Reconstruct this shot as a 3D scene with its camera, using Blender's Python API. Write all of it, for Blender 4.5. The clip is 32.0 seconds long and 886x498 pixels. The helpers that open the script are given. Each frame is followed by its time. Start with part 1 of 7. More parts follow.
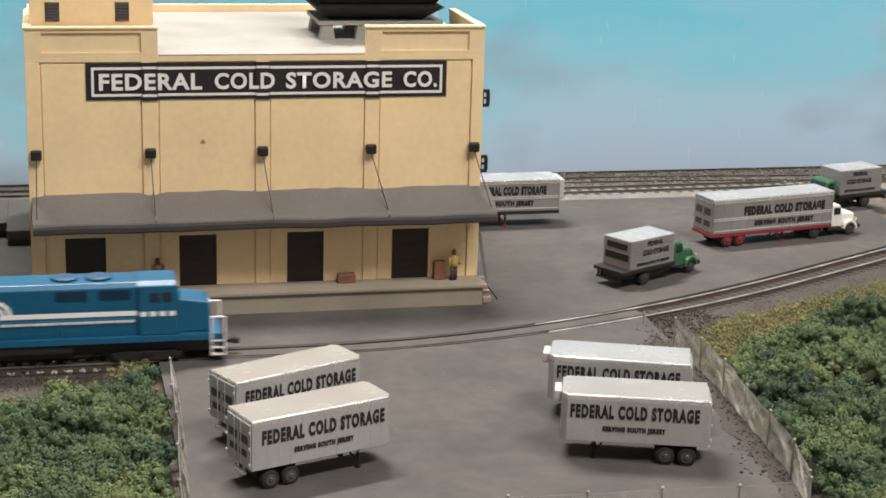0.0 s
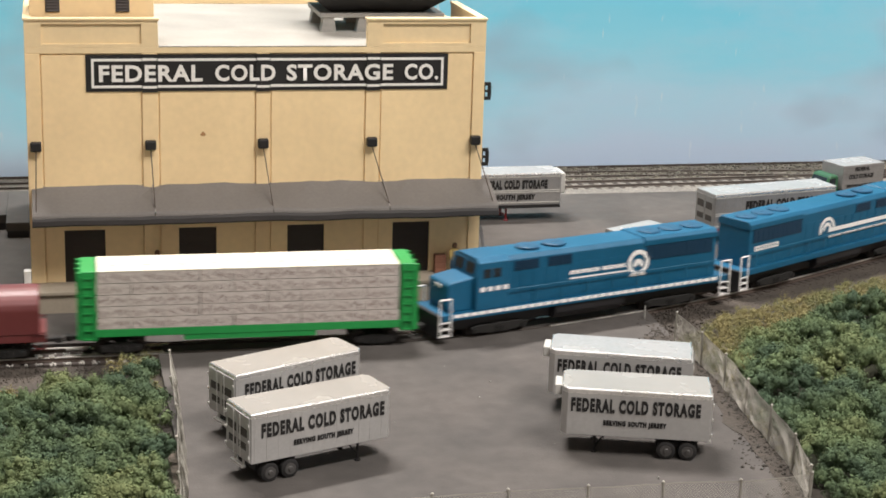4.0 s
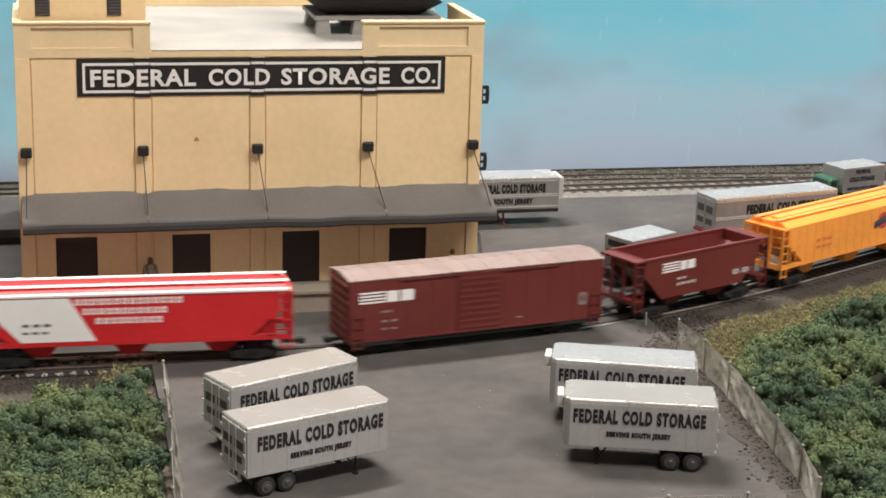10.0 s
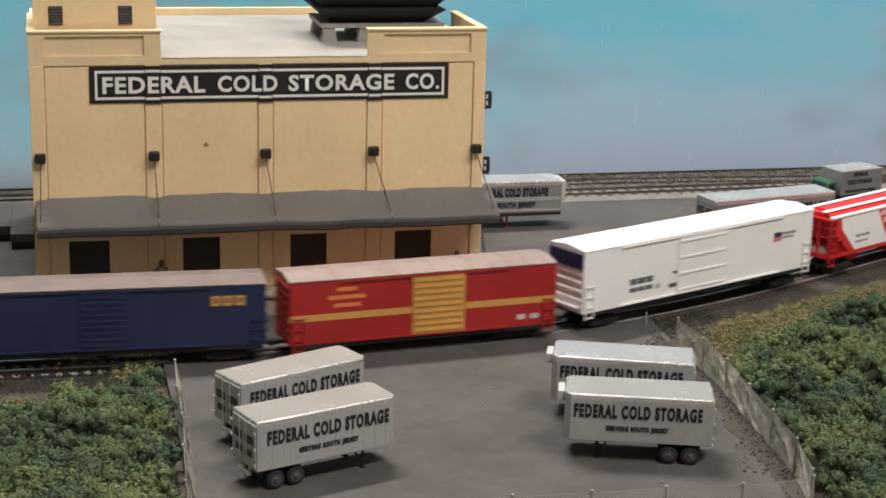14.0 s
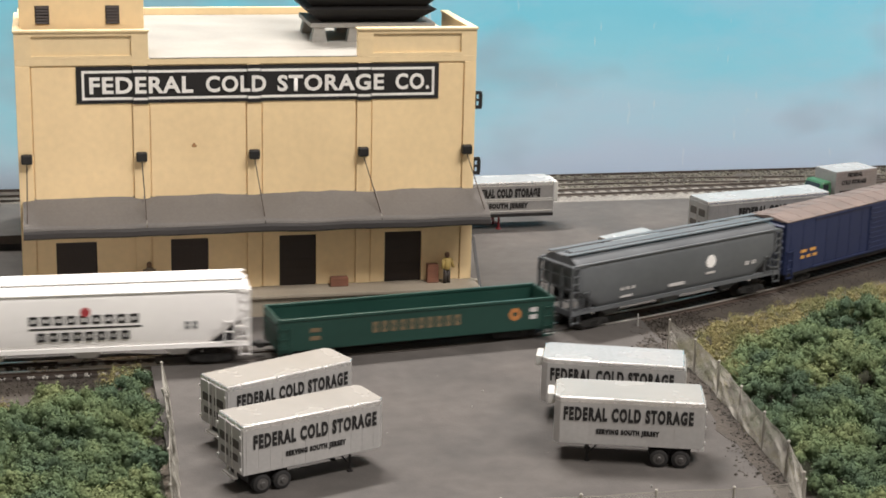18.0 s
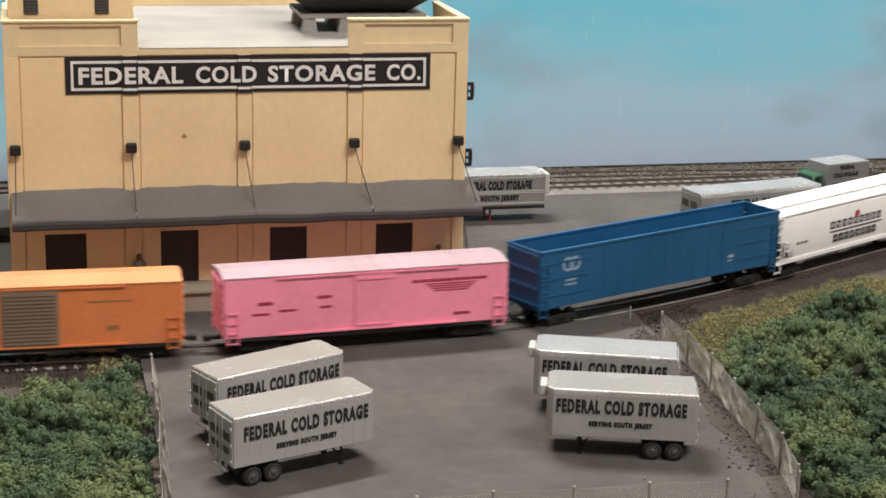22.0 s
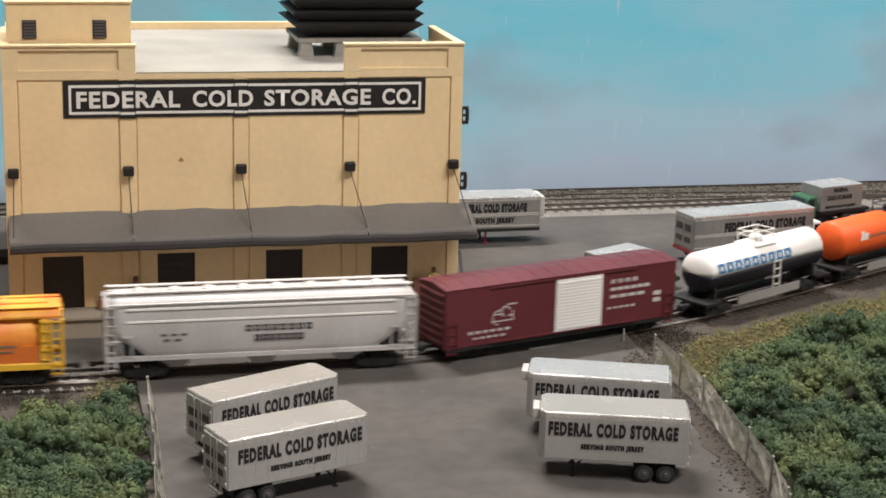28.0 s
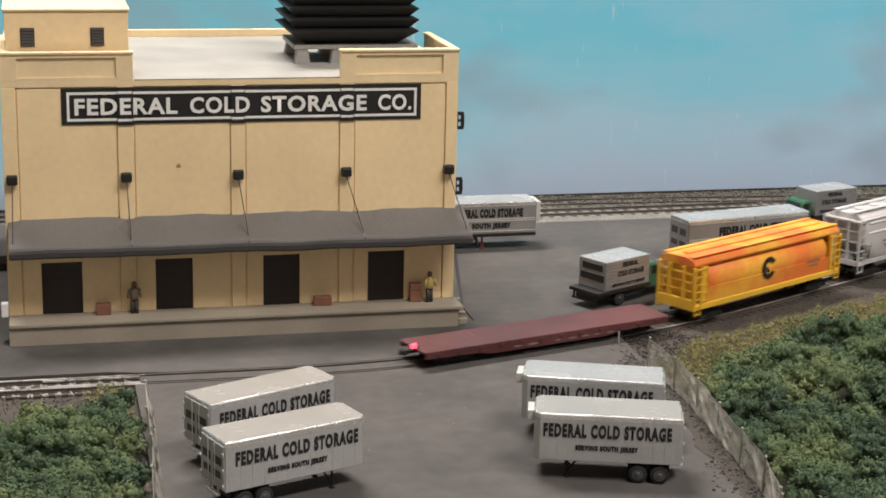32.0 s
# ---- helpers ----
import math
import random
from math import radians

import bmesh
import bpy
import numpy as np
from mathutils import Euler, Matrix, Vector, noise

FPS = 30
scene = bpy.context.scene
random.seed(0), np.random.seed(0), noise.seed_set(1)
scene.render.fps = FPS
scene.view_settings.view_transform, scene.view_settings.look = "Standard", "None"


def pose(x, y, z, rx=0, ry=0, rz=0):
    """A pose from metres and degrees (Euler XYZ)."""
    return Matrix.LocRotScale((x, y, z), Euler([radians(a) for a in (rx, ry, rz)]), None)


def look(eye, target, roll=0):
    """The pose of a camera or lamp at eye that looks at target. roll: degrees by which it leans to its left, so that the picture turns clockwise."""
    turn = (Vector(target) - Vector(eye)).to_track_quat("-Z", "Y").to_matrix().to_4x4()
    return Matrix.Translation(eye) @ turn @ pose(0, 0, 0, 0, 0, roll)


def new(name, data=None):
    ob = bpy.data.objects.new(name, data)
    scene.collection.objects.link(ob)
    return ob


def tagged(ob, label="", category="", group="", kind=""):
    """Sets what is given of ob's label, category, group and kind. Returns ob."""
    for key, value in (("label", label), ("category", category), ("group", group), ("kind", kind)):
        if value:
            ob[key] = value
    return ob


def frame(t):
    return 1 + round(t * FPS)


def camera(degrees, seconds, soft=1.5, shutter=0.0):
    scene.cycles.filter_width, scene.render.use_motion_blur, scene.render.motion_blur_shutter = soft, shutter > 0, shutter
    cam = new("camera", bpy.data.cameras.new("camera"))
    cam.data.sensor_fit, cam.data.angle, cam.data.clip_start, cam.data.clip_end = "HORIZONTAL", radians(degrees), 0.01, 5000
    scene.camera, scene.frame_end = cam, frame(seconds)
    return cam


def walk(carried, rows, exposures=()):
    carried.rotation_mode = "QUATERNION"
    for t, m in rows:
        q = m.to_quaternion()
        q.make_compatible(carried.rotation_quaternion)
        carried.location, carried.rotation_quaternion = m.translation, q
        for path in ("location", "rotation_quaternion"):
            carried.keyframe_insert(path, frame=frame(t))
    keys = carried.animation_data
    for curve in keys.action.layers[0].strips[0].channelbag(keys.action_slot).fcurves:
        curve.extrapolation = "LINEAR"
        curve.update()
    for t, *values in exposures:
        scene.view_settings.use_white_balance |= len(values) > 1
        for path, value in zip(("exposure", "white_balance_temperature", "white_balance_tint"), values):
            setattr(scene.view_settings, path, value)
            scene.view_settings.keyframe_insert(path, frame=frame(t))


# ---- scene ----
# The whole place is a small railway model: lengths below are millimetres, MM turns them into metres.
MM = 0.001


def view(x, y, z, yaw, pitch, roll):
    """A camera pose from millimetres and degrees: yaw to the left from +y, pitch up, roll to its left."""
    return pose(x * MM, y * MM, z * MM, 90 + pitch, 0, yaw) @ pose(0, 0, 0, 0, 0, roll)


cam = camera(28.77, 32.0, 1.7, 0.65)
walk(cam, [
    (0.0, view(8.6, -615.2, 188.4, -13.082, -15.040, 1.584)),
    (0.5, view(8.7, -615.5, 187.6, -13.064, -15.026, 1.568)),
    (1.0, view(7.6, -615.7, 188.4, -13.063, -15.083, 1.745)),
    (1.5, view(8.0, -615.1, 188.5, -13.011, -15.106, 1.804)),
    (2.0, view(7.8, -613.3, 187.8, -13.020, -15.145, 1.791)),
    (2.5, view(8.0, -612.5, 188.0, -13.036, -15.209, 1.783)),
    (3.0, view(8.6, -612.5, 187.3, -12.987, -15.176, 1.723)),
    (3.5, view(8.9, -613.0, 187.2, -13.057, -15.190, 1.792)),
    (5.5, view(8.5, -613.9, 187.9, -13.135, -15.207, 1.760)),
    (6.0, view(8.3, -612.6, 188.5, -13.123, -15.162, 1.818)),
    (6.5, view(8.8, -612.0, 188.0, -13.177, -15.119, 1.801)),
    (7.0, view(9.5, -611.6, 187.5, -13.230, -15.068, 1.715)),
    (7.5, view(11.0, -610.4, 187.8, -13.274, -15.045, 1.388)),
    (8.0, view(11.2, -609.9, 188.2, -13.375, -15.057, 1.114)),
    (8.5, view(10.6, -610.1, 187.3, -13.432, -15.032, 1.224)),
    (9.0, view(10.6, -608.8, 187.4, -13.447, -15.102, 1.568)),
    (9.5, view(10.4, -605.6, 186.3, -13.419, -15.109, 1.707)),
    (10.0, view(9.2, -603.0, 186.9, -13.346, -15.205, 1.684)),
    (10.5, view(8.5, -603.9, 187.7, -13.268, -15.193, 1.799)),
    (11.0, view(8.5, -606.3, 188.5, -13.255, -15.157, 1.723)),
    (11.5, view(9.7, -609.1, 188.8, -13.241, -15.061, 1.350)),
    (12.0, view(9.1, -611.2, 188.9, -13.215, -15.039, 1.346)),
    (12.5, view(8.9, -611.8, 188.6, -13.277, -14.998, 1.299)),
    (13.0, view(9.0, -614.1, 188.6, -13.262, -14.980, 1.329)),
    (13.5, view(9.5, -615.9, 188.2, -13.247, -14.917, 1.260)),
    (14.0, view(7.0, -617.3, 188.3, -13.090, -14.930, 1.368)),
    (14.5, view(8.8, -617.4, 186.7, -13.000, -14.868, 1.229)),
    (16.5, view(9.2, -612.2, 187.9, -12.881, -15.015, 1.185)),
    (17.0, view(10.3, -613.5, 187.5, -12.977, -14.964, 1.204)),
    (17.5, view(10.5, -613.6, 187.6, -13.086, -14.980, 1.206)),
    (18.0, view(10.7, -613.2, 187.4, -13.173, -14.914, 1.345)),
    (18.5, view(9.5, -613.0, 187.6, -13.234, -14.992, 1.445)),
    (19.0, view(9.6, -613.3, 187.2, -13.245, -14.955, 1.454)),
    (19.5, view(10.2, -613.1, 187.2, -13.344, -14.892, 1.398)),
    (20.0, view(10.2, -613.8, 187.2, -13.406, -14.876, 1.395)),
    (20.5, view(10.7, -614.0, 186.3, -13.476, -14.919, 1.349)),
    (21.0, view(11.2, -613.3, 186.4, -13.456, -14.953, 1.358)),
    (21.5, view(10.8, -611.9, 186.0, -13.512, -15.019, 1.423)),
    (22.0, view(10.6, -610.2, 185.4, -13.547, -15.066, 1.477)),
    (22.5, view(11.1, -609.5, 185.1, -13.565, -15.106, 1.512)),
    (23.0, view(11.2, -609.0, 184.9, -13.559, -15.151, 1.589)),
    (23.5, view(11.6, -609.0, 185.4, -13.583, -15.173, 1.423)),
    (24.0, view(12.0, -609.1, 185.8, -13.615, -15.173, 1.158)),
    (24.5, view(12.0, -609.6, 185.8, -13.644, -15.097, 1.270)),
    (25.0, view(11.8, -610.2, 186.2, -13.600, -15.059, 1.368)),
    (25.5, view(11.4, -610.6, 187.3, -13.588, -14.973, 1.280)),
    (27.5, view(12.2, -612.9, 187.9, -13.581, -14.506, 1.328)),
    (28.0, view(11.4, -614.3, 188.2, -13.540, -14.460, 1.552)),
    (28.5, view(12.0, -615.1, 187.7, -13.557, -14.379, 1.616)),
    (29.0, view(11.8, -615.0, 187.9, -13.577, -14.402, 1.634)),
    (29.5, view(10.5, -613.7, 188.5, -13.525, -14.377, 1.799)),
    (30.0, view(11.3, -612.6, 188.6, -13.490, -14.295, 1.625)),
    (30.5, view(11.1, -612.9, 188.7, -13.459, -14.299, 1.503)),
    (31.0, view(11.8, -615.5, 188.7, -13.488, -14.227, 1.485)),
    (31.5, view(11.6, -618.4, 188.2, -13.539, -14.211, 1.460)),
    (32.0, view(11.8, -619.3, 187.9, -13.530, -14.176, 1.312)),
], exposures=[(0.0, 0.26), (2.0, 0.34), (3.5, 0.34), (6.0, 0.26), (8.0, 0.14), (10.0, 0.22), (11.0, 0.22), (12.0, -0.01), (13.0, -0.13), (14.0, -0.11), (15.5, 0.14), (17.0, 0.36), (18.0, 0.34), (19.0, 0.01), (20.0, 0.01), (22.0, 0.06), (32.0, 0.04)])

# ---- room light: fluorescent lamps over the layout ----
world = bpy.data.worlds.new("world")
scene.world = world
world.use_nodes = True
world.node_tree.nodes["Background"].inputs[0].default_value = (0.72, 0.78, 0.86, 1)
world.node_tree.nodes["Background"].inputs[1].default_value = 0.12


def area_lamp(name, eye, target, sx, sy, watts, colour):
    d = bpy.data.lights.new(name, "AREA")
    d.shape, d.size, d.size_y, d.energy, d.color = "RECTANGLE", sx, sy, watts, colour
    ob = new(name, d)
    ob.matrix_basis = look(eye, target)
    return ob


area_lamp("ceiling_lamp_back", (0.06, 0.25, 0.80), (0.16, -0.06, 0.0), 0.40, 0.06, 10.5, (1.0, 0.945, 0.905))
area_lamp("ceiling_lamp_front", (0.62, -0.86, 1.42), (0.15, 0.0, 0.03), 1.0, 0.20, 25.0, (1.0, 0.945, 0.905))

# ---- mesh helpers (millimetres) ----


def part(name, bm, material, parent=None, label="", smooth=False):
    """Links a bmesh as one mesh object, under a thing or a part if parent is given."""
    me = bpy.data.meshes.new(name)
    bmesh.ops.scale(bm, vec=(MM, MM, MM), verts=bm.verts)
    bmesh.ops.recalc_face_normals(bm, faces=bm.faces)
    bm.to_mesh(me)
    bm.free()
    for p in me.polygons:
        p.use_smooth = smooth
    me.materials.append(material)
    ob = new(name, me)
    ob.parent = parent
    if label:
        ob["label"] = label
    return ob


def again(ob, name=None, m=None, parent=None):
    """Another object on the same mesh."""
    o = new(name or ob.name.split(".")[0], ob.data)
    o.parent = parent if parent is not None else ob.parent
    if m is not None:
        o.matrix_basis = m
    if "label" in ob:
        o["label"] = ob["label"]
    return o


def thing(name, m, label, category, group="", kind=""):
    ob = new(name)
    ob.empty_display_size = 0.01
    ob.matrix_basis = m
    return tagged(ob, label, category, group, kind)


def at(x, y, z=0.0, rz=0.0, rx=0.0, ry=0.0):
    return pose(x * MM, y * MM, z * MM, rx, ry, rz)


def box(bm, x0, x1, y0, y1, z0, z1, b=0.0):
    vs = [bm.verts.new((x, y, z)) for x in (x0, x1) for y in (y0, y1) for z in (z0, z1)]
    fs = [bm.faces.new([vs[i] for i in f]) for f in ((0, 1, 3, 2), (4, 6, 7, 5), (0, 4, 5, 1), (2, 3, 7, 6), (0, 2, 6, 4), (1, 5, 7, 3))]
    if b:
        es = {e for f in fs for e in f.edges}
        bmesh.ops.bevel(bm, geom=list(es), offset=b, segments=2, affect="EDGES", profile=0.5)


def prism(bm, pts, a0, a1, axis="x", b=0.0):
    """A polygon drawn across an axis and pulled along it: (y, z) along x, (x, z) along y, (x, y) along z."""
    put = {"x": lambda a, u, v: (a, u, v), "y": lambda a, u, v: (u, a, v), "z": lambda a, u, v: (u, v, a)}[axis]
    lo = [bm.verts.new(put(a0, u, v)) for u, v in pts]
    hi = [bm.verts.new(put(a1, u, v)) for u, v in pts]
    n = len(pts)
    fs = [bm.faces.new(lo[::-1]), bm.faces.new(hi)]
    fs += [bm.faces.new((lo[i], lo[(i + 1) % n], hi[(i + 1) % n], hi[i])) for i in range(n)]
    if b:
        es = {e for f in fs for e in f.edges}
        bmesh.ops.bevel(bm, geom=list(es), offset=b, segments=1, affect="EDGES")


def cyl(bm, p, q, r, n=8, r2=None):
    p, q = Vector(p), Vector(q)
    t = (q - p).to_track_quat("Z", "Y").to_matrix()
    r2 = r if r2 is None else r2
    ring = [Vector((math.cos(2 * math.pi * i / n), math.sin(2 * math.pi * i / n), 0)) for i in range(n)]
    lo = [bm.verts.new(p + t @ (v * r)) for v in ring]
    hi = [bm.verts.new(q + t @ (v * r2)) for v in ring]
    bm.faces.new(lo[::-1])
    bm.faces.new(hi)
    for i in range(n):
        bm.faces.new((lo[i], lo[(i + 1) % n], hi[(i + 1) % n], hi[i]))


def lathe(bm, prof, p, axis, n=16):
    """Rings of (distance along axis, radius) round a point."""
    p, axis = Vector(p), Vector(axis)
    t = axis.to_track_quat("Z", "Y").to_matrix()
    rings = []
    for d, r in prof:
        rings.append([bm.verts.new(p + t @ Vector((r * math.cos(2 * math.pi * i / n), r * math.sin(2 * math.pi * i / n), d))) for i in range(n)])
    for a, b in zip(rings, rings[1:]):
        for i in range(n):
            bm.faces.new((a[i], a[(i + 1) % n], b[(i + 1) % n], b[i]))
    bm.faces.new(rings[0][::-1])
    bm.faces.new(rings[-1])


def loft(bm, sections):
    """Closed rings with the same count of points, skinned and capped."""
    rings = [[bm.verts.new(p) for p in s] for s in sections]
    n = len(rings[0])
    for a, b in zip(rings, rings[1:]):
        for i in range(n):
            bm.faces.new((a[i], a[(i + 1) % n], b[(i + 1) % n], b[i]))
    bm.faces.new(rings[0][::-1])
    bm.faces.new(rings[-1])


def B():
    return bmesh.new()


def lettering(name, body, x0, x1, z0, z1, y, material, parent, back=False, bold=0.012, label="", space=1.0):
    """Words stretched to fill x0..x1, z0..z1 on an upright face at y, read from -y (or from +y)."""
    c = bpy.data.curves.new(name, "FONT")
    c.body, c.offset, c.extrude, c.resolution_u, c.space_character = body, bold, 0.0, 3, space
    o = new("text", c)
    me = bpy.data.meshes.new_from_object(o.evaluated_get(bpy.context.evaluated_depsgraph_get()))
    bpy.data.objects.remove(o)
    bpy.data.curves.remove(c)
    n = len(me.vertices)
    co = np.empty(n * 3)
    me.vertices.foreach_get("co", co)
    co = co.reshape(-1, 3)
    lo, hi = co.min(0), co.max(0)
    u, v = (co[:, 0] - lo[0]) / (hi[0] - lo[0]), (co[:, 1] - lo[1]) / (hi[1] - lo[1])
    if back:
        u = 1 - u
    out = np.stack([x0 + u * (x1 - x0), np.full(n, y), z0 + v * (z1 - z0)], 1) * MM
    me.vertices.foreach_set("co", out.ravel())
    if back:
        me.flip_normals()
    me.update()
    me.name = name
    me.materials.append(material)
    ob = new(name, me)
    ob.parent = parent
    if label:
        ob["label"] = label
    return ob


# ---- materials ----


def mat(name, colour, rough=0.5, metal=0.0, var=0.10, scale=60.0, fine=0.06, fscale=900.0, bump=0.0, bscale=1500.0, second=None, amount=0.0, stretch=(1, 1, 1), hard=False):
    """A paint or surface: colour with broad stains and fine grain, and a little relief."""
    m = bpy.data.materials.new(name)
    m.use_nodes = True
    nt = m.node_tree
    bsdf = nt.nodes["Principled BSDF"]
    bsdf.inputs["Roughness"].default_value, bsdf.inputs["Metallic"].default_value = rough, metal
    tc, mp = nt.nodes.new("ShaderNodeTexCoord"), nt.nodes.new("ShaderNodeMapping")
    mp.inputs["Scale"].default_value = stretch
    nt.links.new(tc.outputs["Object"], mp.inputs[0])

    def noise_of(s, detail):
        n = nt.nodes.new("ShaderNodeTexNoise")
        n.inputs["Scale"].default_value, n.inputs["Detail"].default_value = s, detail
        nt.links.new(mp.outputs[0], n.inputs["Vector"])
        return n.outputs["Fac"]

    def ranged(fac, lo, hi):
        r = nt.nodes.new("ShaderNodeMapRange")
        r.inputs["From Min"].default_value, r.inputs["From Max"].default_value = 0.3, 0.7
        r.inputs["To Min"].default_value, r.inputs["To Max"].default_value = lo, hi
        nt.links.new(fac, r.inputs["Value"])
        return r.outputs[0]

    broad, grain = noise_of(scale, 4), noise_of(fscale, 3)
    col = nt.nodes.new("ShaderNodeRGB").outputs[0]
    col.default_value = (*colour, 1)
    if second:
        mix = nt.nodes.new("ShaderNodeMix")
        mix.data_type = "RGBA"
        fac = ranged(noise_of(scale * 1.7, 6), -0.3 + amount, 0.5 + amount)
        if hard:
            fac.node.inputs["From Min"].default_value, fac.node.inputs["From Max"].default_value = 0.40, 0.56
            fac.node.inputs["To Min"].default_value, fac.node.inputs["To Max"].default_value = 0.0, 0.9
        nt.links.new(fac, mix.inputs["Factor"])
        nt.links.new(col, mix.inputs["A"])
        mix.inputs["B"].default_value = (*second, 1)
        col = mix.outputs["Result"]
    for fac, v in ((broad, var), (grain, fine)):
        if v:
            mul = nt.nodes.new("ShaderNodeVectorMath")
            mul.operation = "SCALE"
            nt.links.new(col, mul.inputs[0])
            nt.links.new(ranged(fac, 1 - v, 1 + v), mul.inputs["Scale"])
            col = mul.outputs[0]
    nt.links.new(col, bsdf.inputs["Base Color"])
    rr = ranged(broad, max(0.05, rough - 0.08), min(1.0, rough + 0.08))
    nt.links.new(rr, bsdf.inputs["Roughness"])
    if bump:
        bp = nt.nodes.new("ShaderNodeBump")
        bp.inputs["Strength"].default_value, bp.inputs["Distance"].default_value = bump, 0.0004
        nt.links.new(noise_of(bscale, 4), bp.inputs["Height"])
        nt.links.new(bp.outputs[0], bsdf.inputs["Normal"])
    return m


ASPHALT = mat("asphalt", (0.076, 0.068, 0.0625), 0.85, var=0.26, scale=30, fine=0.11, fscale=170, bump=0.25, bscale=1200, second=(0.060, 0.053, 0.049), amount=0.12)
BALLAST = mat("ballast", (0.058, 0.048, 0.039), 0.95, var=0.25, scale=90, fine=0.25, fscale=900, bump=0.5, bscale=900)
DIRT = mat("dirt", (0.13, 0.11, 0.085), 0.95, var=0.3, scale=60, fine=0.35, fscale=500, bump=0.8, bscale=700)
CREAM = mat("cream_paint", (0.83, 0.63, 0.36), 0.6, var=0.06, scale=25, fine=0.03, fscale=400, bump=0.05)
CREAM2 = mat("cream_trim", (0.77, 0.60, 0.355), 0.6, var=0.06, scale=40, fine=0.03, fscale=400, bump=0.05)
PLATFORM = mat("platform_paint", (0.30, 0.258, 0.20), 0.7, var=0.12, scale=40, fine=0.05)
ROOFW = mat("roof_white", (0.315, 0.30, 0.268), 0.8, var=0.10, scale=25, fine=0.04, second=(0.235, 0.222, 0.197), amount=0.05)
SLATE = mat("canopy_grey", (0.150, 0.137, 0.126), 0.75, var=0.12, scale=30, fine=0.06, bump=0.1)
BLACK = mat("black_paint", (0.011, 0.010, 0.010), 0.55, var=0.1)
DARKDOOR = mat("dark_brown_door", (0.030, 0.020, 0.016), 0.6, var=0.1)
WHITE = mat("white_paint", (0.78, 0.76, 0.72), 0.5, var=0.05)
SILVER = mat("silver_paint", (0.44, 0.43, 0.42), 0.45, metal=0.25, var=0.07, scale=50, fine=0.04)
SILVERTOP = mat("silver_roof", (0.54, 0.53, 0.50), 0.45, metal=0.1, var=0.06)
RUBBER = mat("rubber", (0.016, 0.015, 0.015), 0.8)
HUBPALE = mat("hub_pale_grey", (0.10, 0.095, 0.092), 0.5, metal=0.4)
HUB = mat("hub_grey", (0.06, 0.056, 0.053), 0.5, metal=0.4)
INK = mat("black_ink", (0.012, 0.011, 0.011), 0.8)
RAIL = mat("rail_steel", (0.62, 0.585, 0.54), 0.42, metal=0.85, var=0.25, scale=90)
# Brighter copy of the rail steel, glare put into its colour and finish.
GLARERAIL = mat("rail_glare", (0.66, 0.64, 0.61), 0.3, metal=0.9, var=0.15, scale=90)
DUSTYRAIL = mat("dusty_rail", (0.075, 0.062, 0.053), 0.6, metal=0.3, var=0.3, scale=90)
RUST = mat("rusty_rail", (0.085, 0.062, 0.05), 0.7, metal=0.3, var=0.2)
TIE = mat("tie_brown", (0.045, 0.034, 0.028), 0.8, var=0.3, scale=200)
OLDTIE = mat("grey_brown_tie", (0.048, 0.039, 0.032), 0.9, var=0.35, scale=60)
OLDRAIL = mat("brown_rail", (0.085, 0.070, 0.060), 0.7, metal=0.2, var=0.3)
GREEN = mat("truck_green", (0.032, 0.105, 0.052), 0.4, var=0.06)
REDP = mat("chassis_red", (0.21, 0.022, 0.026), 0.45, var=0.06)
TWHITE = mat("cab_white", (0.74, 0.72, 0.66), 0.35, var=0.04)
GLASS = mat("dark_glass", (0.02, 0.025, 0.03), 0.12, var=0.02)
GREYP = mat("grey_plastic", (0.30, 0.29, 0.27), 0.6, var=0.08)
FENCE = mat("fence_wire", (0.36, 0.34, 0.30), 0.6, metal=0.3, var=0.2)
WOODC = mat("crate_wood", (0.23, 0.10, 0.062), 0.7, var=0.15, scale=200)


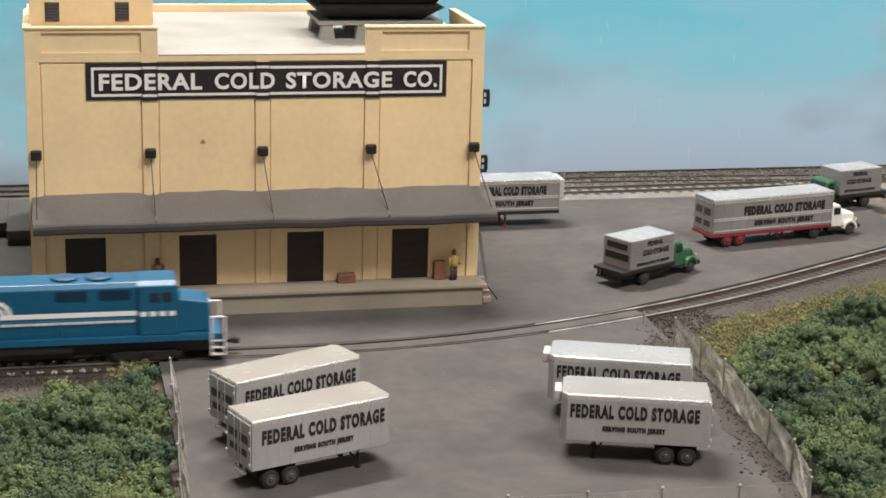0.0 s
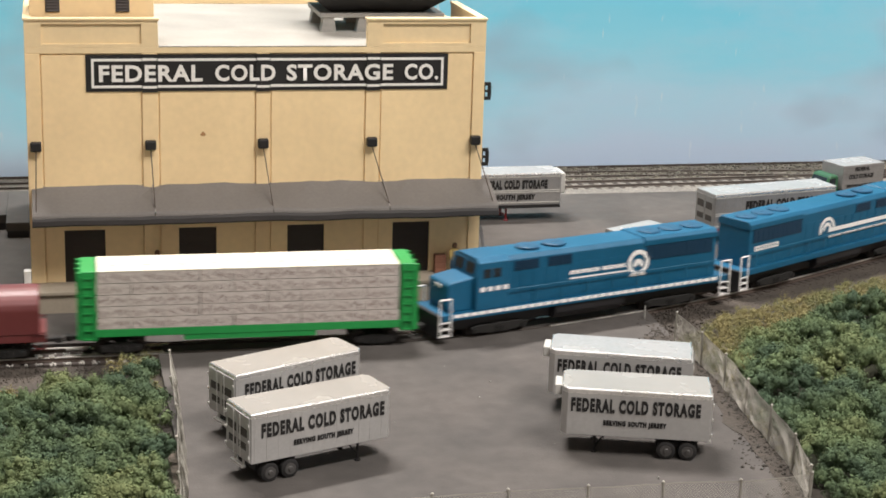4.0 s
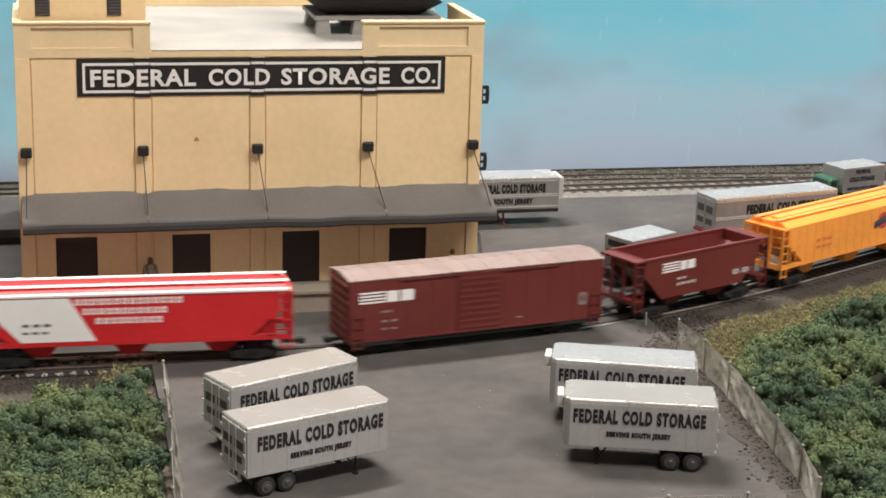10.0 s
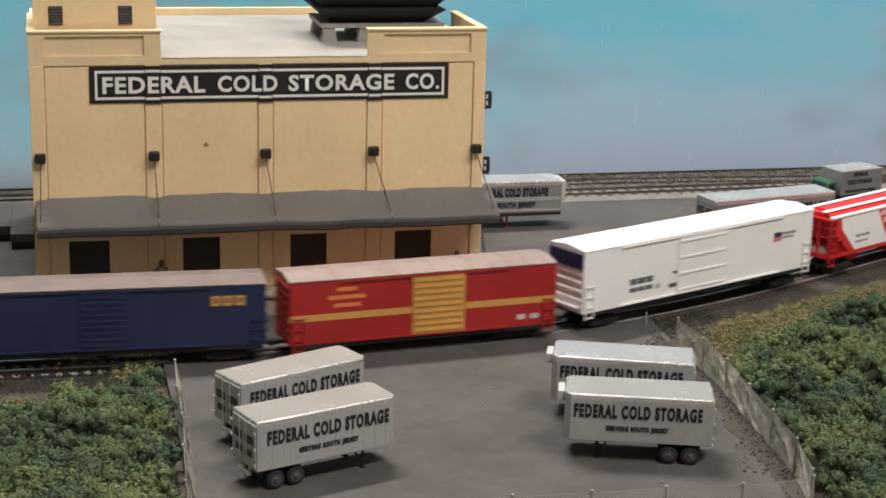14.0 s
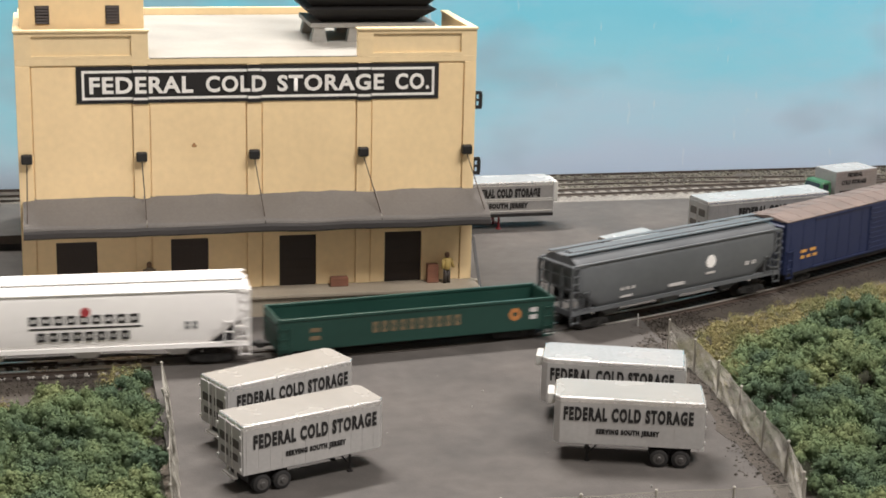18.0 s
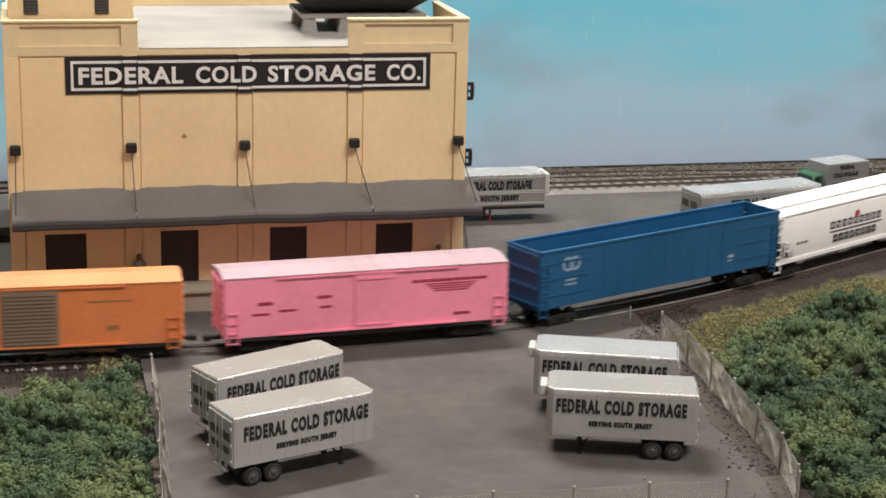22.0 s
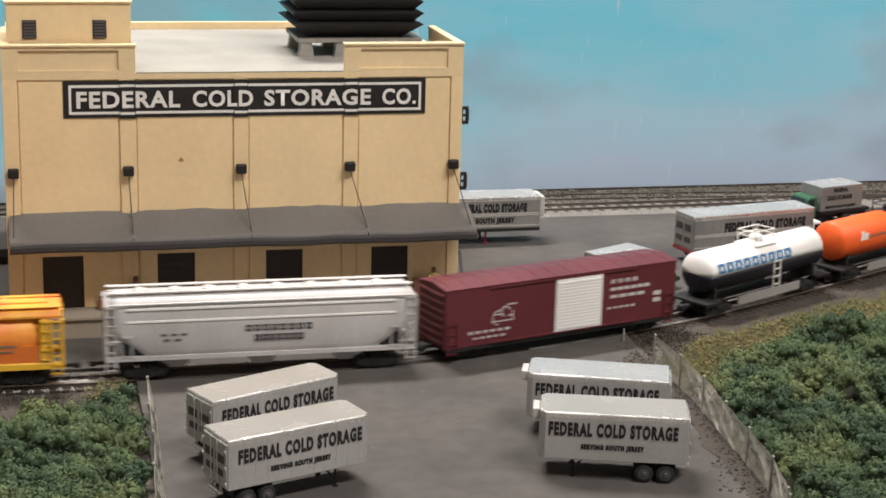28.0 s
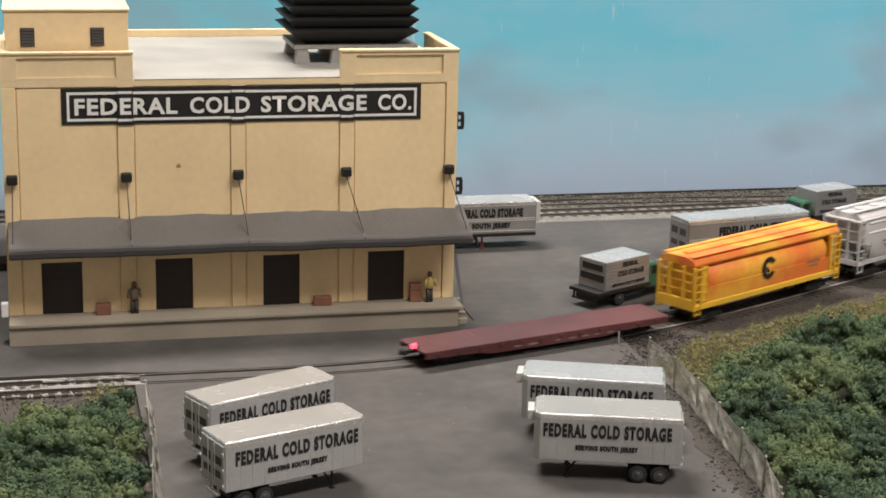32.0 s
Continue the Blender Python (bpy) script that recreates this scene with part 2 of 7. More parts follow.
def backdrop_paint():
    """Hand-painted sky: deeper turquoise above, pale grey-blue low down, brushed unevenly."""
    m = bpy.data.materials.new("painted_sky")
    m.use_nodes = True
    nt = m.node_tree
    bsdf = nt.nodes["Principled BSDF"]
    bsdf.inputs["Roughness"].default_value = 0.7
    tc = nt.nodes.new("ShaderNodeTexCoord")
    sep = nt.nodes.new("ShaderNodeSeparateXYZ")
    nt.links.new(tc.outputs["Object"], sep.inputs[0])
    mp = nt.nodes.new("ShaderNodeMapping")
    mp.inputs["Scale"].default_value = (5, 5, 22)
    nt.links.new(tc.outputs["Object"], mp.inputs[0])
    n = nt.nodes.new("ShaderNodeTexNoise")
    n.inputs["Scale"].default_value, n.inputs["Detail"].default_value = 1.0, 5
    nt.links.new(mp.outputs[0], n.inputs["Vector"])
    ma = nt.nodes.new("ShaderNodeMath")
    ma.operation = "MULTIPLY_ADD"
    nt.links.new(n.outputs["Fac"], ma.inputs[0])
    ma.inputs[1].default_value = 0.10
    nt.links.new(sep.outputs["Z"], ma.inputs[2])
    ramp = nt.nodes.new("ShaderNodeValToRGB")
    mr = nt.nodes.new("ShaderNodeMapRange")
    mr.inputs["From Min"].default_value, mr.inputs["From Max"].default_value = 0.0, 0.17
    nt.links.new(ma.outputs[0], mr.inputs["Value"])
    nt.links.new(mr.outputs[0], ramp.inputs["Fac"])
    e = ramp.color_ramp.elements
    e[0].position, e[0].color = 0.0, (0.47, 0.575, 0.755, 1)
    e[1].position, e[1].color = 1.0, (0.15, 0.62, 0.84, 1)
    for p, c in ((0.30, (0.49, 0.62, 0.80, 1)), (0.46, (0.40, 0.665, 0.83, 1)), (0.60, (0.26, 0.655, 0.83, 1)), (0.76, (0.20, 0.635, 0.83, 1))):
        el = e.new(p)
        el.color = c
    # brushed patches of paler paint and a few dull smudges
    mix = nt.nodes.new("ShaderNodeMix")
    mix.data_type = "RGBA"
    mp2 = nt.nodes.new("ShaderNodeMapping")
    mp2.inputs["Scale"].default_value, mp2.inputs["Rotation"].default_value = (4, 4, 9), (0, 0.3, 0)
    nt.links.new(tc.outputs["Object"], mp2.inputs[0])
    n2 = nt.nodes.new("ShaderNodeTexNoise")
    n2.inputs["Scale"].default_value, n2.inputs["Detail"].default_value, n2.inputs["Roughness"].default_value = 2.2, 7, 0.65
    nt.links.new(mp2.outputs[0], n2.inputs["Vector"])
    mr2 = nt.nodes.new("ShaderNodeMapRange")
    mr2.inputs["From Min"].default_value, mr2.inputs["From Max"].default_value, mr2.inputs["To Max"].default_value = 0.42, 0.70, 0.42
    nt.links.new(n2.outputs["Fac"], mr2.inputs["Value"])
    nt.links.new(mr2.outputs[0], mix.inputs["Factor"])
    nt.links.new(ramp.outputs[0], mix.inputs["A"])
    mix.inputs["B"].default_value = (0.51, 0.63, 0.79, 1)
    col = mix.outputs["Result"]
    for size, lo, hi, most, tone, d in (((9, 9, 16), 0.60, 0.72, 0.5, (0.34, 0.42, 0.54, 1), 3), ((260, 260, 55), 0.71, 0.80, 0.5, (0.70, 0.76, 0.82, 1), 2)):
        mp3, n3, mr3, mx = (nt.nodes.new(k) for k in ("ShaderNodeMapping", "ShaderNodeTexNoise", "ShaderNodeMapRange", "ShaderNodeMix"))
        mp3.inputs["Scale"].default_value, mp3.inputs["Location"].default_value = size, (1.3, 0.7, 2.1)
        n3.inputs["Scale"].default_value, n3.inputs["Detail"].default_value = 1.0, d
        mr3.inputs["From Min"].default_value, mr3.inputs["From Max"].default_value, mr3.inputs["To Max"].default_value = lo, hi, most
        mx.data_type = "RGBA"
        mx.inputs["B"].default_value = tone
        nt.links.new(tc.outputs["Object"], mp3.inputs[0])
        nt.links.new(mp3.outputs[0], n3.inputs["Vector"])
        nt.links.new(n3.outputs["Fac"], mr3.inputs["Value"])
        nt.links.new(mr3.outputs[0], mx.inputs["Factor"])
        nt.links.new(col, mx.inputs["A"])
        col = mx.outputs["Result"]
    nt.links.new(col, bsdf.inputs["Base Color"])
    return m


SKY = backdrop_paint()
ROOMWALL = mat("room_wall", (0.47, 0.455, 0.43), 0.8, scale=2)

# ---- setting: the room, the layout board, the painted backdrop ----


def setting(name, bm, material, label, category):
    return tagged(part(name, bm, material), label, category, kind="structure")


bm = B()
box(bm, -480, 512, 203, 209, -3, 170)
setting("backdrop", bm, SKY, "hand-painted pale blue sky panel behind the model railway", "backdrop")
bm = B()
box(bm, -680, 660, -420, 720, -40, -3)
setting("ground", bm, DIRT, "brown layout base board under the scenery", "ground")
for nm, c in (("wall_north", (-1300, 1300, 1000, 1040, -1000, 1500)), ("wall_south", (-1300, 1300, -1640, -1600, -1000, 1500)), ("wall_west", (-1340, -1300, -1640, 1040, -1000, 1500)), ("wall_east", (1300, 1340, -1640, 1040, -1000, 1500))):
    bm = B()
    box(bm, *c)
    setting(nm, bm, ROOMWALL, "plain painted room wall", "wall")
bm = B()
box(bm, -1300, 1300, -1600, 1000, 1500, 1540)
setting("ceiling", bm, ROOMWALL, "plain pale room ceiling", "ceiling")
bm = B()
box(bm, -1300, 1300, -1600, 1000, -1040, -1000)
setting("floor", bm, DIRT, "plain dark room floor", "floor")

# ---- railway line: a long oval, of which the front curve is in view ----
X0, Y0, TURN = 83.0, -55.7, 0.31344 + 0.19025
S_END, R2 = 345.0, 300.0
STEPS = [(None, 3.04), (338.0, 0.31344), (714.0, 0.19025), (None, S_END - 3.04 - 338.0 * 0.31344 - 714.0 * 0.19025), (R2, math.pi - TURN), (None, 507.67), (340.72, math.pi)]


def ease(t):
    t = min(1.0, max(0.0, t))
    return t * t * (3 - 2 * t)


LOOP = sum(r * v if r else v for r, v in STEPS) + 333.0


def line_height(s):
    return 0.7 * ease((s + 60) / 70) - 1.4 * ease((s - 130) / 120) + 0.7 * ease((s - 400) / 200)


def line(s):
    """Centre of the line at arc length s: x, y, z of the rail tops and heading in radians."""
    s = (s + 333.0) % LOOP - 333.0
    x, y, a, left = X0 + min(s, 0.0), Y0, 0.0, max(s, 0.0)
    for r, v in STEPS:
        d = min(left, r * v if r else v)
        left -= d
        if r:
            b = a + d / r
            x, y, a = x + r * (math.sin(b) - math.sin(a)), y + r * (math.cos(a) - math.cos(b)), b
        else:
            x, y = x + d * math.cos(a), y + d * math.sin(a)
        if left <= 0:
            break
    z = line_height(s)
    return x + 3.6 * z * math.sin(a), y - 3.6 * z * math.cos(a), z, a


def along(bm, offs, zs, s0, s1, step, f):
    """A closed section of (offset to the right, height) swept along a line f(s)."""
    rings = []
    for i in range(int((s1 - s0) / step) + 1):
        x, y, z, a = f(s0 + i * step)
        rings.append([(x + o * math.sin(a), y - o * math.cos(a), z + h) for o, h in zip(offs, zs)])
    loft(bm, rings)


def rail_section(o):
    return [o - 0.9, o + 0.9, o + 0.9, o + 0.3, o + 0.3, o - 0.3, o - 0.3, o - 0.9], [-2.1, -2.1, -1.8, -1.6, -0.5, -0.5, -1.6, -1.8]


def rail_head(o):
    return [o - 0.42, o + 0.42, o + 0.42, o + 0.3, o - 0.3, o - 0.42], [-0.55, -0.55, -0.12, 0, 0, -0.12]


def railway(name, f, s0, s1, material, label, tie_from, tie_to, step=5.0, gap=4.6, tall=1.0, wood=None, heads=None):
    t = thing(name, Matrix(), label, "track", kind="structure")
    for o in (4.8, -4.8):
        bm = B()
        a, b = rail_section(o)
        along(bm, a, [v * tall for v in b], s0, s1, step, f)
        rail = part("rail", bm, RUST if wood is None else material, t)
        for h0, h1, head in heads or ((s0, s1, material),):
            bm = B()
            a, b = rail_head(o)
            along(bm, a, [v * tall for v in b], h0, h1, step, f)
            part("rail_head", bm, head, rail)
    tie = None
    n = int((tie_to - tie_from) / gap)
    for i in range(n):
        x, y, z, a = f(tie_from + i * gap)
        m = at(x + random.uniform(-0.3, 0.3), y, z - 2.1 * tall, math.degrees(a) + random.uniform(-1, 1))
        if tie is None:
            bm = B()
            box(bm, -1.15, 1.15, -8.2, 8.2, -1.4, 0, 0.15)
            tie = part("tie", bm, wood or TIE, t)
            tie.matrix_basis = m
        else:
            again(tie, "tie", m)
    return t


railway("railway_line", line, -333, LOOP - 333, RAIL, "curved main line with bright steel rails on brown ties", -120, 400, tall=0.75, heads=((-333, -38, GLARERAIL), (-38, 96, DUSTYRAIL), (96, LOOP - 333, RAIL)))

# ---- pavement, ballast, dirt ----


def sheet(bm, left, right, thick=2.5, cuts=1):
    """A slab between two rows of (x, y, z) points."""
    cols = []
    for p, q in zip(left, right):
        cols.append([Vector(p).lerp(Vector(q), k / cuts) for k in range(cuts + 1)])
    top = [[bm.verts.new(v) for v in c] for c in cols]
    low = [[bm.verts.new(v - Vector((0, 0, thick))) for v in c] for c in cols]
    n, k = len(cols), cuts + 1
    for i in range(n - 1):
        for j in range(k - 1):
            bm.faces.new((top[i][j], top[i + 1][j], top[i + 1][j + 1], top[i][j + 1]))
            bm.faces.new((low[i][j], low[i][j + 1], low[i + 1][j + 1], low[i + 1][j]))
    for i in range(n - 1):
        bm.faces.new((top[i][0], low[i][0], low[i + 1][0], top[i + 1][0]))
        bm.faces.new((top[i][-1], top[i + 1][-1], low[i + 1][-1], low[i][-1]))
    for j in range(k - 1):
        bm.faces.new((top[0][j], top[0][j + 1], low[0][j + 1], low[0][j]))
        bm.faces.new((top[-1][j], low[-1][j], low[-1][j + 1], top[-1][j + 1]))


def edge(s, off, dz=0.0, flat=None):
    x, y, z, a = line(s)
    return (x + off * math.sin(a), y - off * math.cos(a), (z if flat is None else flat) + dz)


bm = B()
ss = [-330, -120] + [-100 + 10 * i for i in range(44)]
far_edge = [edge(s, -6.1 - 1.6 * ease((s - 130) / 25) - 3.0 * ease((-38 - s) / 6), -0.1) for s in ss]
sheet(bm, far_edge, [(p[0], p[1] + 14, 0.0) for p in far_edge], 2.5)
sheet(bm, [(p[0], p[1] + 14, 0.0) for p in far_edge], [(p[0], 148.0, 0.0) for p in far_edge], 2.5)
setting("pavement", bm, ASPHALT, "worn grey asphalt yard round the warehouse", "pavement")

bm = B()
ss = [-42 + 6 * i for i in range(31)]
near_edge = [edge(s, 6.0, -0.1) for s in ss]
sheet(bm, [(p[0], -240.0, 0.0) for p in near_edge], [(p[0], p[1] - 10, 0.0) for p in near_edge], 2.5)
sheet(bm, [(p[0], p[1] - 10, 0.0) for p in near_edge], near_edge, 2.5)
setting("pavement_front", bm, ASPHALT, "worn grey asphalt trailer yard between wire fences", "pavement")

bm = B()
ss = [-40 + 6 * i for i in range(31)]
sheet(bm, [edge(s, 2.9, -0.2) for s in ss], [edge(s, -2.9, -0.2) for s in ss], 1.6)
setting("road_crossing", bm, ASPHALT, "grey asphalt filling between the rails", "road")

bm = B()
ss = [130 + 5 * i for i in range(62)]
sheet(bm, [edge(s, 40, -0.9) for s in ss], [edge(s, 8.6, -1.85) for s in ss], 3, 3)
sheet(bm, [edge(s, 8.6, -1.85) for s in ss], [edge(s, -9.2, -1.85) for s in ss], 3, 2)
ss = [-44 + 6 * i for i in range(31)]
sheet(bm, [edge(s, 7.5, -2.0) for s in ss], [edge(s, -7.5, -2.0) for s in ss], 1)
ss = [-330 + 10 * i for i in range(31)]
sheet(bm, [edge(s, 75, -2.8) for s in ss], [edge(s, -9.0, -2.4) for s in ss], 3, 4)
setting("ballast_bed", bm, BALLAST, "dark grey ballast under the line", "ballast")


def back_line_a(s):
    a = 0.02 + 0.05 * ease((s - 100) / 200)
    return s, 164.5 + 0.02 * (s - 200) + 9 * ease((s - 290) / 220) ** 2, -0.2, a


def back_line_b(s):
    return s, 186.0 - 12 * ease((s - 260) / 240), -0.2, -0.03


bm = B()
BROWNB = mat("brown_ballast", (0.135, 0.12, 0.10), 0.95, var=0.45, scale=60, fine=0.35, fscale=500, bump=0.9, bscale=800)
SAND = mat("pale_ballast", (0.185, 0.17, 0.15), 0.95, var=0.2, scale=120, fine=0.4, fscale=700, bump=0.9, bscale=800)
box(bm, -480, 512, 172.5, 202.0, -1.0, 0.0)
bmesh.ops.subdivide_edges(bm, edges=[e for e in bm.edges if e.calc_length() > 500 and e.verts[0].co.y > 172 and e.verts[1].co.y > 172], cuts=40)
for v in bm.verts:
    if 172 < v.co.y < 173:
        v.co.y += 2.2 * noise.noise(Vector((v.co.x / 17, 2.2, 0.4)))
setting("ballast_siding", bm, BROWNB, "brownish weathered gravel along the backdrop", "ballast")
bm = B()
sheet(bm, [(x, 148.1, -0.1) for x in range(-480, 520, 50)], [(x, 202.9, -0.4) for x in range(-480, 520, 50)], 2.4)
setting("ballast_back", bm, SAND, "pale gravel under the rear sidings", "ballast")
for f, ties in ((back_line_a, 480), (back_line_b, 150)):
    g = (lambda f: lambda s: (f(s)[0], f(s)[1], f(s)[2] + 1.25, f(s)[3]))(f)
    railway("railway_siding", g, -60, 500, OLDRAIL, "dull rusty siding track on dark ties", 150, ties, 20.0, gap=6.0, tall=0.5, wood=OLDTIE)
# thin dark strip drawn in for the shaded gap under the backdrop
bm = B()
box(bm, -480, 512, 202.0, 203.0, -0.5, 1.0)
setting("backdrop_foot_shade", bm, TIE, "dark strip for the shaded gap at the foot of the painted backdrop", "trim")

# ---- warehouse ----
WX0, WX1, DEPTH, ROOFZ = 0.0, 165.0, 125.0, 92.4
house = thing("warehouse", Matrix(), "cream painted cold storage warehouse with black sign and grey canopy", "building")

DOORS = [(11.9, 26.3), (52.6, 66.2), (92.2, 105.9), (131.7, 145.8)]
bm = B()
outline = [(WX0, 91.0), (WX0, 0.0)]
for x0, x1 in DOORS:
    outline += [(x0, 0.0), (x0, 27.2), (x1, 27.2), (x1, 0.0)]
outline += [(WX1, 0.0), (WX1, 91.0)]
prism(bm, outline, 0, 3, "y")
front = part("wall_front", bm, CREAM, house)
for nm, x0, x1, y0, y1 in (("wall_side", WX0, WX0 + 3, 3, DEPTH), ("wall_side", WX1 - 3, WX1, 3, DEPTH), ("wall_back", WX0, WX1, DEPTH, DEPTH + 3)):
    bm = B()
    box(bm, x0, x1, y0, y1, 0, 91.0 if nm == "wall_side" else 95.4)
    part(nm, bm, CREAM, house)
for x0, x1 in DOORS:
    bm = B()
    box(bm, x0 + 0.05, x1 - 0.05, 0.7, 1.6, 0.0, 27.15)
    door = part("door", bm, DARKDOOR, house, "closed dark brown loading door")
    for k in range(1, 6):
        bm = B()
        box(bm, x0 + 0.05, x1 - 0.05, 0.62, 0.7, 8.0 + k * 3.2 - 0.08, 8.0 + k * 3.2 + 0.08)
        part("door_rail", bm, DARKDOOR, door)
PIL = [(WX0, 5.0), (40.1, 45.7), (80.5, 85.6), (120.6, 125.8), (160.6, WX1)]
for x0, x1 in PIL:
    bm = B()
    box(bm, x0, x1, -0.9, 0.0, 8.0, 91.0, 0.15)
    part("pilaster", bm, CREAM, house)
for ((a, b), (c, d)), (x0, x1) in zip(zip(PIL, PIL[1:]), DOORS):
    bm = B()
    box(bm, b + 0.5, c - 0.5, -0.55, 0.0, 36.0, 90.4, 0.12)
    part("wall_panel", bm, CREAM, house)
    bm = B()
    prism(bm, [(b + 0.5, 8.05), (x0, 8.05), (x0, 27.2), (x1, 27.2), (x1, 8.05), (c - 0.5, 8.05), (c - 0.5, 35.6), (b + 0.5, 35.6)], -0.45, 0.0, "y")
    part("wall_panel", bm, CREAM, house)
bm = B()
box(bm, WX0, WX1, -0.8, 3, 91.0, 93.2, 0.15)
part("cornice", bm, CREAM2, house)
for x0, x1 in ((WX0, 45.9), (120.8, WX1)):
    bm = B()
    box(bm, x0, x1, 0.0, 2.2, 93.2, 102.6)
    for a, b, c, d in ((x0, x1, 93.2, 94.4), (x0, x1, 101.4, 102.6), (x0, x0 + 5.8, 94.4, 101.4), (x1 - 5.8, x1, 94.4, 101.4)):
        box(bm, a, b, -0.8, 0.0, c, d)
    par = part("parapet", bm, CREAM2, house)
    bm = B()
    box(bm, x0 - 0.4, x1 + 0.4, -1.3, 2.6, 102.6, 103.5, 0.2)
    part("coping", bm, CREAM2, par)
for x0, x1 in ((WX0, WX0 + 2.2), (WX1 - 2.2, WX1)):
    bm = B()
    box(bm, x0, x1, 2.2, 48.6, 91.0, 102.6)
    par = part("parapet", bm, CREAM2, house)
    bm = B()
    box(bm, x0 - 0.4, x1 + 0.4, 2.6, 48.9, 102.6, 103.5, 0.2)
    part("coping", bm, CREAM2, par)
    bm = B()
    box(bm, x0, x1, 48.6, DEPTH, 91.0, 95.4)
    part("parapet", bm, CREAM2, house)
bm = B()
box(bm, WX0 + 2.2, WX1 - 2.2, 3.0, DEPTH, 89.5, ROOFZ)
part("roof", bm, ROOFW, house, "flat whitish stained roof")
bm = B()
box(bm, 46.2, 120.5, -0.9, 2.2, 93.2, 93.6, 0.12)
part("coping", bm, ROOFW, house)
# penthouse with two louvred vents
bm = B()
box(bm, 2.0, 45.0, 6.0, 34.0, ROOFZ, 117.0, 0.2)
pent = part("penthouse", bm, CREAM, house, "cream rooftop machine house")
bm = B()
box(bm, 1.4, 45.6, 5.4, 34.6, 117.0, 117.9, 0.25)
part("penthouse_roof", bm, CREAM2, pent)
for x0, x1 in ((7.5, 12.4), (31.7, 36.5)):
    bm = B()
    box(bm, x0, x1, 5.75, 6.0, 104.7, 111.2)
    for k in range(6):
        prism(bm, [(5.75, 105.0 + k * 1.05), (5.4, 105.0 + k * 1.05), (5.75, 105.7 + k * 1.05)], x0 + 0.3, x1 - 0.3)
    part("vent", bm, DARKDOOR, pent, "dark louvred vent")
# sign across panels and pilasters
bm = B()
box(bm, 20.7, 150.9, -0.9, 0.0, 77.5, 90.5)
sign = part("sign", bm, BLACK, house, "black sign with white border and lettering")
for z0, z1 in ((88.3, 89.2), (78.8, 79.7)):
    bm = B()
    box(bm, 22.6, 149.2, -1.2, -0.9, z0, z1)
    part("sign_border", bm, WHITE, sign)
for x0 in (22.6, 148.3):
    bm = B()
    box(bm, x0, x0 + 0.9, -1.2, -0.9, 79.7, 88.3)
    part("sign_border", bm, WHITE, sign)
for x0, x1 in PIL[1:4]:
    bm = B()
    box(bm, x0, x1, -1.4, -0.9, 77.2, 90.8)
    step_ = part("sign_step", bm, BLACK, sign)
    for z0, z1 in ((88.5, 89.4), (78.6, 79.5)):
        bm = B()
        box(bm, x0 + 0.25, x1 - 0.25, -1.5, -1.4, z0, z1)
        part("sign_border", bm, WHITE, step_)
WORDS = [("FEDERAL", 25.2, 61.4), ("COLD", 65.8, 87.4), ("STORAGE", 91.4, 130.4), ("CO.", 134.6, 147.2)]
for w, a, b in WORDS:
    lettering("sign_word", w, a, b, 81.0, 87.0, -1.5, WHITE, sign, bold=0.032, space=1.10)

# lamps with stay rods
for x, foot in ((2.9, 2.4), (42.8, 43.4), (83.0, 85.2), (122.9, 127.6), (161.9, 166.5)):
    bm = B()
    box(bm, x - 1.9, x + 1.9, -3.4, -0.8, 56.6, 60.0, 0.5)
    lampbox = part("lamp_box", bm, BLACK, house, "small black wall lamp")
    bm = B()
    cyl(bm, (x, -2.2, 57), (foot, -13.5, 37.9), 0.2, 6)
    part("stay_rod", bm, RUST, house)
# canopy


def lump_at(x, s):
    return noise.noise(Vector((x / s, 1.7, 4.2))) * 2


for k, (x0, x1) in enumerate(((1.0, 43.4), (43.4, 85.2), (85.2, 127.6), (127.6, 168.2))):
    bm = B()
    j = 0.12
    rings = []
    for i in range(9):
        x = x0 + j * (k > 0) + (x1 - x0 - j * (k > 0) - j * (k < 3)) * i / 8
        w = 0.2 * lump_at(x, 14.0) + 0.25 * abs(i - 4) / 4
        u = 0.9 * math.cos((i - 4) / 4 * 1.45) - 0.55 + 0.35 * lump_at(x, 6.0)
        rings.append([(x, y, z + (w if y < -7 else u) * (0.3 - y / 16.0 if y < -7 else 1.0)) for y, z in ((0, 43.6), (0, 41.6), (-8.0, 37.5), (-15.6, 33.6), (-15.9, 34.2), (-15.9, 35.4), (-15.6, 36.2), (-14.9, 36.9), (-7.5, 40.2))])
    loft(bm, rings)
    part("canopy", bm, SLATE, house, "dark grey felt canopy panel")
for x in (43.4, 85.2, 127.6):
    bm = B()
    prism(bm, [(-0.2, 43.5), (-0.2, 43.8), (-15.2, 37.1), (-15.2, 36.6)], x - 0.28, x + 0.28)
    part("canopy_seam", bm, mat("seam_grey", (0.24, 0.22, 0.205), 0.8) if "seam_grey" not in bpy.data.materials else bpy.data.materials["seam_grey"], house)
# front lip: its shade is put into a darker grey than the panels
bm = B()
rings = []
for i in range(85):
    x = 1.0 + 167.2 * i / 84
    w = 0.22 * lump_at(x, 14.0)
    rings.append([(x, y, z + w) for y, z in ((-15.4, 32.7), (-16.4, 32.7), (-16.75, 33.2), (-16.7, 34.8), (-16.3, 35.6), (-15.95, 35.7), (-15.95, 33.6))])
loft(bm, rings)
part("canopy_edge", bm, mat("canopy_lip_shade", (0.038, 0.034, 0.033), 0.7), house)
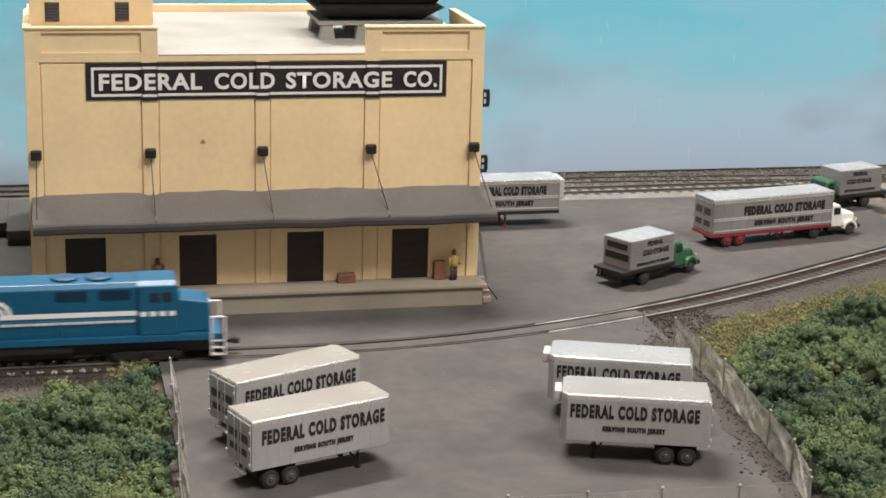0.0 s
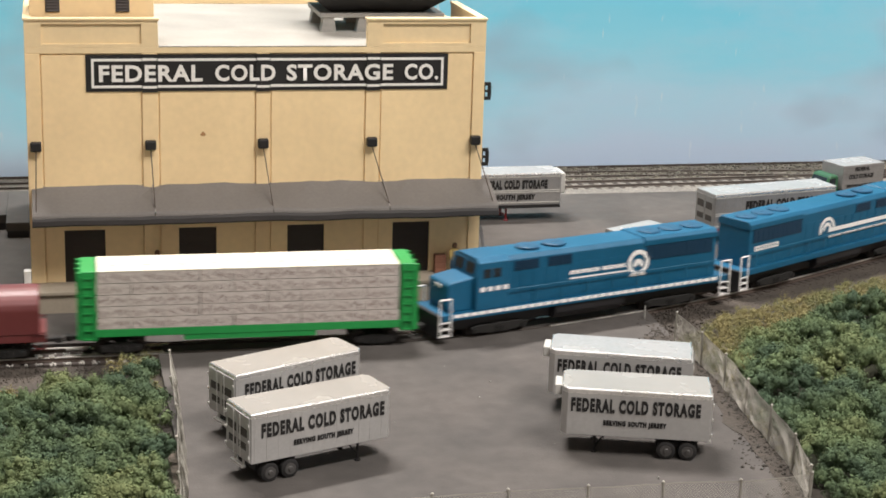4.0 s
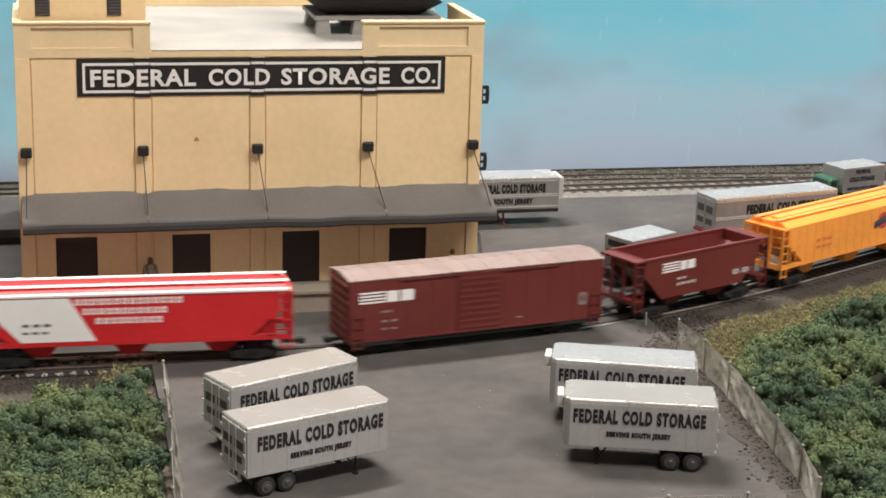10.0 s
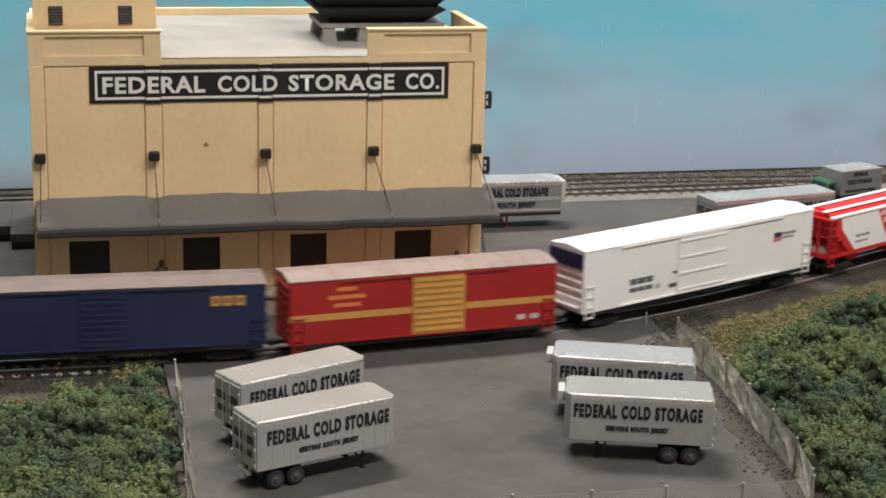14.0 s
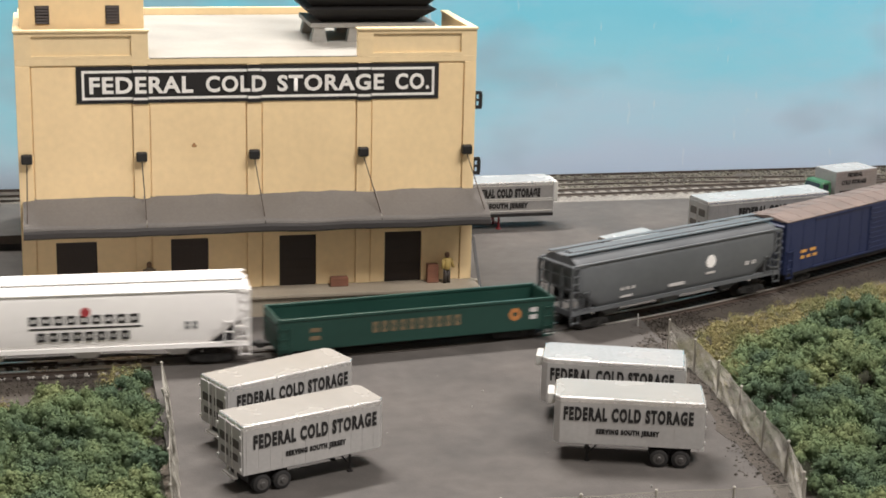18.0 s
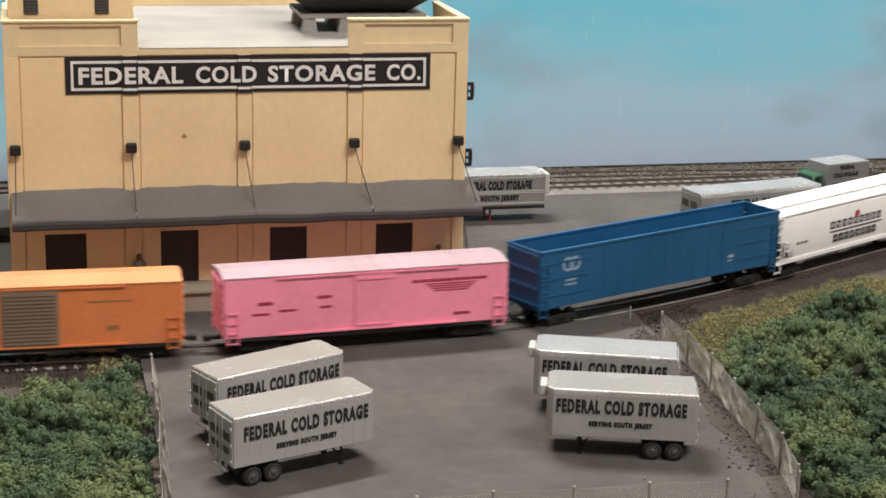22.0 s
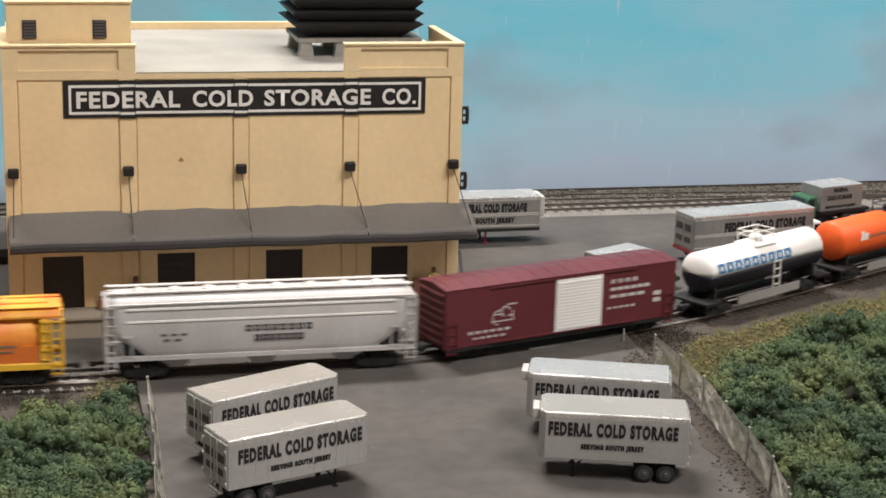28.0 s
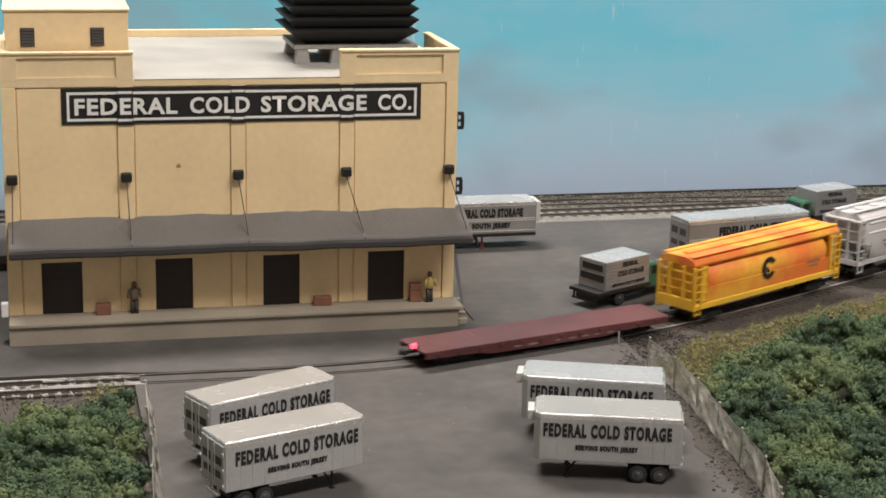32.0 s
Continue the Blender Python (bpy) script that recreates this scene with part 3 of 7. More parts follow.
# platform
bm = B()
box(bm, WX0, 164.4, -12.4, 0, 0, 6.8)
plat = part("platform", bm, PLATFORM, house, "cream loading platform")
bm = B()
box(bm, WX0, 166.0, -13.4, 0, 6.8, 8.0, 0.2)
part("platform_lip", bm, PLATFORM, plat)
for k in range(4):
    bm = B()
    box(bm, 165.2, 168.6, -2.4 - k * 2.6, 0.2 - k * 2.6, 0, 7.6 - k * 1.9, 0.1)
    part("step", bm, PLATFORM, plat)
bm = B()
prism(bm, [(4.6, 23.4), (3.0, 22.4), (-3.4, 13.6), (-10.2, 6.0), (-9.0, 6.6), (-1.8, 15.0)], 166.2, 167.3)
cyl(bm, (166.8, -9.4, 6.4), (171.8, -6.2, 0.1), 0.22, 5)
part("stair_rail", bm, BLACK, plat)
# wall fixtures on the side
for z in (72.6, 47.6):
    bm = B()
    for a in ((WX1, 168.0, z + 0.2, z + 1.4), (WX1, 168.0, z + 5.6, z + 6.8), (167.0, 168.2, z + 1.2, z + 5.8), (WX1, 165.9, z + 1.4, z + 5.6), (165.9, 167.0, z + 3.1, z + 3.9)):
        box(bm, a[0], a[1], 1.0, 2.4, a[2], a[3], 0.15)
    part("wall_fixture", bm, BLACK, house, "black bracket on the side wall")

# cooling tower on the roof
tower = thing("cooling_tower", at(0, 0, ROOFZ), "black pleated cooling tower on a grey stand on the roof", "cooling tower")
bm = B()
box(bm, 109.8, 158.5, 40.5, 73.0, 5.6, 7.4, 0.2)
part("stand_top", bm, GREYP, tower, "grey plastic stand")
for x in (113.2, 127.0, 141.5, 155.0):
    for y in (43.5, 70.0):
        bm = B()
        prism(bm, [(x - 3.0, 0), (x + 3.0, 0), (x + 2.0, 5.6), (x - 2.0, 5.6)], y - 2.6, y + 2.6, "y")
        part("foot", bm, GREYP, tower)
for k in range(7):
    z = 7.4 if k == 0 else 14.0 + (k - 1) * 4.4
    bm = B()
    secs = []
    for dz, g in ((0, -7.5), (5.6, 0.0), (6.6, -3.4)) if k == 0 else ((0, -3.4), (3.4, 0.0), (4.4, -3.4)):
        secs.append([(107.0 - g, 36.5 - g, z + dz), (158.2 + g, 36.5 - g, z + dz), (158.2 + g, 77.0 + g, z + dz), (107.0 - g, 77.0 + g, z + dz)])
    loft(bm, secs)
    part("louvre", bm, BLACK, tower)

# platform clutter
def figure_paint(name, shirt):
    """Dark trousers, a coloured shirt and a brown cap, by height."""
    m = mat(name, shirt, 0.6)
    nt = m.node_tree
    sep, ramp = nt.nodes.new("ShaderNodeSeparateXYZ"), nt.nodes.new("ShaderNodeValToRGB")
    tc, k = nt.nodes.new("ShaderNodeTexCoord"), nt.nodes.new("ShaderNodeMath")
    k.operation = "MULTIPLY"
    k.inputs[1].default_value = 1 / 0.012
    nt.links.new(tc.outputs["Object"], sep.inputs[0])
    nt.links.new(sep.outputs["Z"], k.inputs[0])
    nt.links.new(k.outputs[0], ramp.inputs["Fac"])
    ramp.color_ramp.interpolation = "CONSTANT"
    e = ramp.color_ramp.elements
    e[0].color, e[1].position, e[1].color = (0.05, 0.04, 0.035, 1), 0.45, (*shirt, 1)
    e.new(0.83).color = (0.16, 0.085, 0.05, 1)
    nt.links.new(ramp.outputs[0], nt.nodes["Principled BSDF"].inputs["Base Color"])
    return m


def figurine(name, m, shirt, label):
    """A small painted model figure in one plain mesh."""
    bm = B()
    cyl(bm, (-0.75, 0, 0), (-0.6, 0, 5.2), 0.75, 7, 0.85)
    cyl(bm, (0.75, 0, 0), (0.6, 0, 5.2), 0.75, 7, 0.85)
    lathe(bm, [(0, 1.2), (1.5, 1.5), (4.2, 1.7), (4.9, 0.8)], (0, 0, 5.0), (0, 0, 1), 9)
    lathe(bm, [(0, 0.6), (0.5, 0.95), (1.5, 0.95), (2.1, 0.5)], (0, 0, 9.8), (0, 0, 1), 9)
    cyl(bm, (-1.7, 0, 9.2), (-2.4, -0.8, 6.0), 0.55, 6)
    cyl(bm, (1.7, 0, 9.2), (2.4, -0.8, 6.0), 0.55, 6)
    ob = part(name, bm, shirt, None, smooth=True)
    ob.matrix_basis = m
    return tagged(ob, label, "figurine")


figurine("figurine", at(154.6, -5.5, 8.0, 20), figure_paint("figure_yellow", (0.50, 0.36, 0.12)), "small yellow painted model figure on the platform")
figurine("figurine", at(44.5, -4.0, 8.0), figure_paint("figure_brown", (0.19, 0.145, 0.10)), "small brown model figure on the platform")
for x, w, h, m_, lab in ((149.5, 4.2, 7.0, WOODC, "small brown wooden crate on the platform"), (114.0, 6.4, 3.4, WOODC, "low reddish brown crate on the platform"), (33.5, 5.0, 4.0, WOODC, "low reddish brown crate on the platform")):
    bm = B()
    box(bm, x - w / 2, x + w / 2, -5.0, -1.8, 8.0, 8.0 + h, 0.15)
    for k in range(3):
        box(bm, x - w / 2 - 0.1, x + w / 2 + 0.1, -5.15, -5.0, 8.3 + k * h / 3.2, 8.3 + k * h / 3.2 + h / 5)
    tagged(part("crate", bm, m_), lab, "crate")

# ---- road trailers and trucks ----
DARKPANEL = mat("door_print", (0.055, 0.047, 0.042), 0.6)
CREAMTOP = mat("cream_roof_paint", (0.305, 0.293, 0.272), 0.25, var=0.08, scale=40, fine=0.012)
# Bright metal that stands in for the highlight along roof edges.
EDGE_GLINT = mat("edge_highlight", (0.80, 0.79, 0.77), 0.3, metal=0.75, var=0.05)
YARDSILVER = mat("yard_silver", (0.285, 0.278, 0.272), 0.40, metal=0.3, var=0.12, scale=60, fine=0.06)
SILVERSHEEN = mat("bright_silver", (0.37, 0.365, 0.36), 0.26, metal=0.12, var=0.05)


def wheel(parent, x, y, r, w, hubmat, out):
    bm = B()
    lathe(bm, [(-w / 2, r * 0.75), (-w / 2 + 0.2, r * 0.97), (0, r), (w / 2 - 0.2, r * 0.97), (w / 2, r * 0.75)], (x, y, r), (0, 1, 0), 16)
    wh = part("wheel", bm, RUBBER, parent, smooth=False)
    bm = B()
    s = w / 2 * out
    lathe(bm, [(0, r * 0.62), (0.15, r * 0.62), (0.15, r * 0.3), (0.5, r * 0.22)], (x, y + s, r), (0, out, 0), 12)
    part("hub", bm, hubmat, wh)
    return wh


def van_trailer(m, label, L=44.8, w=15.0, z0=6.2, z1=20.4, top=None, unit=False, group="parked van trailers"):
    t = thing("van_trailer", m, label, "trailer", group)
    h, c = w / 2, 1.8

    def plan(q):
        return [(q, -h + q), (L - c, -h + q), (L - q, -h + c), (L - q, h - c), (L - c, h - q), (q, h - q)]

    bm = B()
    prism(bm, plan(0.03), z0, z1 - 0.5, "z", 0.15)
    body = part("body", bm, SILVER, t)
    bm = B()
    for k in range(12):
        x = 1.2 + k * (L - 5.0) / 11
        for s in (-1, 1):
            box(bm, x - 0.12, x + 0.12, *sorted((s * h, s * (h + 0.04))), z0 + 0.3, z1 - 0.9)
    part("side_ribs", bm, SILVER, t)["kind"] = "stuff"
    # the roof, and its rounded edge with the highlight put into its colour
    bm = B()
    prism(bm, plan(0.5), z1 - 1.3, z1 + 0.26, "z")
    part("roof", bm, top or CREAMTOP, t, "pale painted roof")
    bm = B()
    rings = [[bm.verts.new((x, y, z1 - 1.3)) for x, y in plan(0.02)]]
    for k in range(7):
        a = k * math.pi / 12
        rings.append([bm.verts.new((x, y, z1 - 0.3 + 0.55 * math.sin(a))) for x, y in plan(0.02 + 0.55 * (1 - math.cos(a)))])
    for u, v in zip(rings, rings[1:]):
        for k in range(6):
            bm.faces.new((u[k], u[k - 5], v[k - 5], v[k]))
    part("roof_edge", bm, EDGE_GLINT, t, "rounded roof edge with its highlight put into the colour")
    for s in (-1, 1):
        bm = B()
        box(bm, -0.35, 0, *sorted((s * 0.1, s * (w / 2 - 0.4))), z0 + 0.5, z1 - 1.0, 0.08)
        door = part("rear_door", bm, SILVER, t)
        bm = B()
        cyl(bm, (-0.6, s * 2.0, z0 + 0.7), (-0.6, s * 2.0, z1 - 1.2), 0.16, 5)
        for k in range(3):
            box(bm, -0.75, -0.35, *sorted((s * (w / 2 - 0.9), s * (w / 2 - 0.2))), z0 + 1.6 + k * 4.6, z0 + 2.3 + k * 4.6)
        part("latch", bm, SILVERTOP, door)
        bm = B()
        box(bm, -0.45, -0.34, *sorted((s * 0.8, s * 5.8)), z0 + 7.2, z0 + 9.6)
        box(bm, -0.45, -0.34, *sorted((s * 0.8, s * 5.2)), z0 + 3.4, z0 + 5.4)
        part("door_panel", bm, DARKPANEL, door)
    bm = B()
    box(bm, -0.9, 0.4, -3.6, 3.6, 4.0, 4.8, 0.1)
    for y in (-2.4, 2.4):
        box(bm, 0.0, 0.5, y - 0.3, y + 0.3, 4.8, z0)
    part("bumper", bm, SILVERTOP, t)
    if unit:
        bm = B()
        box(bm, L, L + 2.1, -3.8, 3.8, z1 - 3.8, z1 - 0.5, 0.35)
        part("cooling_unit", bm, SILVERTOP, t, "white nose-mounted cooling unit")
    for x in (6.0, 12.2):
        for s in (-1, 1):
            wheel(t, x, s * (w / 2 - 1.5), 2.75, 2.6, HUBPALE, s)
    bm = B()
    box(bm, 3.0, 15.0, -4.5, 4.5, 2.6, z0)
    box(bm, 15.0, L - 3, -1.6, 1.6, z0 - 1.1, z0)
    part("underframe", bm, BLACK, t)
    for s in (-1, 1):
        bm = B()
        cyl(bm, (L - 10, s * 5.0, 0.5), (L - 10, s * 5.0, z0), 0.4, 6)
        cyl(bm, (L - 13.5, s * 5.0, z0), (L - 10, s * 5.0, 1.8), 0.25, 5)
        cyl(bm, (L - 10, s * 5.0, 0), (L - 10, s * 5.0, 0.5), 0.9, 8)
        part("landing_leg", bm, BLACK, t)
    for s in (-1, 1):
        y = s * (w / 2 + 0.14)
        lettering("lettering", "FEDERAL COLD STORAGE", L * 0.07, L * 0.935, z0 + 7.1, z0 + 11.4, y, INK, t, back=s > 0, bold=0.06, space=1.24)
        lettering("lettering", "SERVING SOUTH JERSEY", L * 0.29, L * 0.715, z0 + 2.9, z0 + 5.0, y, INK, t, back=s > 0, bold=0.085, space=1.24)
    return t


def corner(x, y, heading, w, side=1):
    """The pose of a trailer whose near rear corner stands at x, y."""
    h = math.radians(heading)
    return at(x - side * math.sin(h) * w / 2, y + side * math.cos(h) * w / 2, 0, heading)


van_trailer(corner(58.7, -177.0, 20.1, 15), "short silver van trailer with black lettering, parked on its legs")
van_trailer(corner(57.9, -145.0, 25.0, 15), "short silver van trailer with black lettering, parked on its legs")
van_trailer(corner(189.9, -179.2, 162.5, 16.8, -1), "short silver van trailer with a cooling unit, parked by the fence", 42.8, 16.8, 6.2, 20.1, unit=True)
van_trailer(corner(195.6, -147.6, 159.8, 16.8, -1), "short silver van trailer with a cooling unit, parked by the fence", 43.4, 16.8, 6.2, 20.1, SILVERSHEEN, True)


def long_trailer(name, m, label, L=62.0, w=15.0, z0=6.2, z1=21.0, group="", rail=None, tx=0.0, nose=0.0):
    t = thing(name, m, label, "trailer", group)
    bm = B()
    prism(bm, [(-w / 2, z0), (w / 2, z0), (w / 2, z1 - 0.8), (w / 2 - 0.8, z1), (-w / 2 + 0.8, z1), (-w / 2, z1 - 0.8)], 0, L, "x", 0.2)
    part("body", bm, YARDSILVER, t)
    bm = B()
    for s in (-1, 1):
        for z in (z0 + 1.0, z0 + 5.6, z0 + 6.4, z1 - 1.6):
            box(bm, 0.5, L - 0.5, *sorted((s * w / 2, s * (w / 2 + 0.2))), z, z + 0.42)
    part("side_moulding", bm, SILVERTOP, t)["kind"] = "stuff"
    bm = B()
    for s in (-1, 1):
        for k in range(15):
            x = 1 + k * (L - 2) / 14
            box(bm, x - 0.1, x + 0.1, *sorted((s * w / 2, s * (w / 2 + 0.1))), z0 + 0.3, z1 - 0.9)
    part("side_ribs", bm, YARDSILVER, t)["kind"] = "stuff"
    bm = B()
    box(bm, 0.1, L - 0.1, -w / 2 + 0.3, w / 2 - 0.3, z1 - 0.2, z1 + 0.3, 0.2)
    part("roof", bm, SILVERSHEEN, t)
    bm = B()
    for y in (-6.6, -2.2, 2.2, 6.6):
        box(bm, L, L + 0.3, y - 0.25, y + 0.25, z0 + 0.4, z1 - 0.9)
    part("nose_posts", bm, SILVERSHEEN, t)["kind"] = "stuff"
    if nose:
        bm = B()
        box(bm, L, L + nose, -w / 2 + 1.2, w / 2 - 1.2, z0 + 4.6, z1 - 0.3, 0.4)
        part("cooling_unit", bm, SILVERTOP, t, "white nose-mounted cooling unit")
    for s in (-1, 1):
        bm = B()
        box(bm, 0.0, L, *sorted((s * (w / 2 - 0.5), s * (w / 2 + 0.2))), z1 - 1.1, z1 + 0.1, 0.25)
        # the top rail's highlight is put into its colour as well
        part("top_rail", bm, EDGE_GLINT, t)
    bm = B()
    box(bm, -0.6, L, -w / 2 - 0.1, w / 2 + 0.1, z0 - 1.4, z0, 0.12)
    part("chassis", bm, rail or REDP, t, "painted chassis rail")
    for s in (-1, 1):
        bm = B()
        box(bm, -0.3, 0, *sorted((s * 0.15, s * (w / 2 - 0.4))), z0 + 0.6, z1 - 1.2, 0.08)
        door = part("rear_door", bm, YARDSILVER, t)
        bm = B()
        box(bm, -0.42, -0.3, *sorted((s * 0.9, s * 5.6)), z0 + 8.0, z0 + 11.0)
        box(bm, -0.42, -0.3, *sorted((s * 0.9, s * 5.6)), z0 + 3.0, z0 + 5.4)
        part("door_panel", bm, DARKPANEL, door)
        for x in (8.0, 14.4):
            wheel(t, x, s * (w / 2 - 1.4), 3.1, 2.6, REDP, s)
        bm = B()
        cyl(bm, (L - 24, s * 4.6, 0.3), (L - 24, s * 4.6, z0 - 1.4), 0.5, 6)
        cyl(bm, (L - 30, s * 4.6, z0 - 1.4), (L - 24, s * 4.6, 2.2), 0.3, 5)
        cyl(bm, (L - 24, s * 4.6, 0), (L - 24, s * 4.6, 0.4), 1.2, 8)
        part("landing_leg", bm, REDP, t)
        y = s * (w / 2 + 0.2)
        lettering("lettering", "FEDERAL COLD STORAGE", L * 0.25 + 1.6 * tx, L - 4.6 - tx + nose, z0 + 7.2, z0 + 11.4, y, INK, t, back=s > 0, bold=0.08, space=1.2)
        lettering("lettering", "SERVING SOUTH JERSEY", L * 0.34 - 0.55 * tx, L - 10.0 - tx + nose, z0 + 1.8, z0 + 4.9, y, INK, t, back=s > 0, bold=0.08, space=1.2)
    bm = B()
    box(bm, 5.0, 17.5, -5.0, 5.0, 2.6, z0 - 1.4)
    part("underframe", bm, BLACK, t)
    return t


long_trailer("semi_trailer", corner(281.5, 53.5, 11.5, 15), "silver box semi-trailer on a red chassis behind a white tractor")
long_trailer("semi_trailer", corner(168.5, 99.0, 0.6, 15), "silver box semi-trailer standing on its red legs beside the warehouse", 58.6, 15.0, 7.4, 21.4, rail=BLACK, tx=4.0, nose=2.4)


def cab(t, paint, x0, wide=12.0):
    """A rounded bonneted cab whose back wall stands at x0, facing +x."""
    h = wide / 2
    bm = B()
    prism(bm, [(x0, 4.0), (x0 + 7.4, 4.0), (x0 + 7.4, 9.2), (x0 + 6.2, 13.4), (x0 + 5.2, 14.4), (x0 + 0.9, 14.4), (x0, 13.2)], -h, h, "y", 0.7)
    body = part("cab", bm, paint, t, smooth=False)
    bm = B()
    prism(bm, [(x0 + 7.0, 4.0), (x0 + 15.0, 4.2), (x0 + 15.6, 8.0), (x0 + 14.8, 9.6), (x0 + 7.0, 10.2)], -h + 2.2, h - 2.2, "y", 0.7)
    part("bonnet", bm, paint, t)
    for s in (-1, 1):
        bm = B()
        pts = [(x0 + 11.6 + 3.7 * math.cos(a), 3.2 + 3.7 * math.sin(a)) for a in np.linspace(0, math.pi, 9)]
        inner = [(x0 + 11.6 + 2.9 * math.cos(a), 3.0 + 2.9 * math.sin(a)) for a in np.linspace(math.pi, 0, 9)]
        prism(bm, pts + inner, *sorted((s * (h - 2.4), s * (h + 0.3))), "y")
        part("mudguard", bm, paint, t)
        bm = B()
        box(bm, x0 + 2.2, x0 + 5.6, *sorted((s * (h - 0.2), s * (h + 0.12))), 9.8, 13.0, 0.3)
        part("side_window", bm, GLASS, body)
        bm = B()
        lathe(bm, [(0, 0.9), (0.5, 0.8), (0.6, 0.3)], (x0 + 15.2, s * (h - 1.6), 6.6), (1, 0, 0), 10)
        part("headlight", bm, SILVERTOP, t)
        wheel(t, x0 + 11.6, s * (h - 1.2), 2.8, 2.0, HUB, s)
    bm = B()
    prism(bm, [(x0 + 7.25, 9.7), (x0 + 7.6, 9.7), (x0 + 6.4, 13.2), (x0 + 6.05, 13.2)], -h + 1.2, h - 1.2, "y")
    part("windscreen", bm, GLASS, body)
    bm = B()
    box(bm, x0 + 15.6, x0 + 16.8, -h - 0.2, h + 0.2, 3.2, 4.8, 0.2)
    part("bumper", bm, BLACK, t)
    bm = B()
    for k in range(6):
        box(bm, x0 + 15.4, x0 + 15.75, -2.4, 2.4, 4.9 + k * 0.6, 5.2 + k * 0.6)
    part("grille", bm, HUB, t)


tractor = thing("truck_tractor", corner(281.5, 53.5, 11.5, 15) @ at(62.5, 0), "white bonneted truck tractor coupled to a semi-trailer", "truck")
cab(tractor, TWHITE, -1.0, 12.5)
bm = B()
box(bm, -16, 14, -3.0, 3.0, 2.6, 4.4, 0.1)
part("frame", bm, BLACK, tractor)
for s in (-1, 1):
    wheel(tractor, -9.0, s * 5.4, 2.8, 3.4, HUB, s)
    bm = B()
    cyl(bm, (-1.5, s * 5.0, 3.2), (4.5, s * 5.0, 3.2), 1.2, 10)
    part("fuel_tank", bm, BLACK, tractor)


def box_truck(m, label):
    t = thing("box_truck", m, label, "truck", "green box trucks")
    w, z0, z1, L = 14.8, 7.2, 18.6, 25.2
    bm = B()
    box(bm, 0, L, -w / 2, w / 2, z0, z1, 0.2)
    body = part("body", bm, YARDSILVER, t, "ribbed silver box body")
    bm = B()
    for s in (-1, 1):
        for k in range(8):
            box(bm, 0.4, L - 0.4, *sorted((s * w / 2, s * (w / 2 + 0.14))), z0 + 0.9 + k * 1.35, z0 + 1.2 + k * 1.35)
    part("side_ribs", bm, YARDSILVER, t)["kind"] = "stuff"
    bm = B()
    box(bm, 0.1, L - 0.1, -w / 2 + 0.1, w / 2 - 0.1, z1 - 0.1, z1 + 0.25, 0.15)
    part("roof", bm, SILVERSHEEN, t)
    bm = B()
    box(bm, -4.6, L + 0.5, -w / 2 - 0.6, w / 2 + 0.6, 5.8, 7.2, 0.15)
    part("flatbed", bm, BLACK, t)
    for s in (-1, 1):
        y = s * (w / 2 + 0.2)
        lettering("lettering", "FEDERAL", L * 0.36, L * 0.72, z0 + 8.6, z0 + 10.6, y, INK, t, back=s > 0, bold=0.06)
        lettering("lettering", "COLD STORAGE", L * 0.26, L * 0.86, z0 + 5.0, z0 + 7.2, y, INK, t, back=s > 0, bold=0.06)
        lettering("lettering", "SERVING SOUTH JERSEY", L * 0.14, L * 0.9, z0 + 0.8, z0 + 2.5, y, INK, t, back=s > 0, bold=0.06)
        wheel(t, 9.0, s * (w / 2 - 1.8), 3.0, 3.2, HUB, s)
    bm = B()
    box(bm, -0.2, 0, -5.4, 5.4, z0 + 7.6, z0 + 10.0)
    box(bm, -0.2, 0, -6.2, 6.2, z0 + 3.4, z0 + 6.0)
    part("door_panel", bm, INK, body)
    bm = B()
    box(bm, -3.6, 26, -5, 5, 3.4, 5.8)
    part("frame", bm, BLACK, t)
    bm = B()
    for y in (-5.5, 5.5):
        box(bm, -4.4, -3.8, y - 0.4, y + 0.4, 3.0, 5.8)
    box(bm, -4.5, -3.7, -6.5, 6.5, 2.8, 3.5)
    part("step_bar", bm, BLACK, t)
    cab(t, GREEN, L + 0.8, 12.0)
    return t


box_truck(corner(226.7, 0.2, 28.0, 14.8), "green truck with a ribbed silver box body, parked on the asphalt")
box_truck(corner(392.6, 120.2, 196.0, 14.8, -1), "green truck with a ribbed silver box body, parked by the sidings")

# ---- train ----
S_KEYS = [0.0, 165.1, 330.9, 496.8, 662.3, 827.6, 995.6, 1165.9, 1335.3, 1503.0, 1668.0, 1830.8, 1992.9, 2154.5, 2317.8, 2482.6, 2646.7]
TRAIN = []


def run(t):
    return float(np.interp(t, [2 * k for k in range(17)], S_KEYS))


def on_line(a, half, t):
    """The pose of a car whose middle is at a, with trucks half to each side."""
    s = a + run(t)
    x0, y0, z0, _ = line(s - half)
    x1, y1, z1, _ = line(s + half)
    d = math.degrees(math.atan2(y1 - y0, x1 - x0))
    return at((x0 + x1) / 2, (y0 + y1) / 2, (z0 + z1) / 2, d, 0, 0)


def motions():
    for ob, a, half, flip in TRAIN:
        turn = at(0, 0, 0, 180) if flip else Matrix()
        ts = [0.0]
        while ts[-1] < 32.0:
            s = a + run(ts[-1])
            ts.append(min(32.0, ts[-1] + (0.4 if -170 < s < 640 else 1.0)))
        walk(ob, [(t, on_line(a, half, t) @ turn) for t in ts])


def paint(name, colour, rough=0.45, var=0.08):
    return mat(name, colour, rough, var=var, scale=45, fine=0.05, fscale=500, bump=0.04)


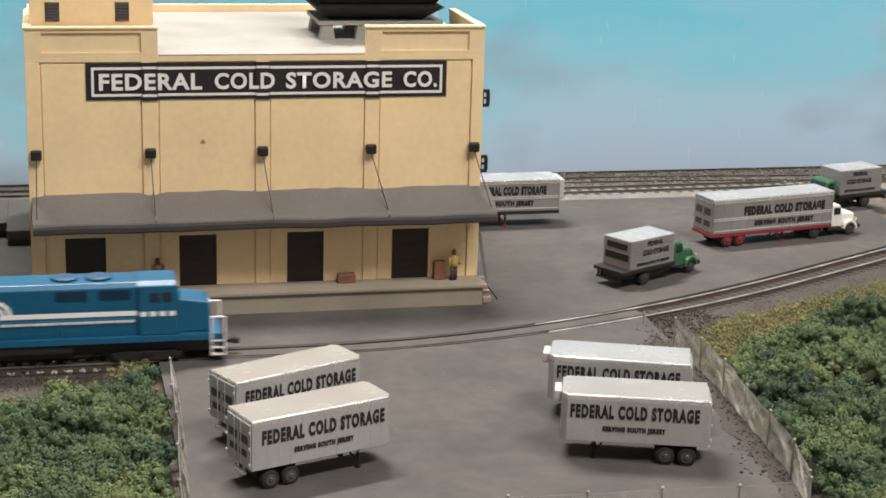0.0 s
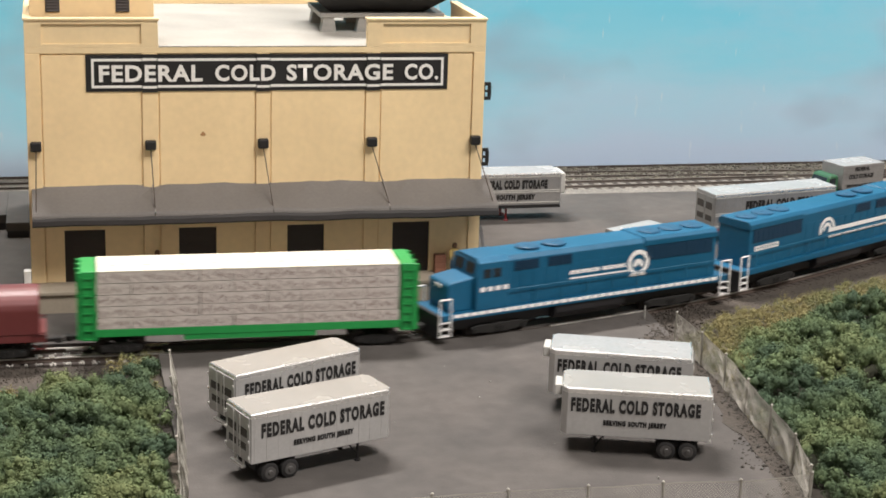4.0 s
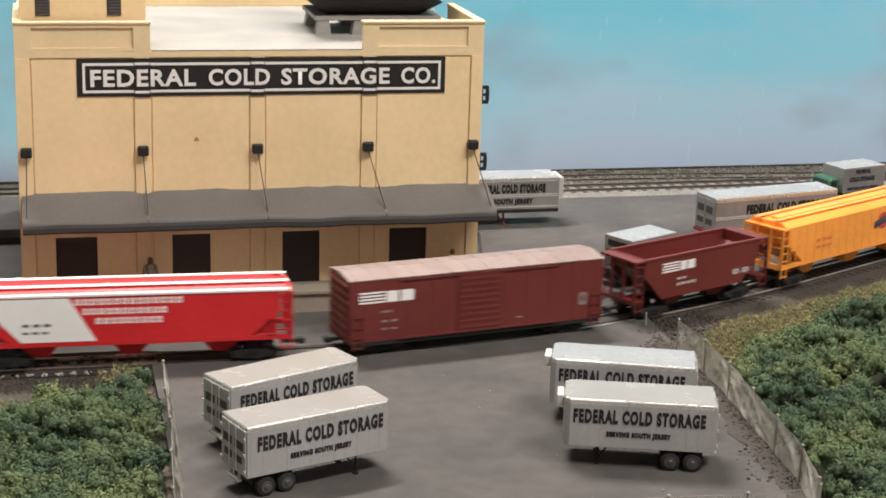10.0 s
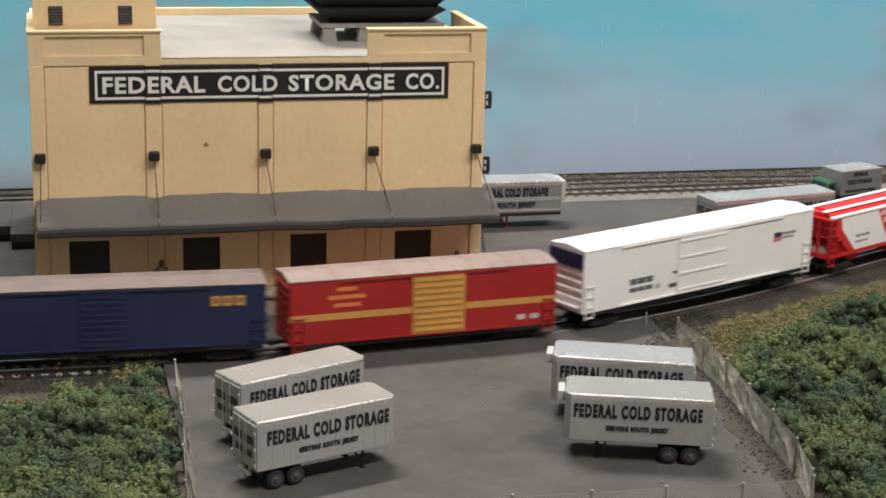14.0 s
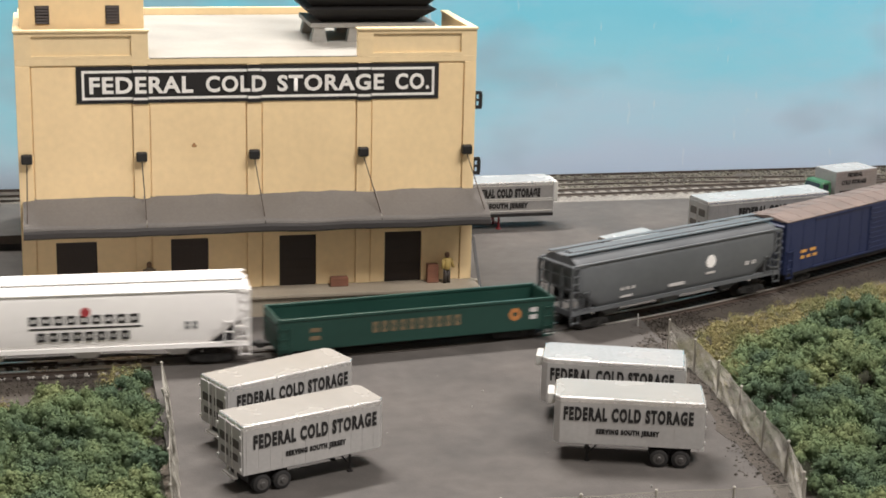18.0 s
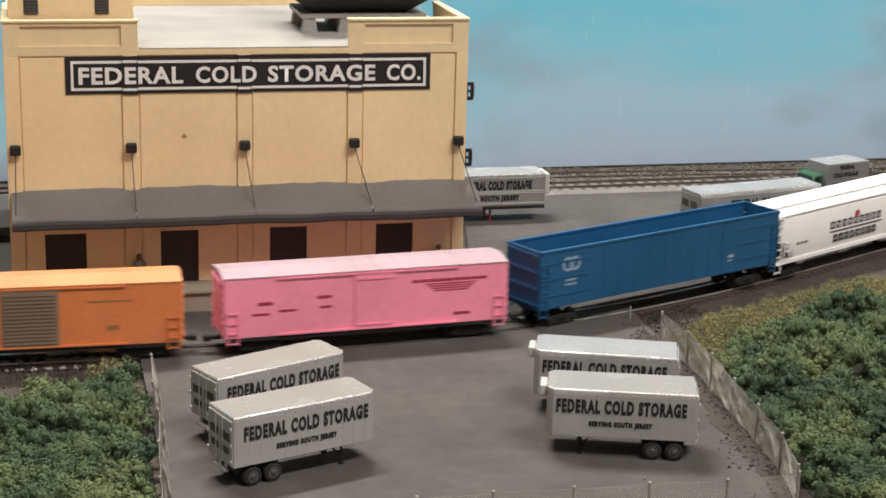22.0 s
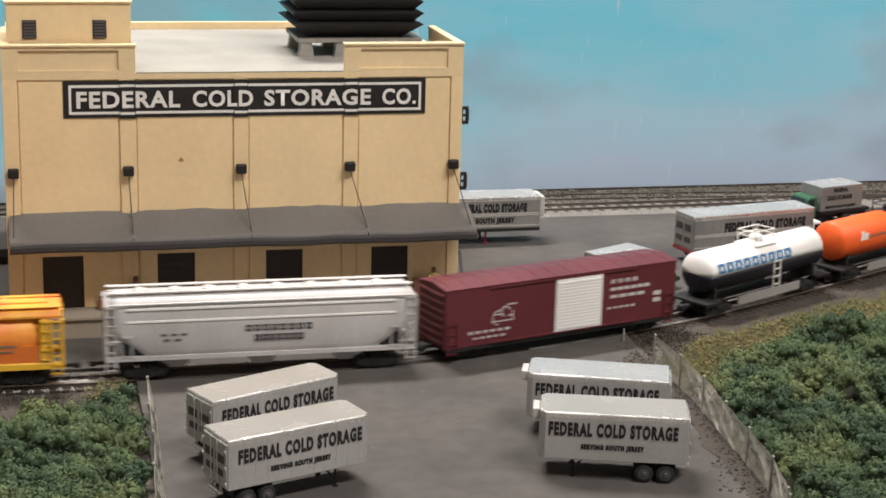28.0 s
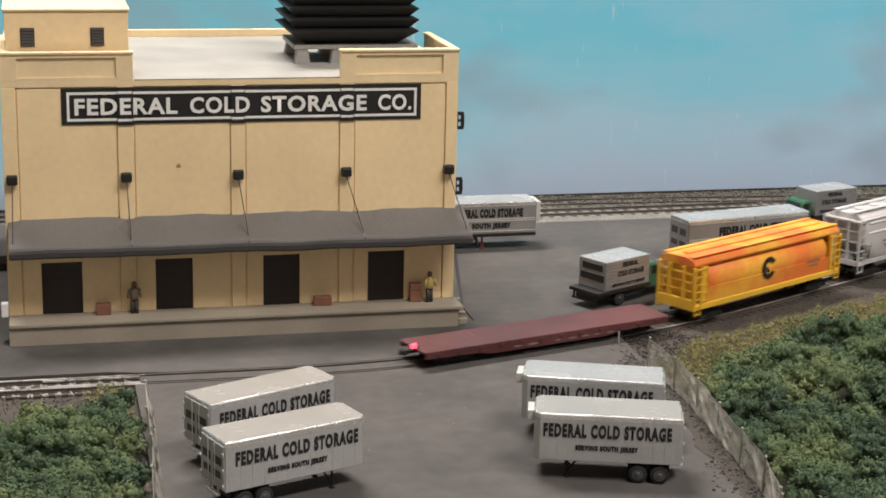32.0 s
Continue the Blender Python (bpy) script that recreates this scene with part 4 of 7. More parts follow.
P_BLUE = paint("loco_blue", (0.004, 0.092, 0.184), 0.46)
P_DBLUE = paint("grille_blue", (0.005, 0.032, 0.072))
# Lighter than the hood: the side rail's highlight is put into this blue.
P_RAILB = paint("handrail_highlight_blue", (0.022, 0.15, 0.26))
P_GREEN = paint("bulkhead_green", (0.015, 0.27, 0.06))
P_TUSCAN = paint("tuscan_red", (0.152, 0.027, 0.023))
P_COIL = paint("coil_maroon", (0.132, 0.029, 0.029))
P_YELLOW = paint("hopper_yellow", (0.95, 0.36, 0.065))
P_RED = paint("hopper_red", (0.62, 0.02, 0.025))
P_CRIMSON = paint("boxcar_red", (0.38, 0.02, 0.018))
P_WHITE = mat("car_white", (0.90, 0.88, 0.86), 0.4, var=0.03, scale=45, fine=0.012, fscale=300)
P_NAVY = paint("navy_blue", (0.018, 0.027, 0.075))
P_GREY = paint("hopper_grey", (0.108, 0.115, 0.122))
P_LGREY = mat("dusty_light_grey", (0.54, 0.52, 0.515), 0.5, var=0.10, scale=40, fine=0.06, second=(0.46, 0.43, 0.41), amount=-0.05, stretch=(1, 1, 0.3))
P_DGREEN = paint("gondola_green", (0.011, 0.046, 0.035))
P_BLUE2 = paint("gondola_blue", (0.013, 0.09, 0.205))
P_PINK = paint("boxcar_pink", (0.98, 0.30, 0.42))
P_ORANGE = mat("boxcar_orange", (0.74, 0.22, 0.07), 0.5, var=0.10, scale=40, fine=0.06, second=(0.58, 0.19, 0.08), amount=-0.1)
P_TANKO = paint("tank_orange", (0.90, 0.125, 0.022), 0.5)
P_MAROON = paint("boxcar_maroon", (0.120, 0.022, 0.029))
P_CHES = mat("weathered_yellow", (0.88, 0.42, 0.05), 0.5, var=0.1, scale=24, second=(0.80, 0.175, 0.035), amount=0.5, hard=True)
P_FLAT = mat("flatcar_maroon", (0.088, 0.025, 0.025), 0.55, var=0.2, scale=40, fine=0.08, fscale=500, second=(0.115, 0.042, 0.039), amount=-0.05)
P_GALV = mat("galvanised_roof", (0.26, 0.195, 0.175), 0.6, var=0.12, scale=80, second=(0.23, 0.14, 0.11), amount=-0.1)
P_OLDROOF = mat("weathered_roof", (0.165, 0.125, 0.108), 0.6, var=0.2, scale=70, second=(0.12, 0.09, 0.08), amount=0.1)
P_GOLD = paint("door_gold", (0.62, 0.33, 0.08))
P_GREYD = paint("weathered_door", (0.24, 0.17, 0.12))
P_CREAMT = paint("lumber_top", (0.64, 0.60, 0.50))
P_WRAP = mat("lumber_wrap", (0.52, 0.47, 0.435), 0.6, var=0.12, scale=300, fine=0.12, fscale=1200, second=(0.38, 0.30, 0.26), amount=-0.1)
P_PRINT = paint("wrap_print", (0.20, 0.145, 0.13))
P_CYAN = paint("blue_letters", (0.02, 0.16, 0.36))
P_BLACKC = paint("car_black", (0.016, 0.015, 0.017), 0.5)
P_STEEL = mat("truck_black", (0.013, 0.012, 0.011), 0.75, var=0.2, scale=200)
P_TREAD = mat("wheel_steel", (0.05, 0.045, 0.042), 0.45, metal=0.8)
RED_GLOW = bpy.data.materials.new("red_marker_glow")
RED_GLOW.use_nodes = True
RED_GLOW.node_tree.nodes["Principled BSDF"].inputs["Base Color"].default_value = (0.5, 0.01, 0.02, 1)
RED_GLOW.node_tree.nodes["Principled BSDF"].inputs["Emission Color"].default_value = (1.0, 0.06, 0.10, 1)
RED_GLOW.node_tree.nodes["Principled BSDF"].inputs["Emission Strength"].default_value = 5.0

HW = 9.3
SHARED = {}


def shared(key, make, name, material, parent, m):
    """A part whose mesh is built once and used again."""
    if key not in SHARED:
        bm = B()
        make(bm)
        ob = part(name, bm, material, parent)
        SHARED[key] = ob.data
    else:
        ob = new(name, SHARED[key])
        ob.parent = parent
    ob.matrix_basis = m
    return ob


def m_wheels(bm):
    for s in (-1, 1):
        lathe(bm, [(0, 2.9), (0.5, 2.9), (0.6, 2.55), (1.6, 2.5), (1.6, 1.9)], (0, s * 3.4, 0), (0, s, 0), 16)
    cyl(bm, (0, -5, 0), (0, 5, 0), 0.6, 6)


def bogie(t, x, axles=2, base=11.0):
    def frame_of(bm):
        h = base / 2 * (1 if axles == 2 else 2)
        for s in (-1, 1):
            y0, y1 = sorted((s * 6.0, s * 7.2))
            prism(bm, [(-h - 1.4, 3.4), (-h - 1.2, 1.8), (-h + 1.6, 1.7), (-2.6, 0.9), (2.6, 0.9), (h - 1.6, 1.7), (h + 1.2, 1.8), (h + 1.4, 3.4), (h - 1.2, 4.2), (-h + 1.2, 4.2)], y0, y1, "y", 0.15)
            for k in range(3):
                cyl(bm, (-1.3 + k * 1.3, s * 7.3, 1.4), (-1.3 + k * 1.3, s * 7.3, 3.4), 0.5, 6)
            for a in (-h, h):
                cyl(bm, (a, s * 7.0, 2.5), (a, s * 7.9, 2.5), 0.85, 8)
        box(bm, -2.2, 2.2, -7, 7, 2.2, 4.4)

    b = shared(("bogie", axles, base), frame_of, "bogie", P_STEEL, t, at(x, 0))
    xs = (-base / 2, base / 2) if axles == 2 else (-base, 0, base)
    for a in xs:
        shared("wheelset", m_wheels, "wheelset", P_TREAD, b, at(a, 0, 2.5))


def coupler(t, L):
    for s in (-1, 1):
        def shape(bm):
            box(bm, -3, 3.6, -0.9, 0.9, 4.0, 5.2, 0.2)
            box(bm, 2.6, 5.2, -1.4, 1.4, 3.6, 5.6, 0.4)
        shared("coupler", shape, "coupler", P_STEEL, t, at(s * L / 2, 0, 0, 0 if s > 0 else 180))


def ladder(t, x, z0, z1, material, w=4.0, sides=(-1, 1), out=0.5, name="ladder", y=HW):
    def shape(bm):
        for a in (-w / 2, w / 2):
            box(bm, a - 0.22, a + 0.22, -0.2, 0.2, 0, z1 - z0)
        n = max(2, int((z1 - z0) / 2.6))
        for k in range(n):
            z = 0.6 + k * (z1 - z0 - 1.2) / (n - 1)
            box(bm, -w / 2, w / 2, -0.2, 0.2, z - 0.2, z + 0.2)
    for s in sides:
        shared(("ladder", w, round(z1 - z0, 1), material.name), shape, name, material, t, at(x, s * (y + out), z0))


def end_rungs(t, L, z0, z1, material):
    for s in (-1, 1):
        def shape(bm):
            for k in range(5):
                z = k * (z1 - z0) / 4
                box(bm, 0, 0.5, -8.6, -5.0, z - 0.2, z + 0.2)
        shared(("rungs", round(z1 - z0, 1), material.name), shape, "grab_iron", material, t, at(s * L / 2, 0, z0, 0 if s > 0 else 180))


def marks(t, rects, material, name="marking", y=HW, label=""):
    """Painted marks on both sides: (x0, x1, z0, z1); read from each side alike."""
    for s in (-1, 1):
        bm = B()
        for x0, x1, z0, z1 in rects:
            a, b = (x0, x1) if s < 0 else (-x1, -x0)
            box(bm, a, b, *sorted((s * y, s * (y + 0.10))), z0, z1)
        o = part(name, bm, material, t, label)
        o["kind"] = "stuff" if len(rects) > 1 else ""


def dashes(n, x0, x1, z0, z1, fill=0.62):
    d, h = (x1 - x0) / n, z1 - z0
    if fill >= 0.8:
        return [(x0 + i * d, x0 + (i + fill) * d, z0, z1) for i in range(n)]
    out = []
    for i in range(n):
        a, b = x0 + i * d, x0 + (i + fill) * d
        if h < 1.2:
            out.append((a, b, z0, z1))
            continue
        w, v = 0.33 * (b - a), 0.27 * h
        out += [(a, a + w, z0, z1), (b - w, b, z0, z1), (a + w, b - w, z0, z0 + v), (a + w, b - w, z1 - v, z1)]
    return out


def ring(t, x, z, r0, r1, material, y=HW, a0=0.0, a1=2 * math.pi, name="emblem"):
    for s in (-1, 1):
        bm = B()
        pts = [(math.cos(a0 + (a1 - a0) * i / 24), math.sin(a0 + (a1 - a0) * i / 24)) for i in range(25)]
        prev = None
        for c, d in pts:
            xx = x if s < 0 else -x
            cur = [bm.verts.new((xx + r * c, s * (y + h), z + r * d)) for r, h in ((r0, 0), (r0, 0.14), (r1, 0.14), (r1, 0))]
            if prev:
                for i in range(4):
                    bm.faces.new((prev[i], prev[(i + 1) % 4], cur[(i + 1) % 4], cur[i]))
            prev = cur
        part(name, bm, material, t)


def car(name, a0, a1, label, category="railway car", flip=False, bogies=True, inset=13.0):
    L = a1 - a0
    t = thing(name, Matrix(), label, category, "cars of the freight train")
    TRAIN.append((t, (a0 + a1) / 2, L / 2 - inset, flip))
    if bogies:
        for s in (-1, 1):
            bogie(t, s * (L / 2 - inset))
    coupler(t, L)
    return t, L


def boxcar(a0, a1, label, side, roof, z0, z1, door=None, dx=0.0, dw=14.0, doors=1, ribs=0, end=None, slats=9):
    t, L = car("boxcar", a0, a1, label)
    bm = B()
    box(bm, -L / 2, L / 2, -HW, HW, z0, z1, 0.25)
    body = part("body", bm, side, t)
    if ribs:
        bm = B()
        for k in range(ribs):
            x = -L / 2 + 3 + k * (L - 6) / (ribs - 1)
            for s in (-1, 1):
                box(bm, x - 0.12, x + 0.12, *sorted((s * HW, s * (HW + 0.12))), z0 + 0.8, z1 - 0.6)
        part("side_ribs", bm, side, t)["kind"] = "stuff"
    bm = B()
    prism(bm, [(-HW - 0.2, z1), (HW + 0.2, z1), (HW + 0.2, z1 + 0.35), (0, z1 + 1.5), (-HW - 0.2, z1 + 0.35)], -L / 2 - 0.1, L / 2 + 0.1)
    for k in range(14):
        x = -L / 2 + 3 + k * (L - 6) / 13
        for s in (-1, 1):
            prism(bm, [(0, z1 + 1.6), (s * (HW + 0.2), z1 + 0.45), (s * (HW + 0.2), z1 + 0.3), (0, z1 + 1.45)], x - 0.4, x + 0.4)
    part("roof", bm, roof, t)
    bm = B()
    box(bm, -L / 2 + 1, L / 2 - 1, -HW + 0.1, HW - 0.1, z0 - 1.2, z0 - 0.02)
    box(bm, -L / 2 + 18, L / 2 - 18, -4, 4, z0 - 2.2, z0 - 1.2)
    part("underframe", bm, P_STEEL, t)
    if door:
        for s in (-1, 1):
            for j in range(doors):
                x = (dx + (j - (doors - 1) / 2) * dw) * (1 if s < 0 else -1)
                bm = B()
                y0, y1 = sorted((s * HW, s * (HW + 0.45)))
                box(bm, x - dw / 2, x + dw / 2, y0, y1, z0 + 0.9, z1 - 0.8)
                d = part("sliding_door", bm, door, t)
                bm = B()
                for k in range(slats):
                    z = z0 + 2 + k * (z1 - z0 - 4.4) / (slats - 1)
                    box(bm, x - dw / 2 + 0.9, x + dw / 2 - 0.9, *sorted((s * (HW + 0.45), s * (HW + 0.75))), z - 0.35, z + 0.35)
                part("door_corrugation", bm, door, d)["kind"] = "stuff"
            bm = B()
            box(bm, -L / 2 + 18, L / 2 - 18, *sorted((s * HW, s * (HW + 0.6))), z1 - 0.8, z1 - 0.3)
            box(bm, -L / 2 + 18, L / 2 - 18, *sorted((s * HW, s * (HW + 0.6))), z0 + 0.3, z0 + 0.9)
            part("door_track", bm, side, t)["kind"] = "stuff"
    for s in (-1, 1):
        bm = B()
        for k in range(7):
            z = z0 + 2 + k * (z1 - z0 - 4) / 6
            x0, x1 = sorted((s * L / 2, s * (L / 2 + 0.6)))
            prism(bm, [(x0, z - 0.8), (x1, z - 0.2), (x1, z + 0.2), (x0, z + 0.8)] if s > 0 else [(x1, z - 0.8), (x1, z + 0.8), (x0, z + 0.2), (x0, z - 0.2)], -HW + 1.2, HW - 1.2, "y")
        part("end_corrugation", bm, end or side, t)["kind"] = "stuff"
    for s in (-1, 1):
        ladder(t, s * (L / 2 - 3.0), z0 - 2.2, z0 + (z1 - z0) * 0.45, side, 3.6, out=0.35)
    end_rungs(t, L, z0, z0 + 10, side)
    return t, L


def section(h, z0, z1, eave, crown):
    """Rounded cross-section of a covered hopper, counter-clockwise in (y, z)."""
    r = [(h * 0.90, z0), (h * 0.95, z0 + 2.5), (h * 0.99, z0 + 6), (h, (z0 + eave) / 2), (h * 0.985, eave - 2.0), (h * 0.93, eave), (h * 0.78, eave + (crown - eave) * 0.62), (h * 0.45, crown)]
    return r + [(-y, z) for y, z in r[::-1]]


def covered_hopper(a0, a1, label, side, z0, eave, crown, roof=None, round_=True, ribs=0, bays=3, cage=None, hatch="trough", roofwalk=None, walk_z=0.6):
    t, L = car("covered_hopper", a0, a1, label)
    cage, roof = cage or side, roof or side
    gap = 2.2 if round_ else 4.0
    a, zs = L / 2 - gap, z0 + (eave - z0) * (0.5 if round_ else 0.55)

    def floor_at(x):
        u = max(0.0, (abs(x) - (L / 2 - 14.5)) / (14.5 - gap))
        return z0 + u * (zs - z0)

    bm = B()
    if round_:
        secs = []
        for x in [-a, -a * 0.93, -L / 2 + 10, -L / 2 + 14.5, 0, L / 2 - 14.5, L / 2 - 10, a * 0.93, a]:
            f = floor_at(x)
            secs.append([(x, y, max(z, f + (z - z0) * 0.12)) for y, z in section(HW, z0, eave, eave, crown)])
        loft(bm, secs)
        body = part("body", bm, side, t, smooth=False)
        for p in body.data.polygons:
            p.use_smooth = len(p.vertices) == 4
        for s in (-1, 1):
            bm = B()
            box(bm, -L / 2 + 1.0, L / 2 - 1.0, *sorted((s * (HW - 0.9), s * (HW + 0.15))), eave - 0.1, eave + 0.45, 0.12)
            part("eave_rail", bm, side, t)
    else:
        prism(bm, [(-a, eave), (-a, zs), (-L / 2 + 14.5, z0), (L / 2 - 14.5, z0), (a, zs), (a, eave)], -HW, HW, "y", 0.15)
        body = part("body", bm, side, t)
        bm = B()
        prism(bm, [(-HW - 0.1, eave), (HW + 0.1, eave), (HW * 0.72, crown), (-HW * 0.72, crown)], -L / 2 + 2, L / 2 - 2)
        part("roof", bm, roof, t)
        if ribs:
            bm = B()
            for k in range(ribs):
                x = -a + 1 + k * (2 * a - 2) / (ribs - 1)
                for s in (-1, 1):
                    box(bm, x - 0.3, x + 0.3, *sorted((s * HW, s * (HW + 0.14))), floor_at(x) + 0.5, eave - 0.4)
            part("side_ribs", bm, side, t)["kind"] = "stuff"
    # running boards and hatches
    for s in (-1, 1):
        bm = B()
        box(bm, -L / 2 + 1, L / 2 - 1, *sorted((s * 3.4, s * 5.6)), crown + walk_z, crown + walk_z + 0.3)
        part("running_board", bm, roofwalk or roof, t)
    bm = B()
    if hatch == "trough":
        box(bm, -L / 2 + 6, L / 2 - 6, -2.2, 2.2, crown - 0.2, crown + 0.8, 0.3)
        part("hatch", bm, roof, t)
    else:
        bm.free()
        for k in range(8):
            def lid(bm):
                lathe(bm, [(0, 2.3), (0.7, 2.3), (1.2, 1.4)], (0, 0, 0), (0, 0, 1), 12)
            shared(("lid", roof.name), lid, "hatch", roof, t, at(-L / 2 + 12 + k * (L - 24) / 7, 0, crown - 0.1))
    # outlet bays
    for k in range(bays):
        x = (k - (bays - 1) / 2) * (L - 46) / max(1, bays - 1)
        def bay(bm):
            loft(bm, [[(-7, -6, z0 + 0.2), (7, -6, z0 + 0.2), (7, 6, z0 + 0.2), (-7, 6, z0 + 0.2)], [(-3, -4, 3.2), (3, -4, 3.2), (3, 4, 3.2), (-3, 4, 3.2)]])
        shared(("bay", side.name, z0), bay, "outlet_bay", side, t, at(x, 0))
    # sills, end frames and ladders
    for s in (-1, 1):
        bm = B()
        box(bm, -L / 2, L / 2, *sorted((s * (HW - 1.6), s * (HW + 0.1))), z0 - 0.6, z0 + 0.8)
        part("side_sill", bm, cage, t)
        bm = B()
        x0, x1 = sorted((s * L / 2, s * (L / 2 - 1.0)))
        box(bm, x0, x1, -HW, HW, z0 - 0.8, z0 + 1.2)
        for y in (-HW + 0.4, -3.2, 3.2, HW - 0.4):
            box(bm, x0, x1, y - 0.35, y + 0.35, z0 + 1.2, eave - 0.3)
        box(bm, x0, x1, -HW, HW, eave - 0.9, eave - 0.1)
        for k in range(1, 4):
            box(bm, x0 + 0.3, x1 - 0.3, -HW, HW, z0 + k * (eave - z0) / 4 - 0.2, z0 + k * (eave - z0) / 4 + 0.2)
        part("end_frame", bm, cage, t)
        bm = B()
        box(bm, *sorted((s * L / 2, s * (L / 2 - 7.5))), -HW, HW, eave - 0.5, eave - 0.1)
        part("end_platform", bm, cage, t)
        for k in (0, 1):
            ladder(t, s * (L / 2 - 1.8 - k * 5.2), z0 - 4.0 if k == 0 else z0 + 0.6, eave if k == 0 else z0 + (eave - z0) * 0.45, cage, 3.2, out=0.15)
        # slope sheet brace beside the end; black carries the open pocket's shade as colour
        for w in (-1, 1):
            bm = B()
            x = s * (L / 2 - 8.2)
            prism(bm, [(s * (L / 2 - 5.4), zs), (s * (L / 2 - 5.4), z0 + 0.8), (s * (L / 2 - 14), z0 + 0.8)] if s > 0 else [(s * (L / 2 - 5.4), zs), (s * (L / 2 - 14), z0 + 0.8), (s * (L / 2 - 5.4), z0 + 0.8)], *sorted((w * (HW - 2.6), w * (HW - 2.2))), "y")
            part("gusset", bm, P_BLACKC if cage is side else cage, t)
    return t, L


# -- two blue diesel locomotives --


def locomotive(a0, a1, label, flip, stripe):
    t, L = car("diesel_locomotive", a0, a1, label, "locomotive", flip, False, 24.0)
    for s in (-1, 1):
        bogie(t, s * (L / 2 - 26), 3, 10.0)
    bm = B()
    box(bm, -L / 2 + 1.5, L / 2 - 1.5, -HW, HW, 8.0, 10.2, 0.15)
    frame_ = part("walkway", bm, P_BLUE, t)
    if stripe:
        marks(t, dashes(34, -L / 2 + 6, L / 2 - 6, 8.9, 10.1, 0.86), P_WHITE, "sill_stripe")
    bm = B()
    prism(bm, [(-7.6, 10.2), (7.6, 10.2), (7.6, 26.4), (6.2, 28.0), (-6.2, 28.0), (-7.6, 26.4)], -L / 2 + 6.5, L / 2 - 28.5, "x", 0.2)
    hood = part("long_hood", bm, P_BLUE, t)
    bm = B()
    prism(bm, [(-8.0, 25.2), (8.0, 25.2), (8.0, 27.2), (6.8, 28.4), (-6.8, 28.4), (-8.0, 27.2)], -L / 2 + 6.2, -L / 2 + 40, "x", 0.2)
    part("radiator_flare", bm, P_BLUE, t)
    for s in (-1, 1):
        bm = B()
        box(bm, -L / 2 + 8.5, -L / 2 + 39, *sorted((s * 7.6, s * 7.8)), 19.8, 25.1)
        for k in range(11):
            x = -L / 2 + 8.7 + k * 3.0
            box(bm, x, x + 0.25, *sorted((s * 7.8, s * 7.92)), 20.0, 25.0)
        part("radiator_grille", bm, P_DBLUE, t, "dark radiator grille")
        for x in (L / 2 - 50, L / 2 - 36):
            bm = B()
            box(bm, x - 5, x + 5, *sorted((s * 7.6, s * 7.8)), 22.6, 26.0)
            for k in range(5):
                box(bm, x - 5, x + 5, *sorted((s * 7.8, s * 7.95)), 22.7 + k * 0.75, 22.9 + k * 0.75)
            part("dynamic_brake_grille", bm, P_DBLUE, t)
        bm = B()
        for k in range(12):
            x = -L / 2 + 42 + k * 5.2
            if x < L / 2 - 34:
                box(bm, x, x + 4.6, *sorted((s * 7.6, s * 7.72)), 11.4, 22.6)
        part("hood_panel", bm, P_BLUE, t)["kind"] = "stuff"
    for x in (-L / 2 + 13, -L / 2 + 23, -L / 2 + 33, L / 2 - 52, L / 2 - 41):
        def fan(bm):
            lathe(bm, [(0, 4.4), (0.5, 4.4), (0.7, 3.8), (0.7, 0.8), (0.8, 0.7)], (0, 0, 0), (0, 0, 1), 18)
        shared("fan", fan, "roof_fan", paint("fan_blue", (0.014, 0.075, 0.15)) if "fan" not in SHARED else None, t, at(x, 0, 28.3))
    # cab and nose
    c0 = L / 2 - 28.5
    bm = B()
    prism(bm, [(c0, 10.2), (c0 + 13.5, 10.2), (c0 + 13.5, 22.4), (c0 + 12.5, 27.2), (c0 + 0.3, 27.2), (c0, 26.6)], -8.8, 8.8, "y", 0.3)
    cabp = part("cab", bm, P_BLUE, t)
    bm = B()
    prism(bm, [(-8.7, 26.9), (8.7, 26.9), (6.0, 28.3), (-6.0, 28.3)], c0 - 0.4, c0 + 12.4, "x", 0.2)
    part("cab_roof", bm, P_BLUE, t)
    for s in (-1, 1):
        bm = B()
        for x in (c0 + 3.8, c0 + 7.8):
            box(bm, x, x + 3.0, *sorted((s * 8.75, s * 8.95)), 21.6, 24.8, 0.2)
        part("cab_window", bm, GLASS, cabp)
        bm = B()
        for k in range(4):
            box(bm, c0 + 0.6 + k * 3.1, c0 + 2.6 + k * 3.1, *sorted((s * 8.8, s * 8.95)), 16.8, 18.4)
        part("number_mark", bm, P_WHITE, t)["kind"] = "stuff"
    bm = B()
    for y in (-6.4, 1.0):
        prism(bm, [(c0 + 13.35, 22.8), (c0 + 13.6, 22.8), (c0 + 12.85, 26.6), (c0 + 12.6, 26.6)], y, y + 5.4, "y")
    part("windscreen", bm, GLASS, cabp)
    bm = B()
    prism(bm, [(c0 + 13.4, 10.2), (c0 + 23.0, 10.2), (c0 + 23.8, 12.0), (c0 + 23.4, 19.8), (c0 + 22.4, 20.6), (c0 + 13.4, 21.8)], -6.6, 6.6, "y", 0.4)
    part("nose", bm, P_BLUE, t)
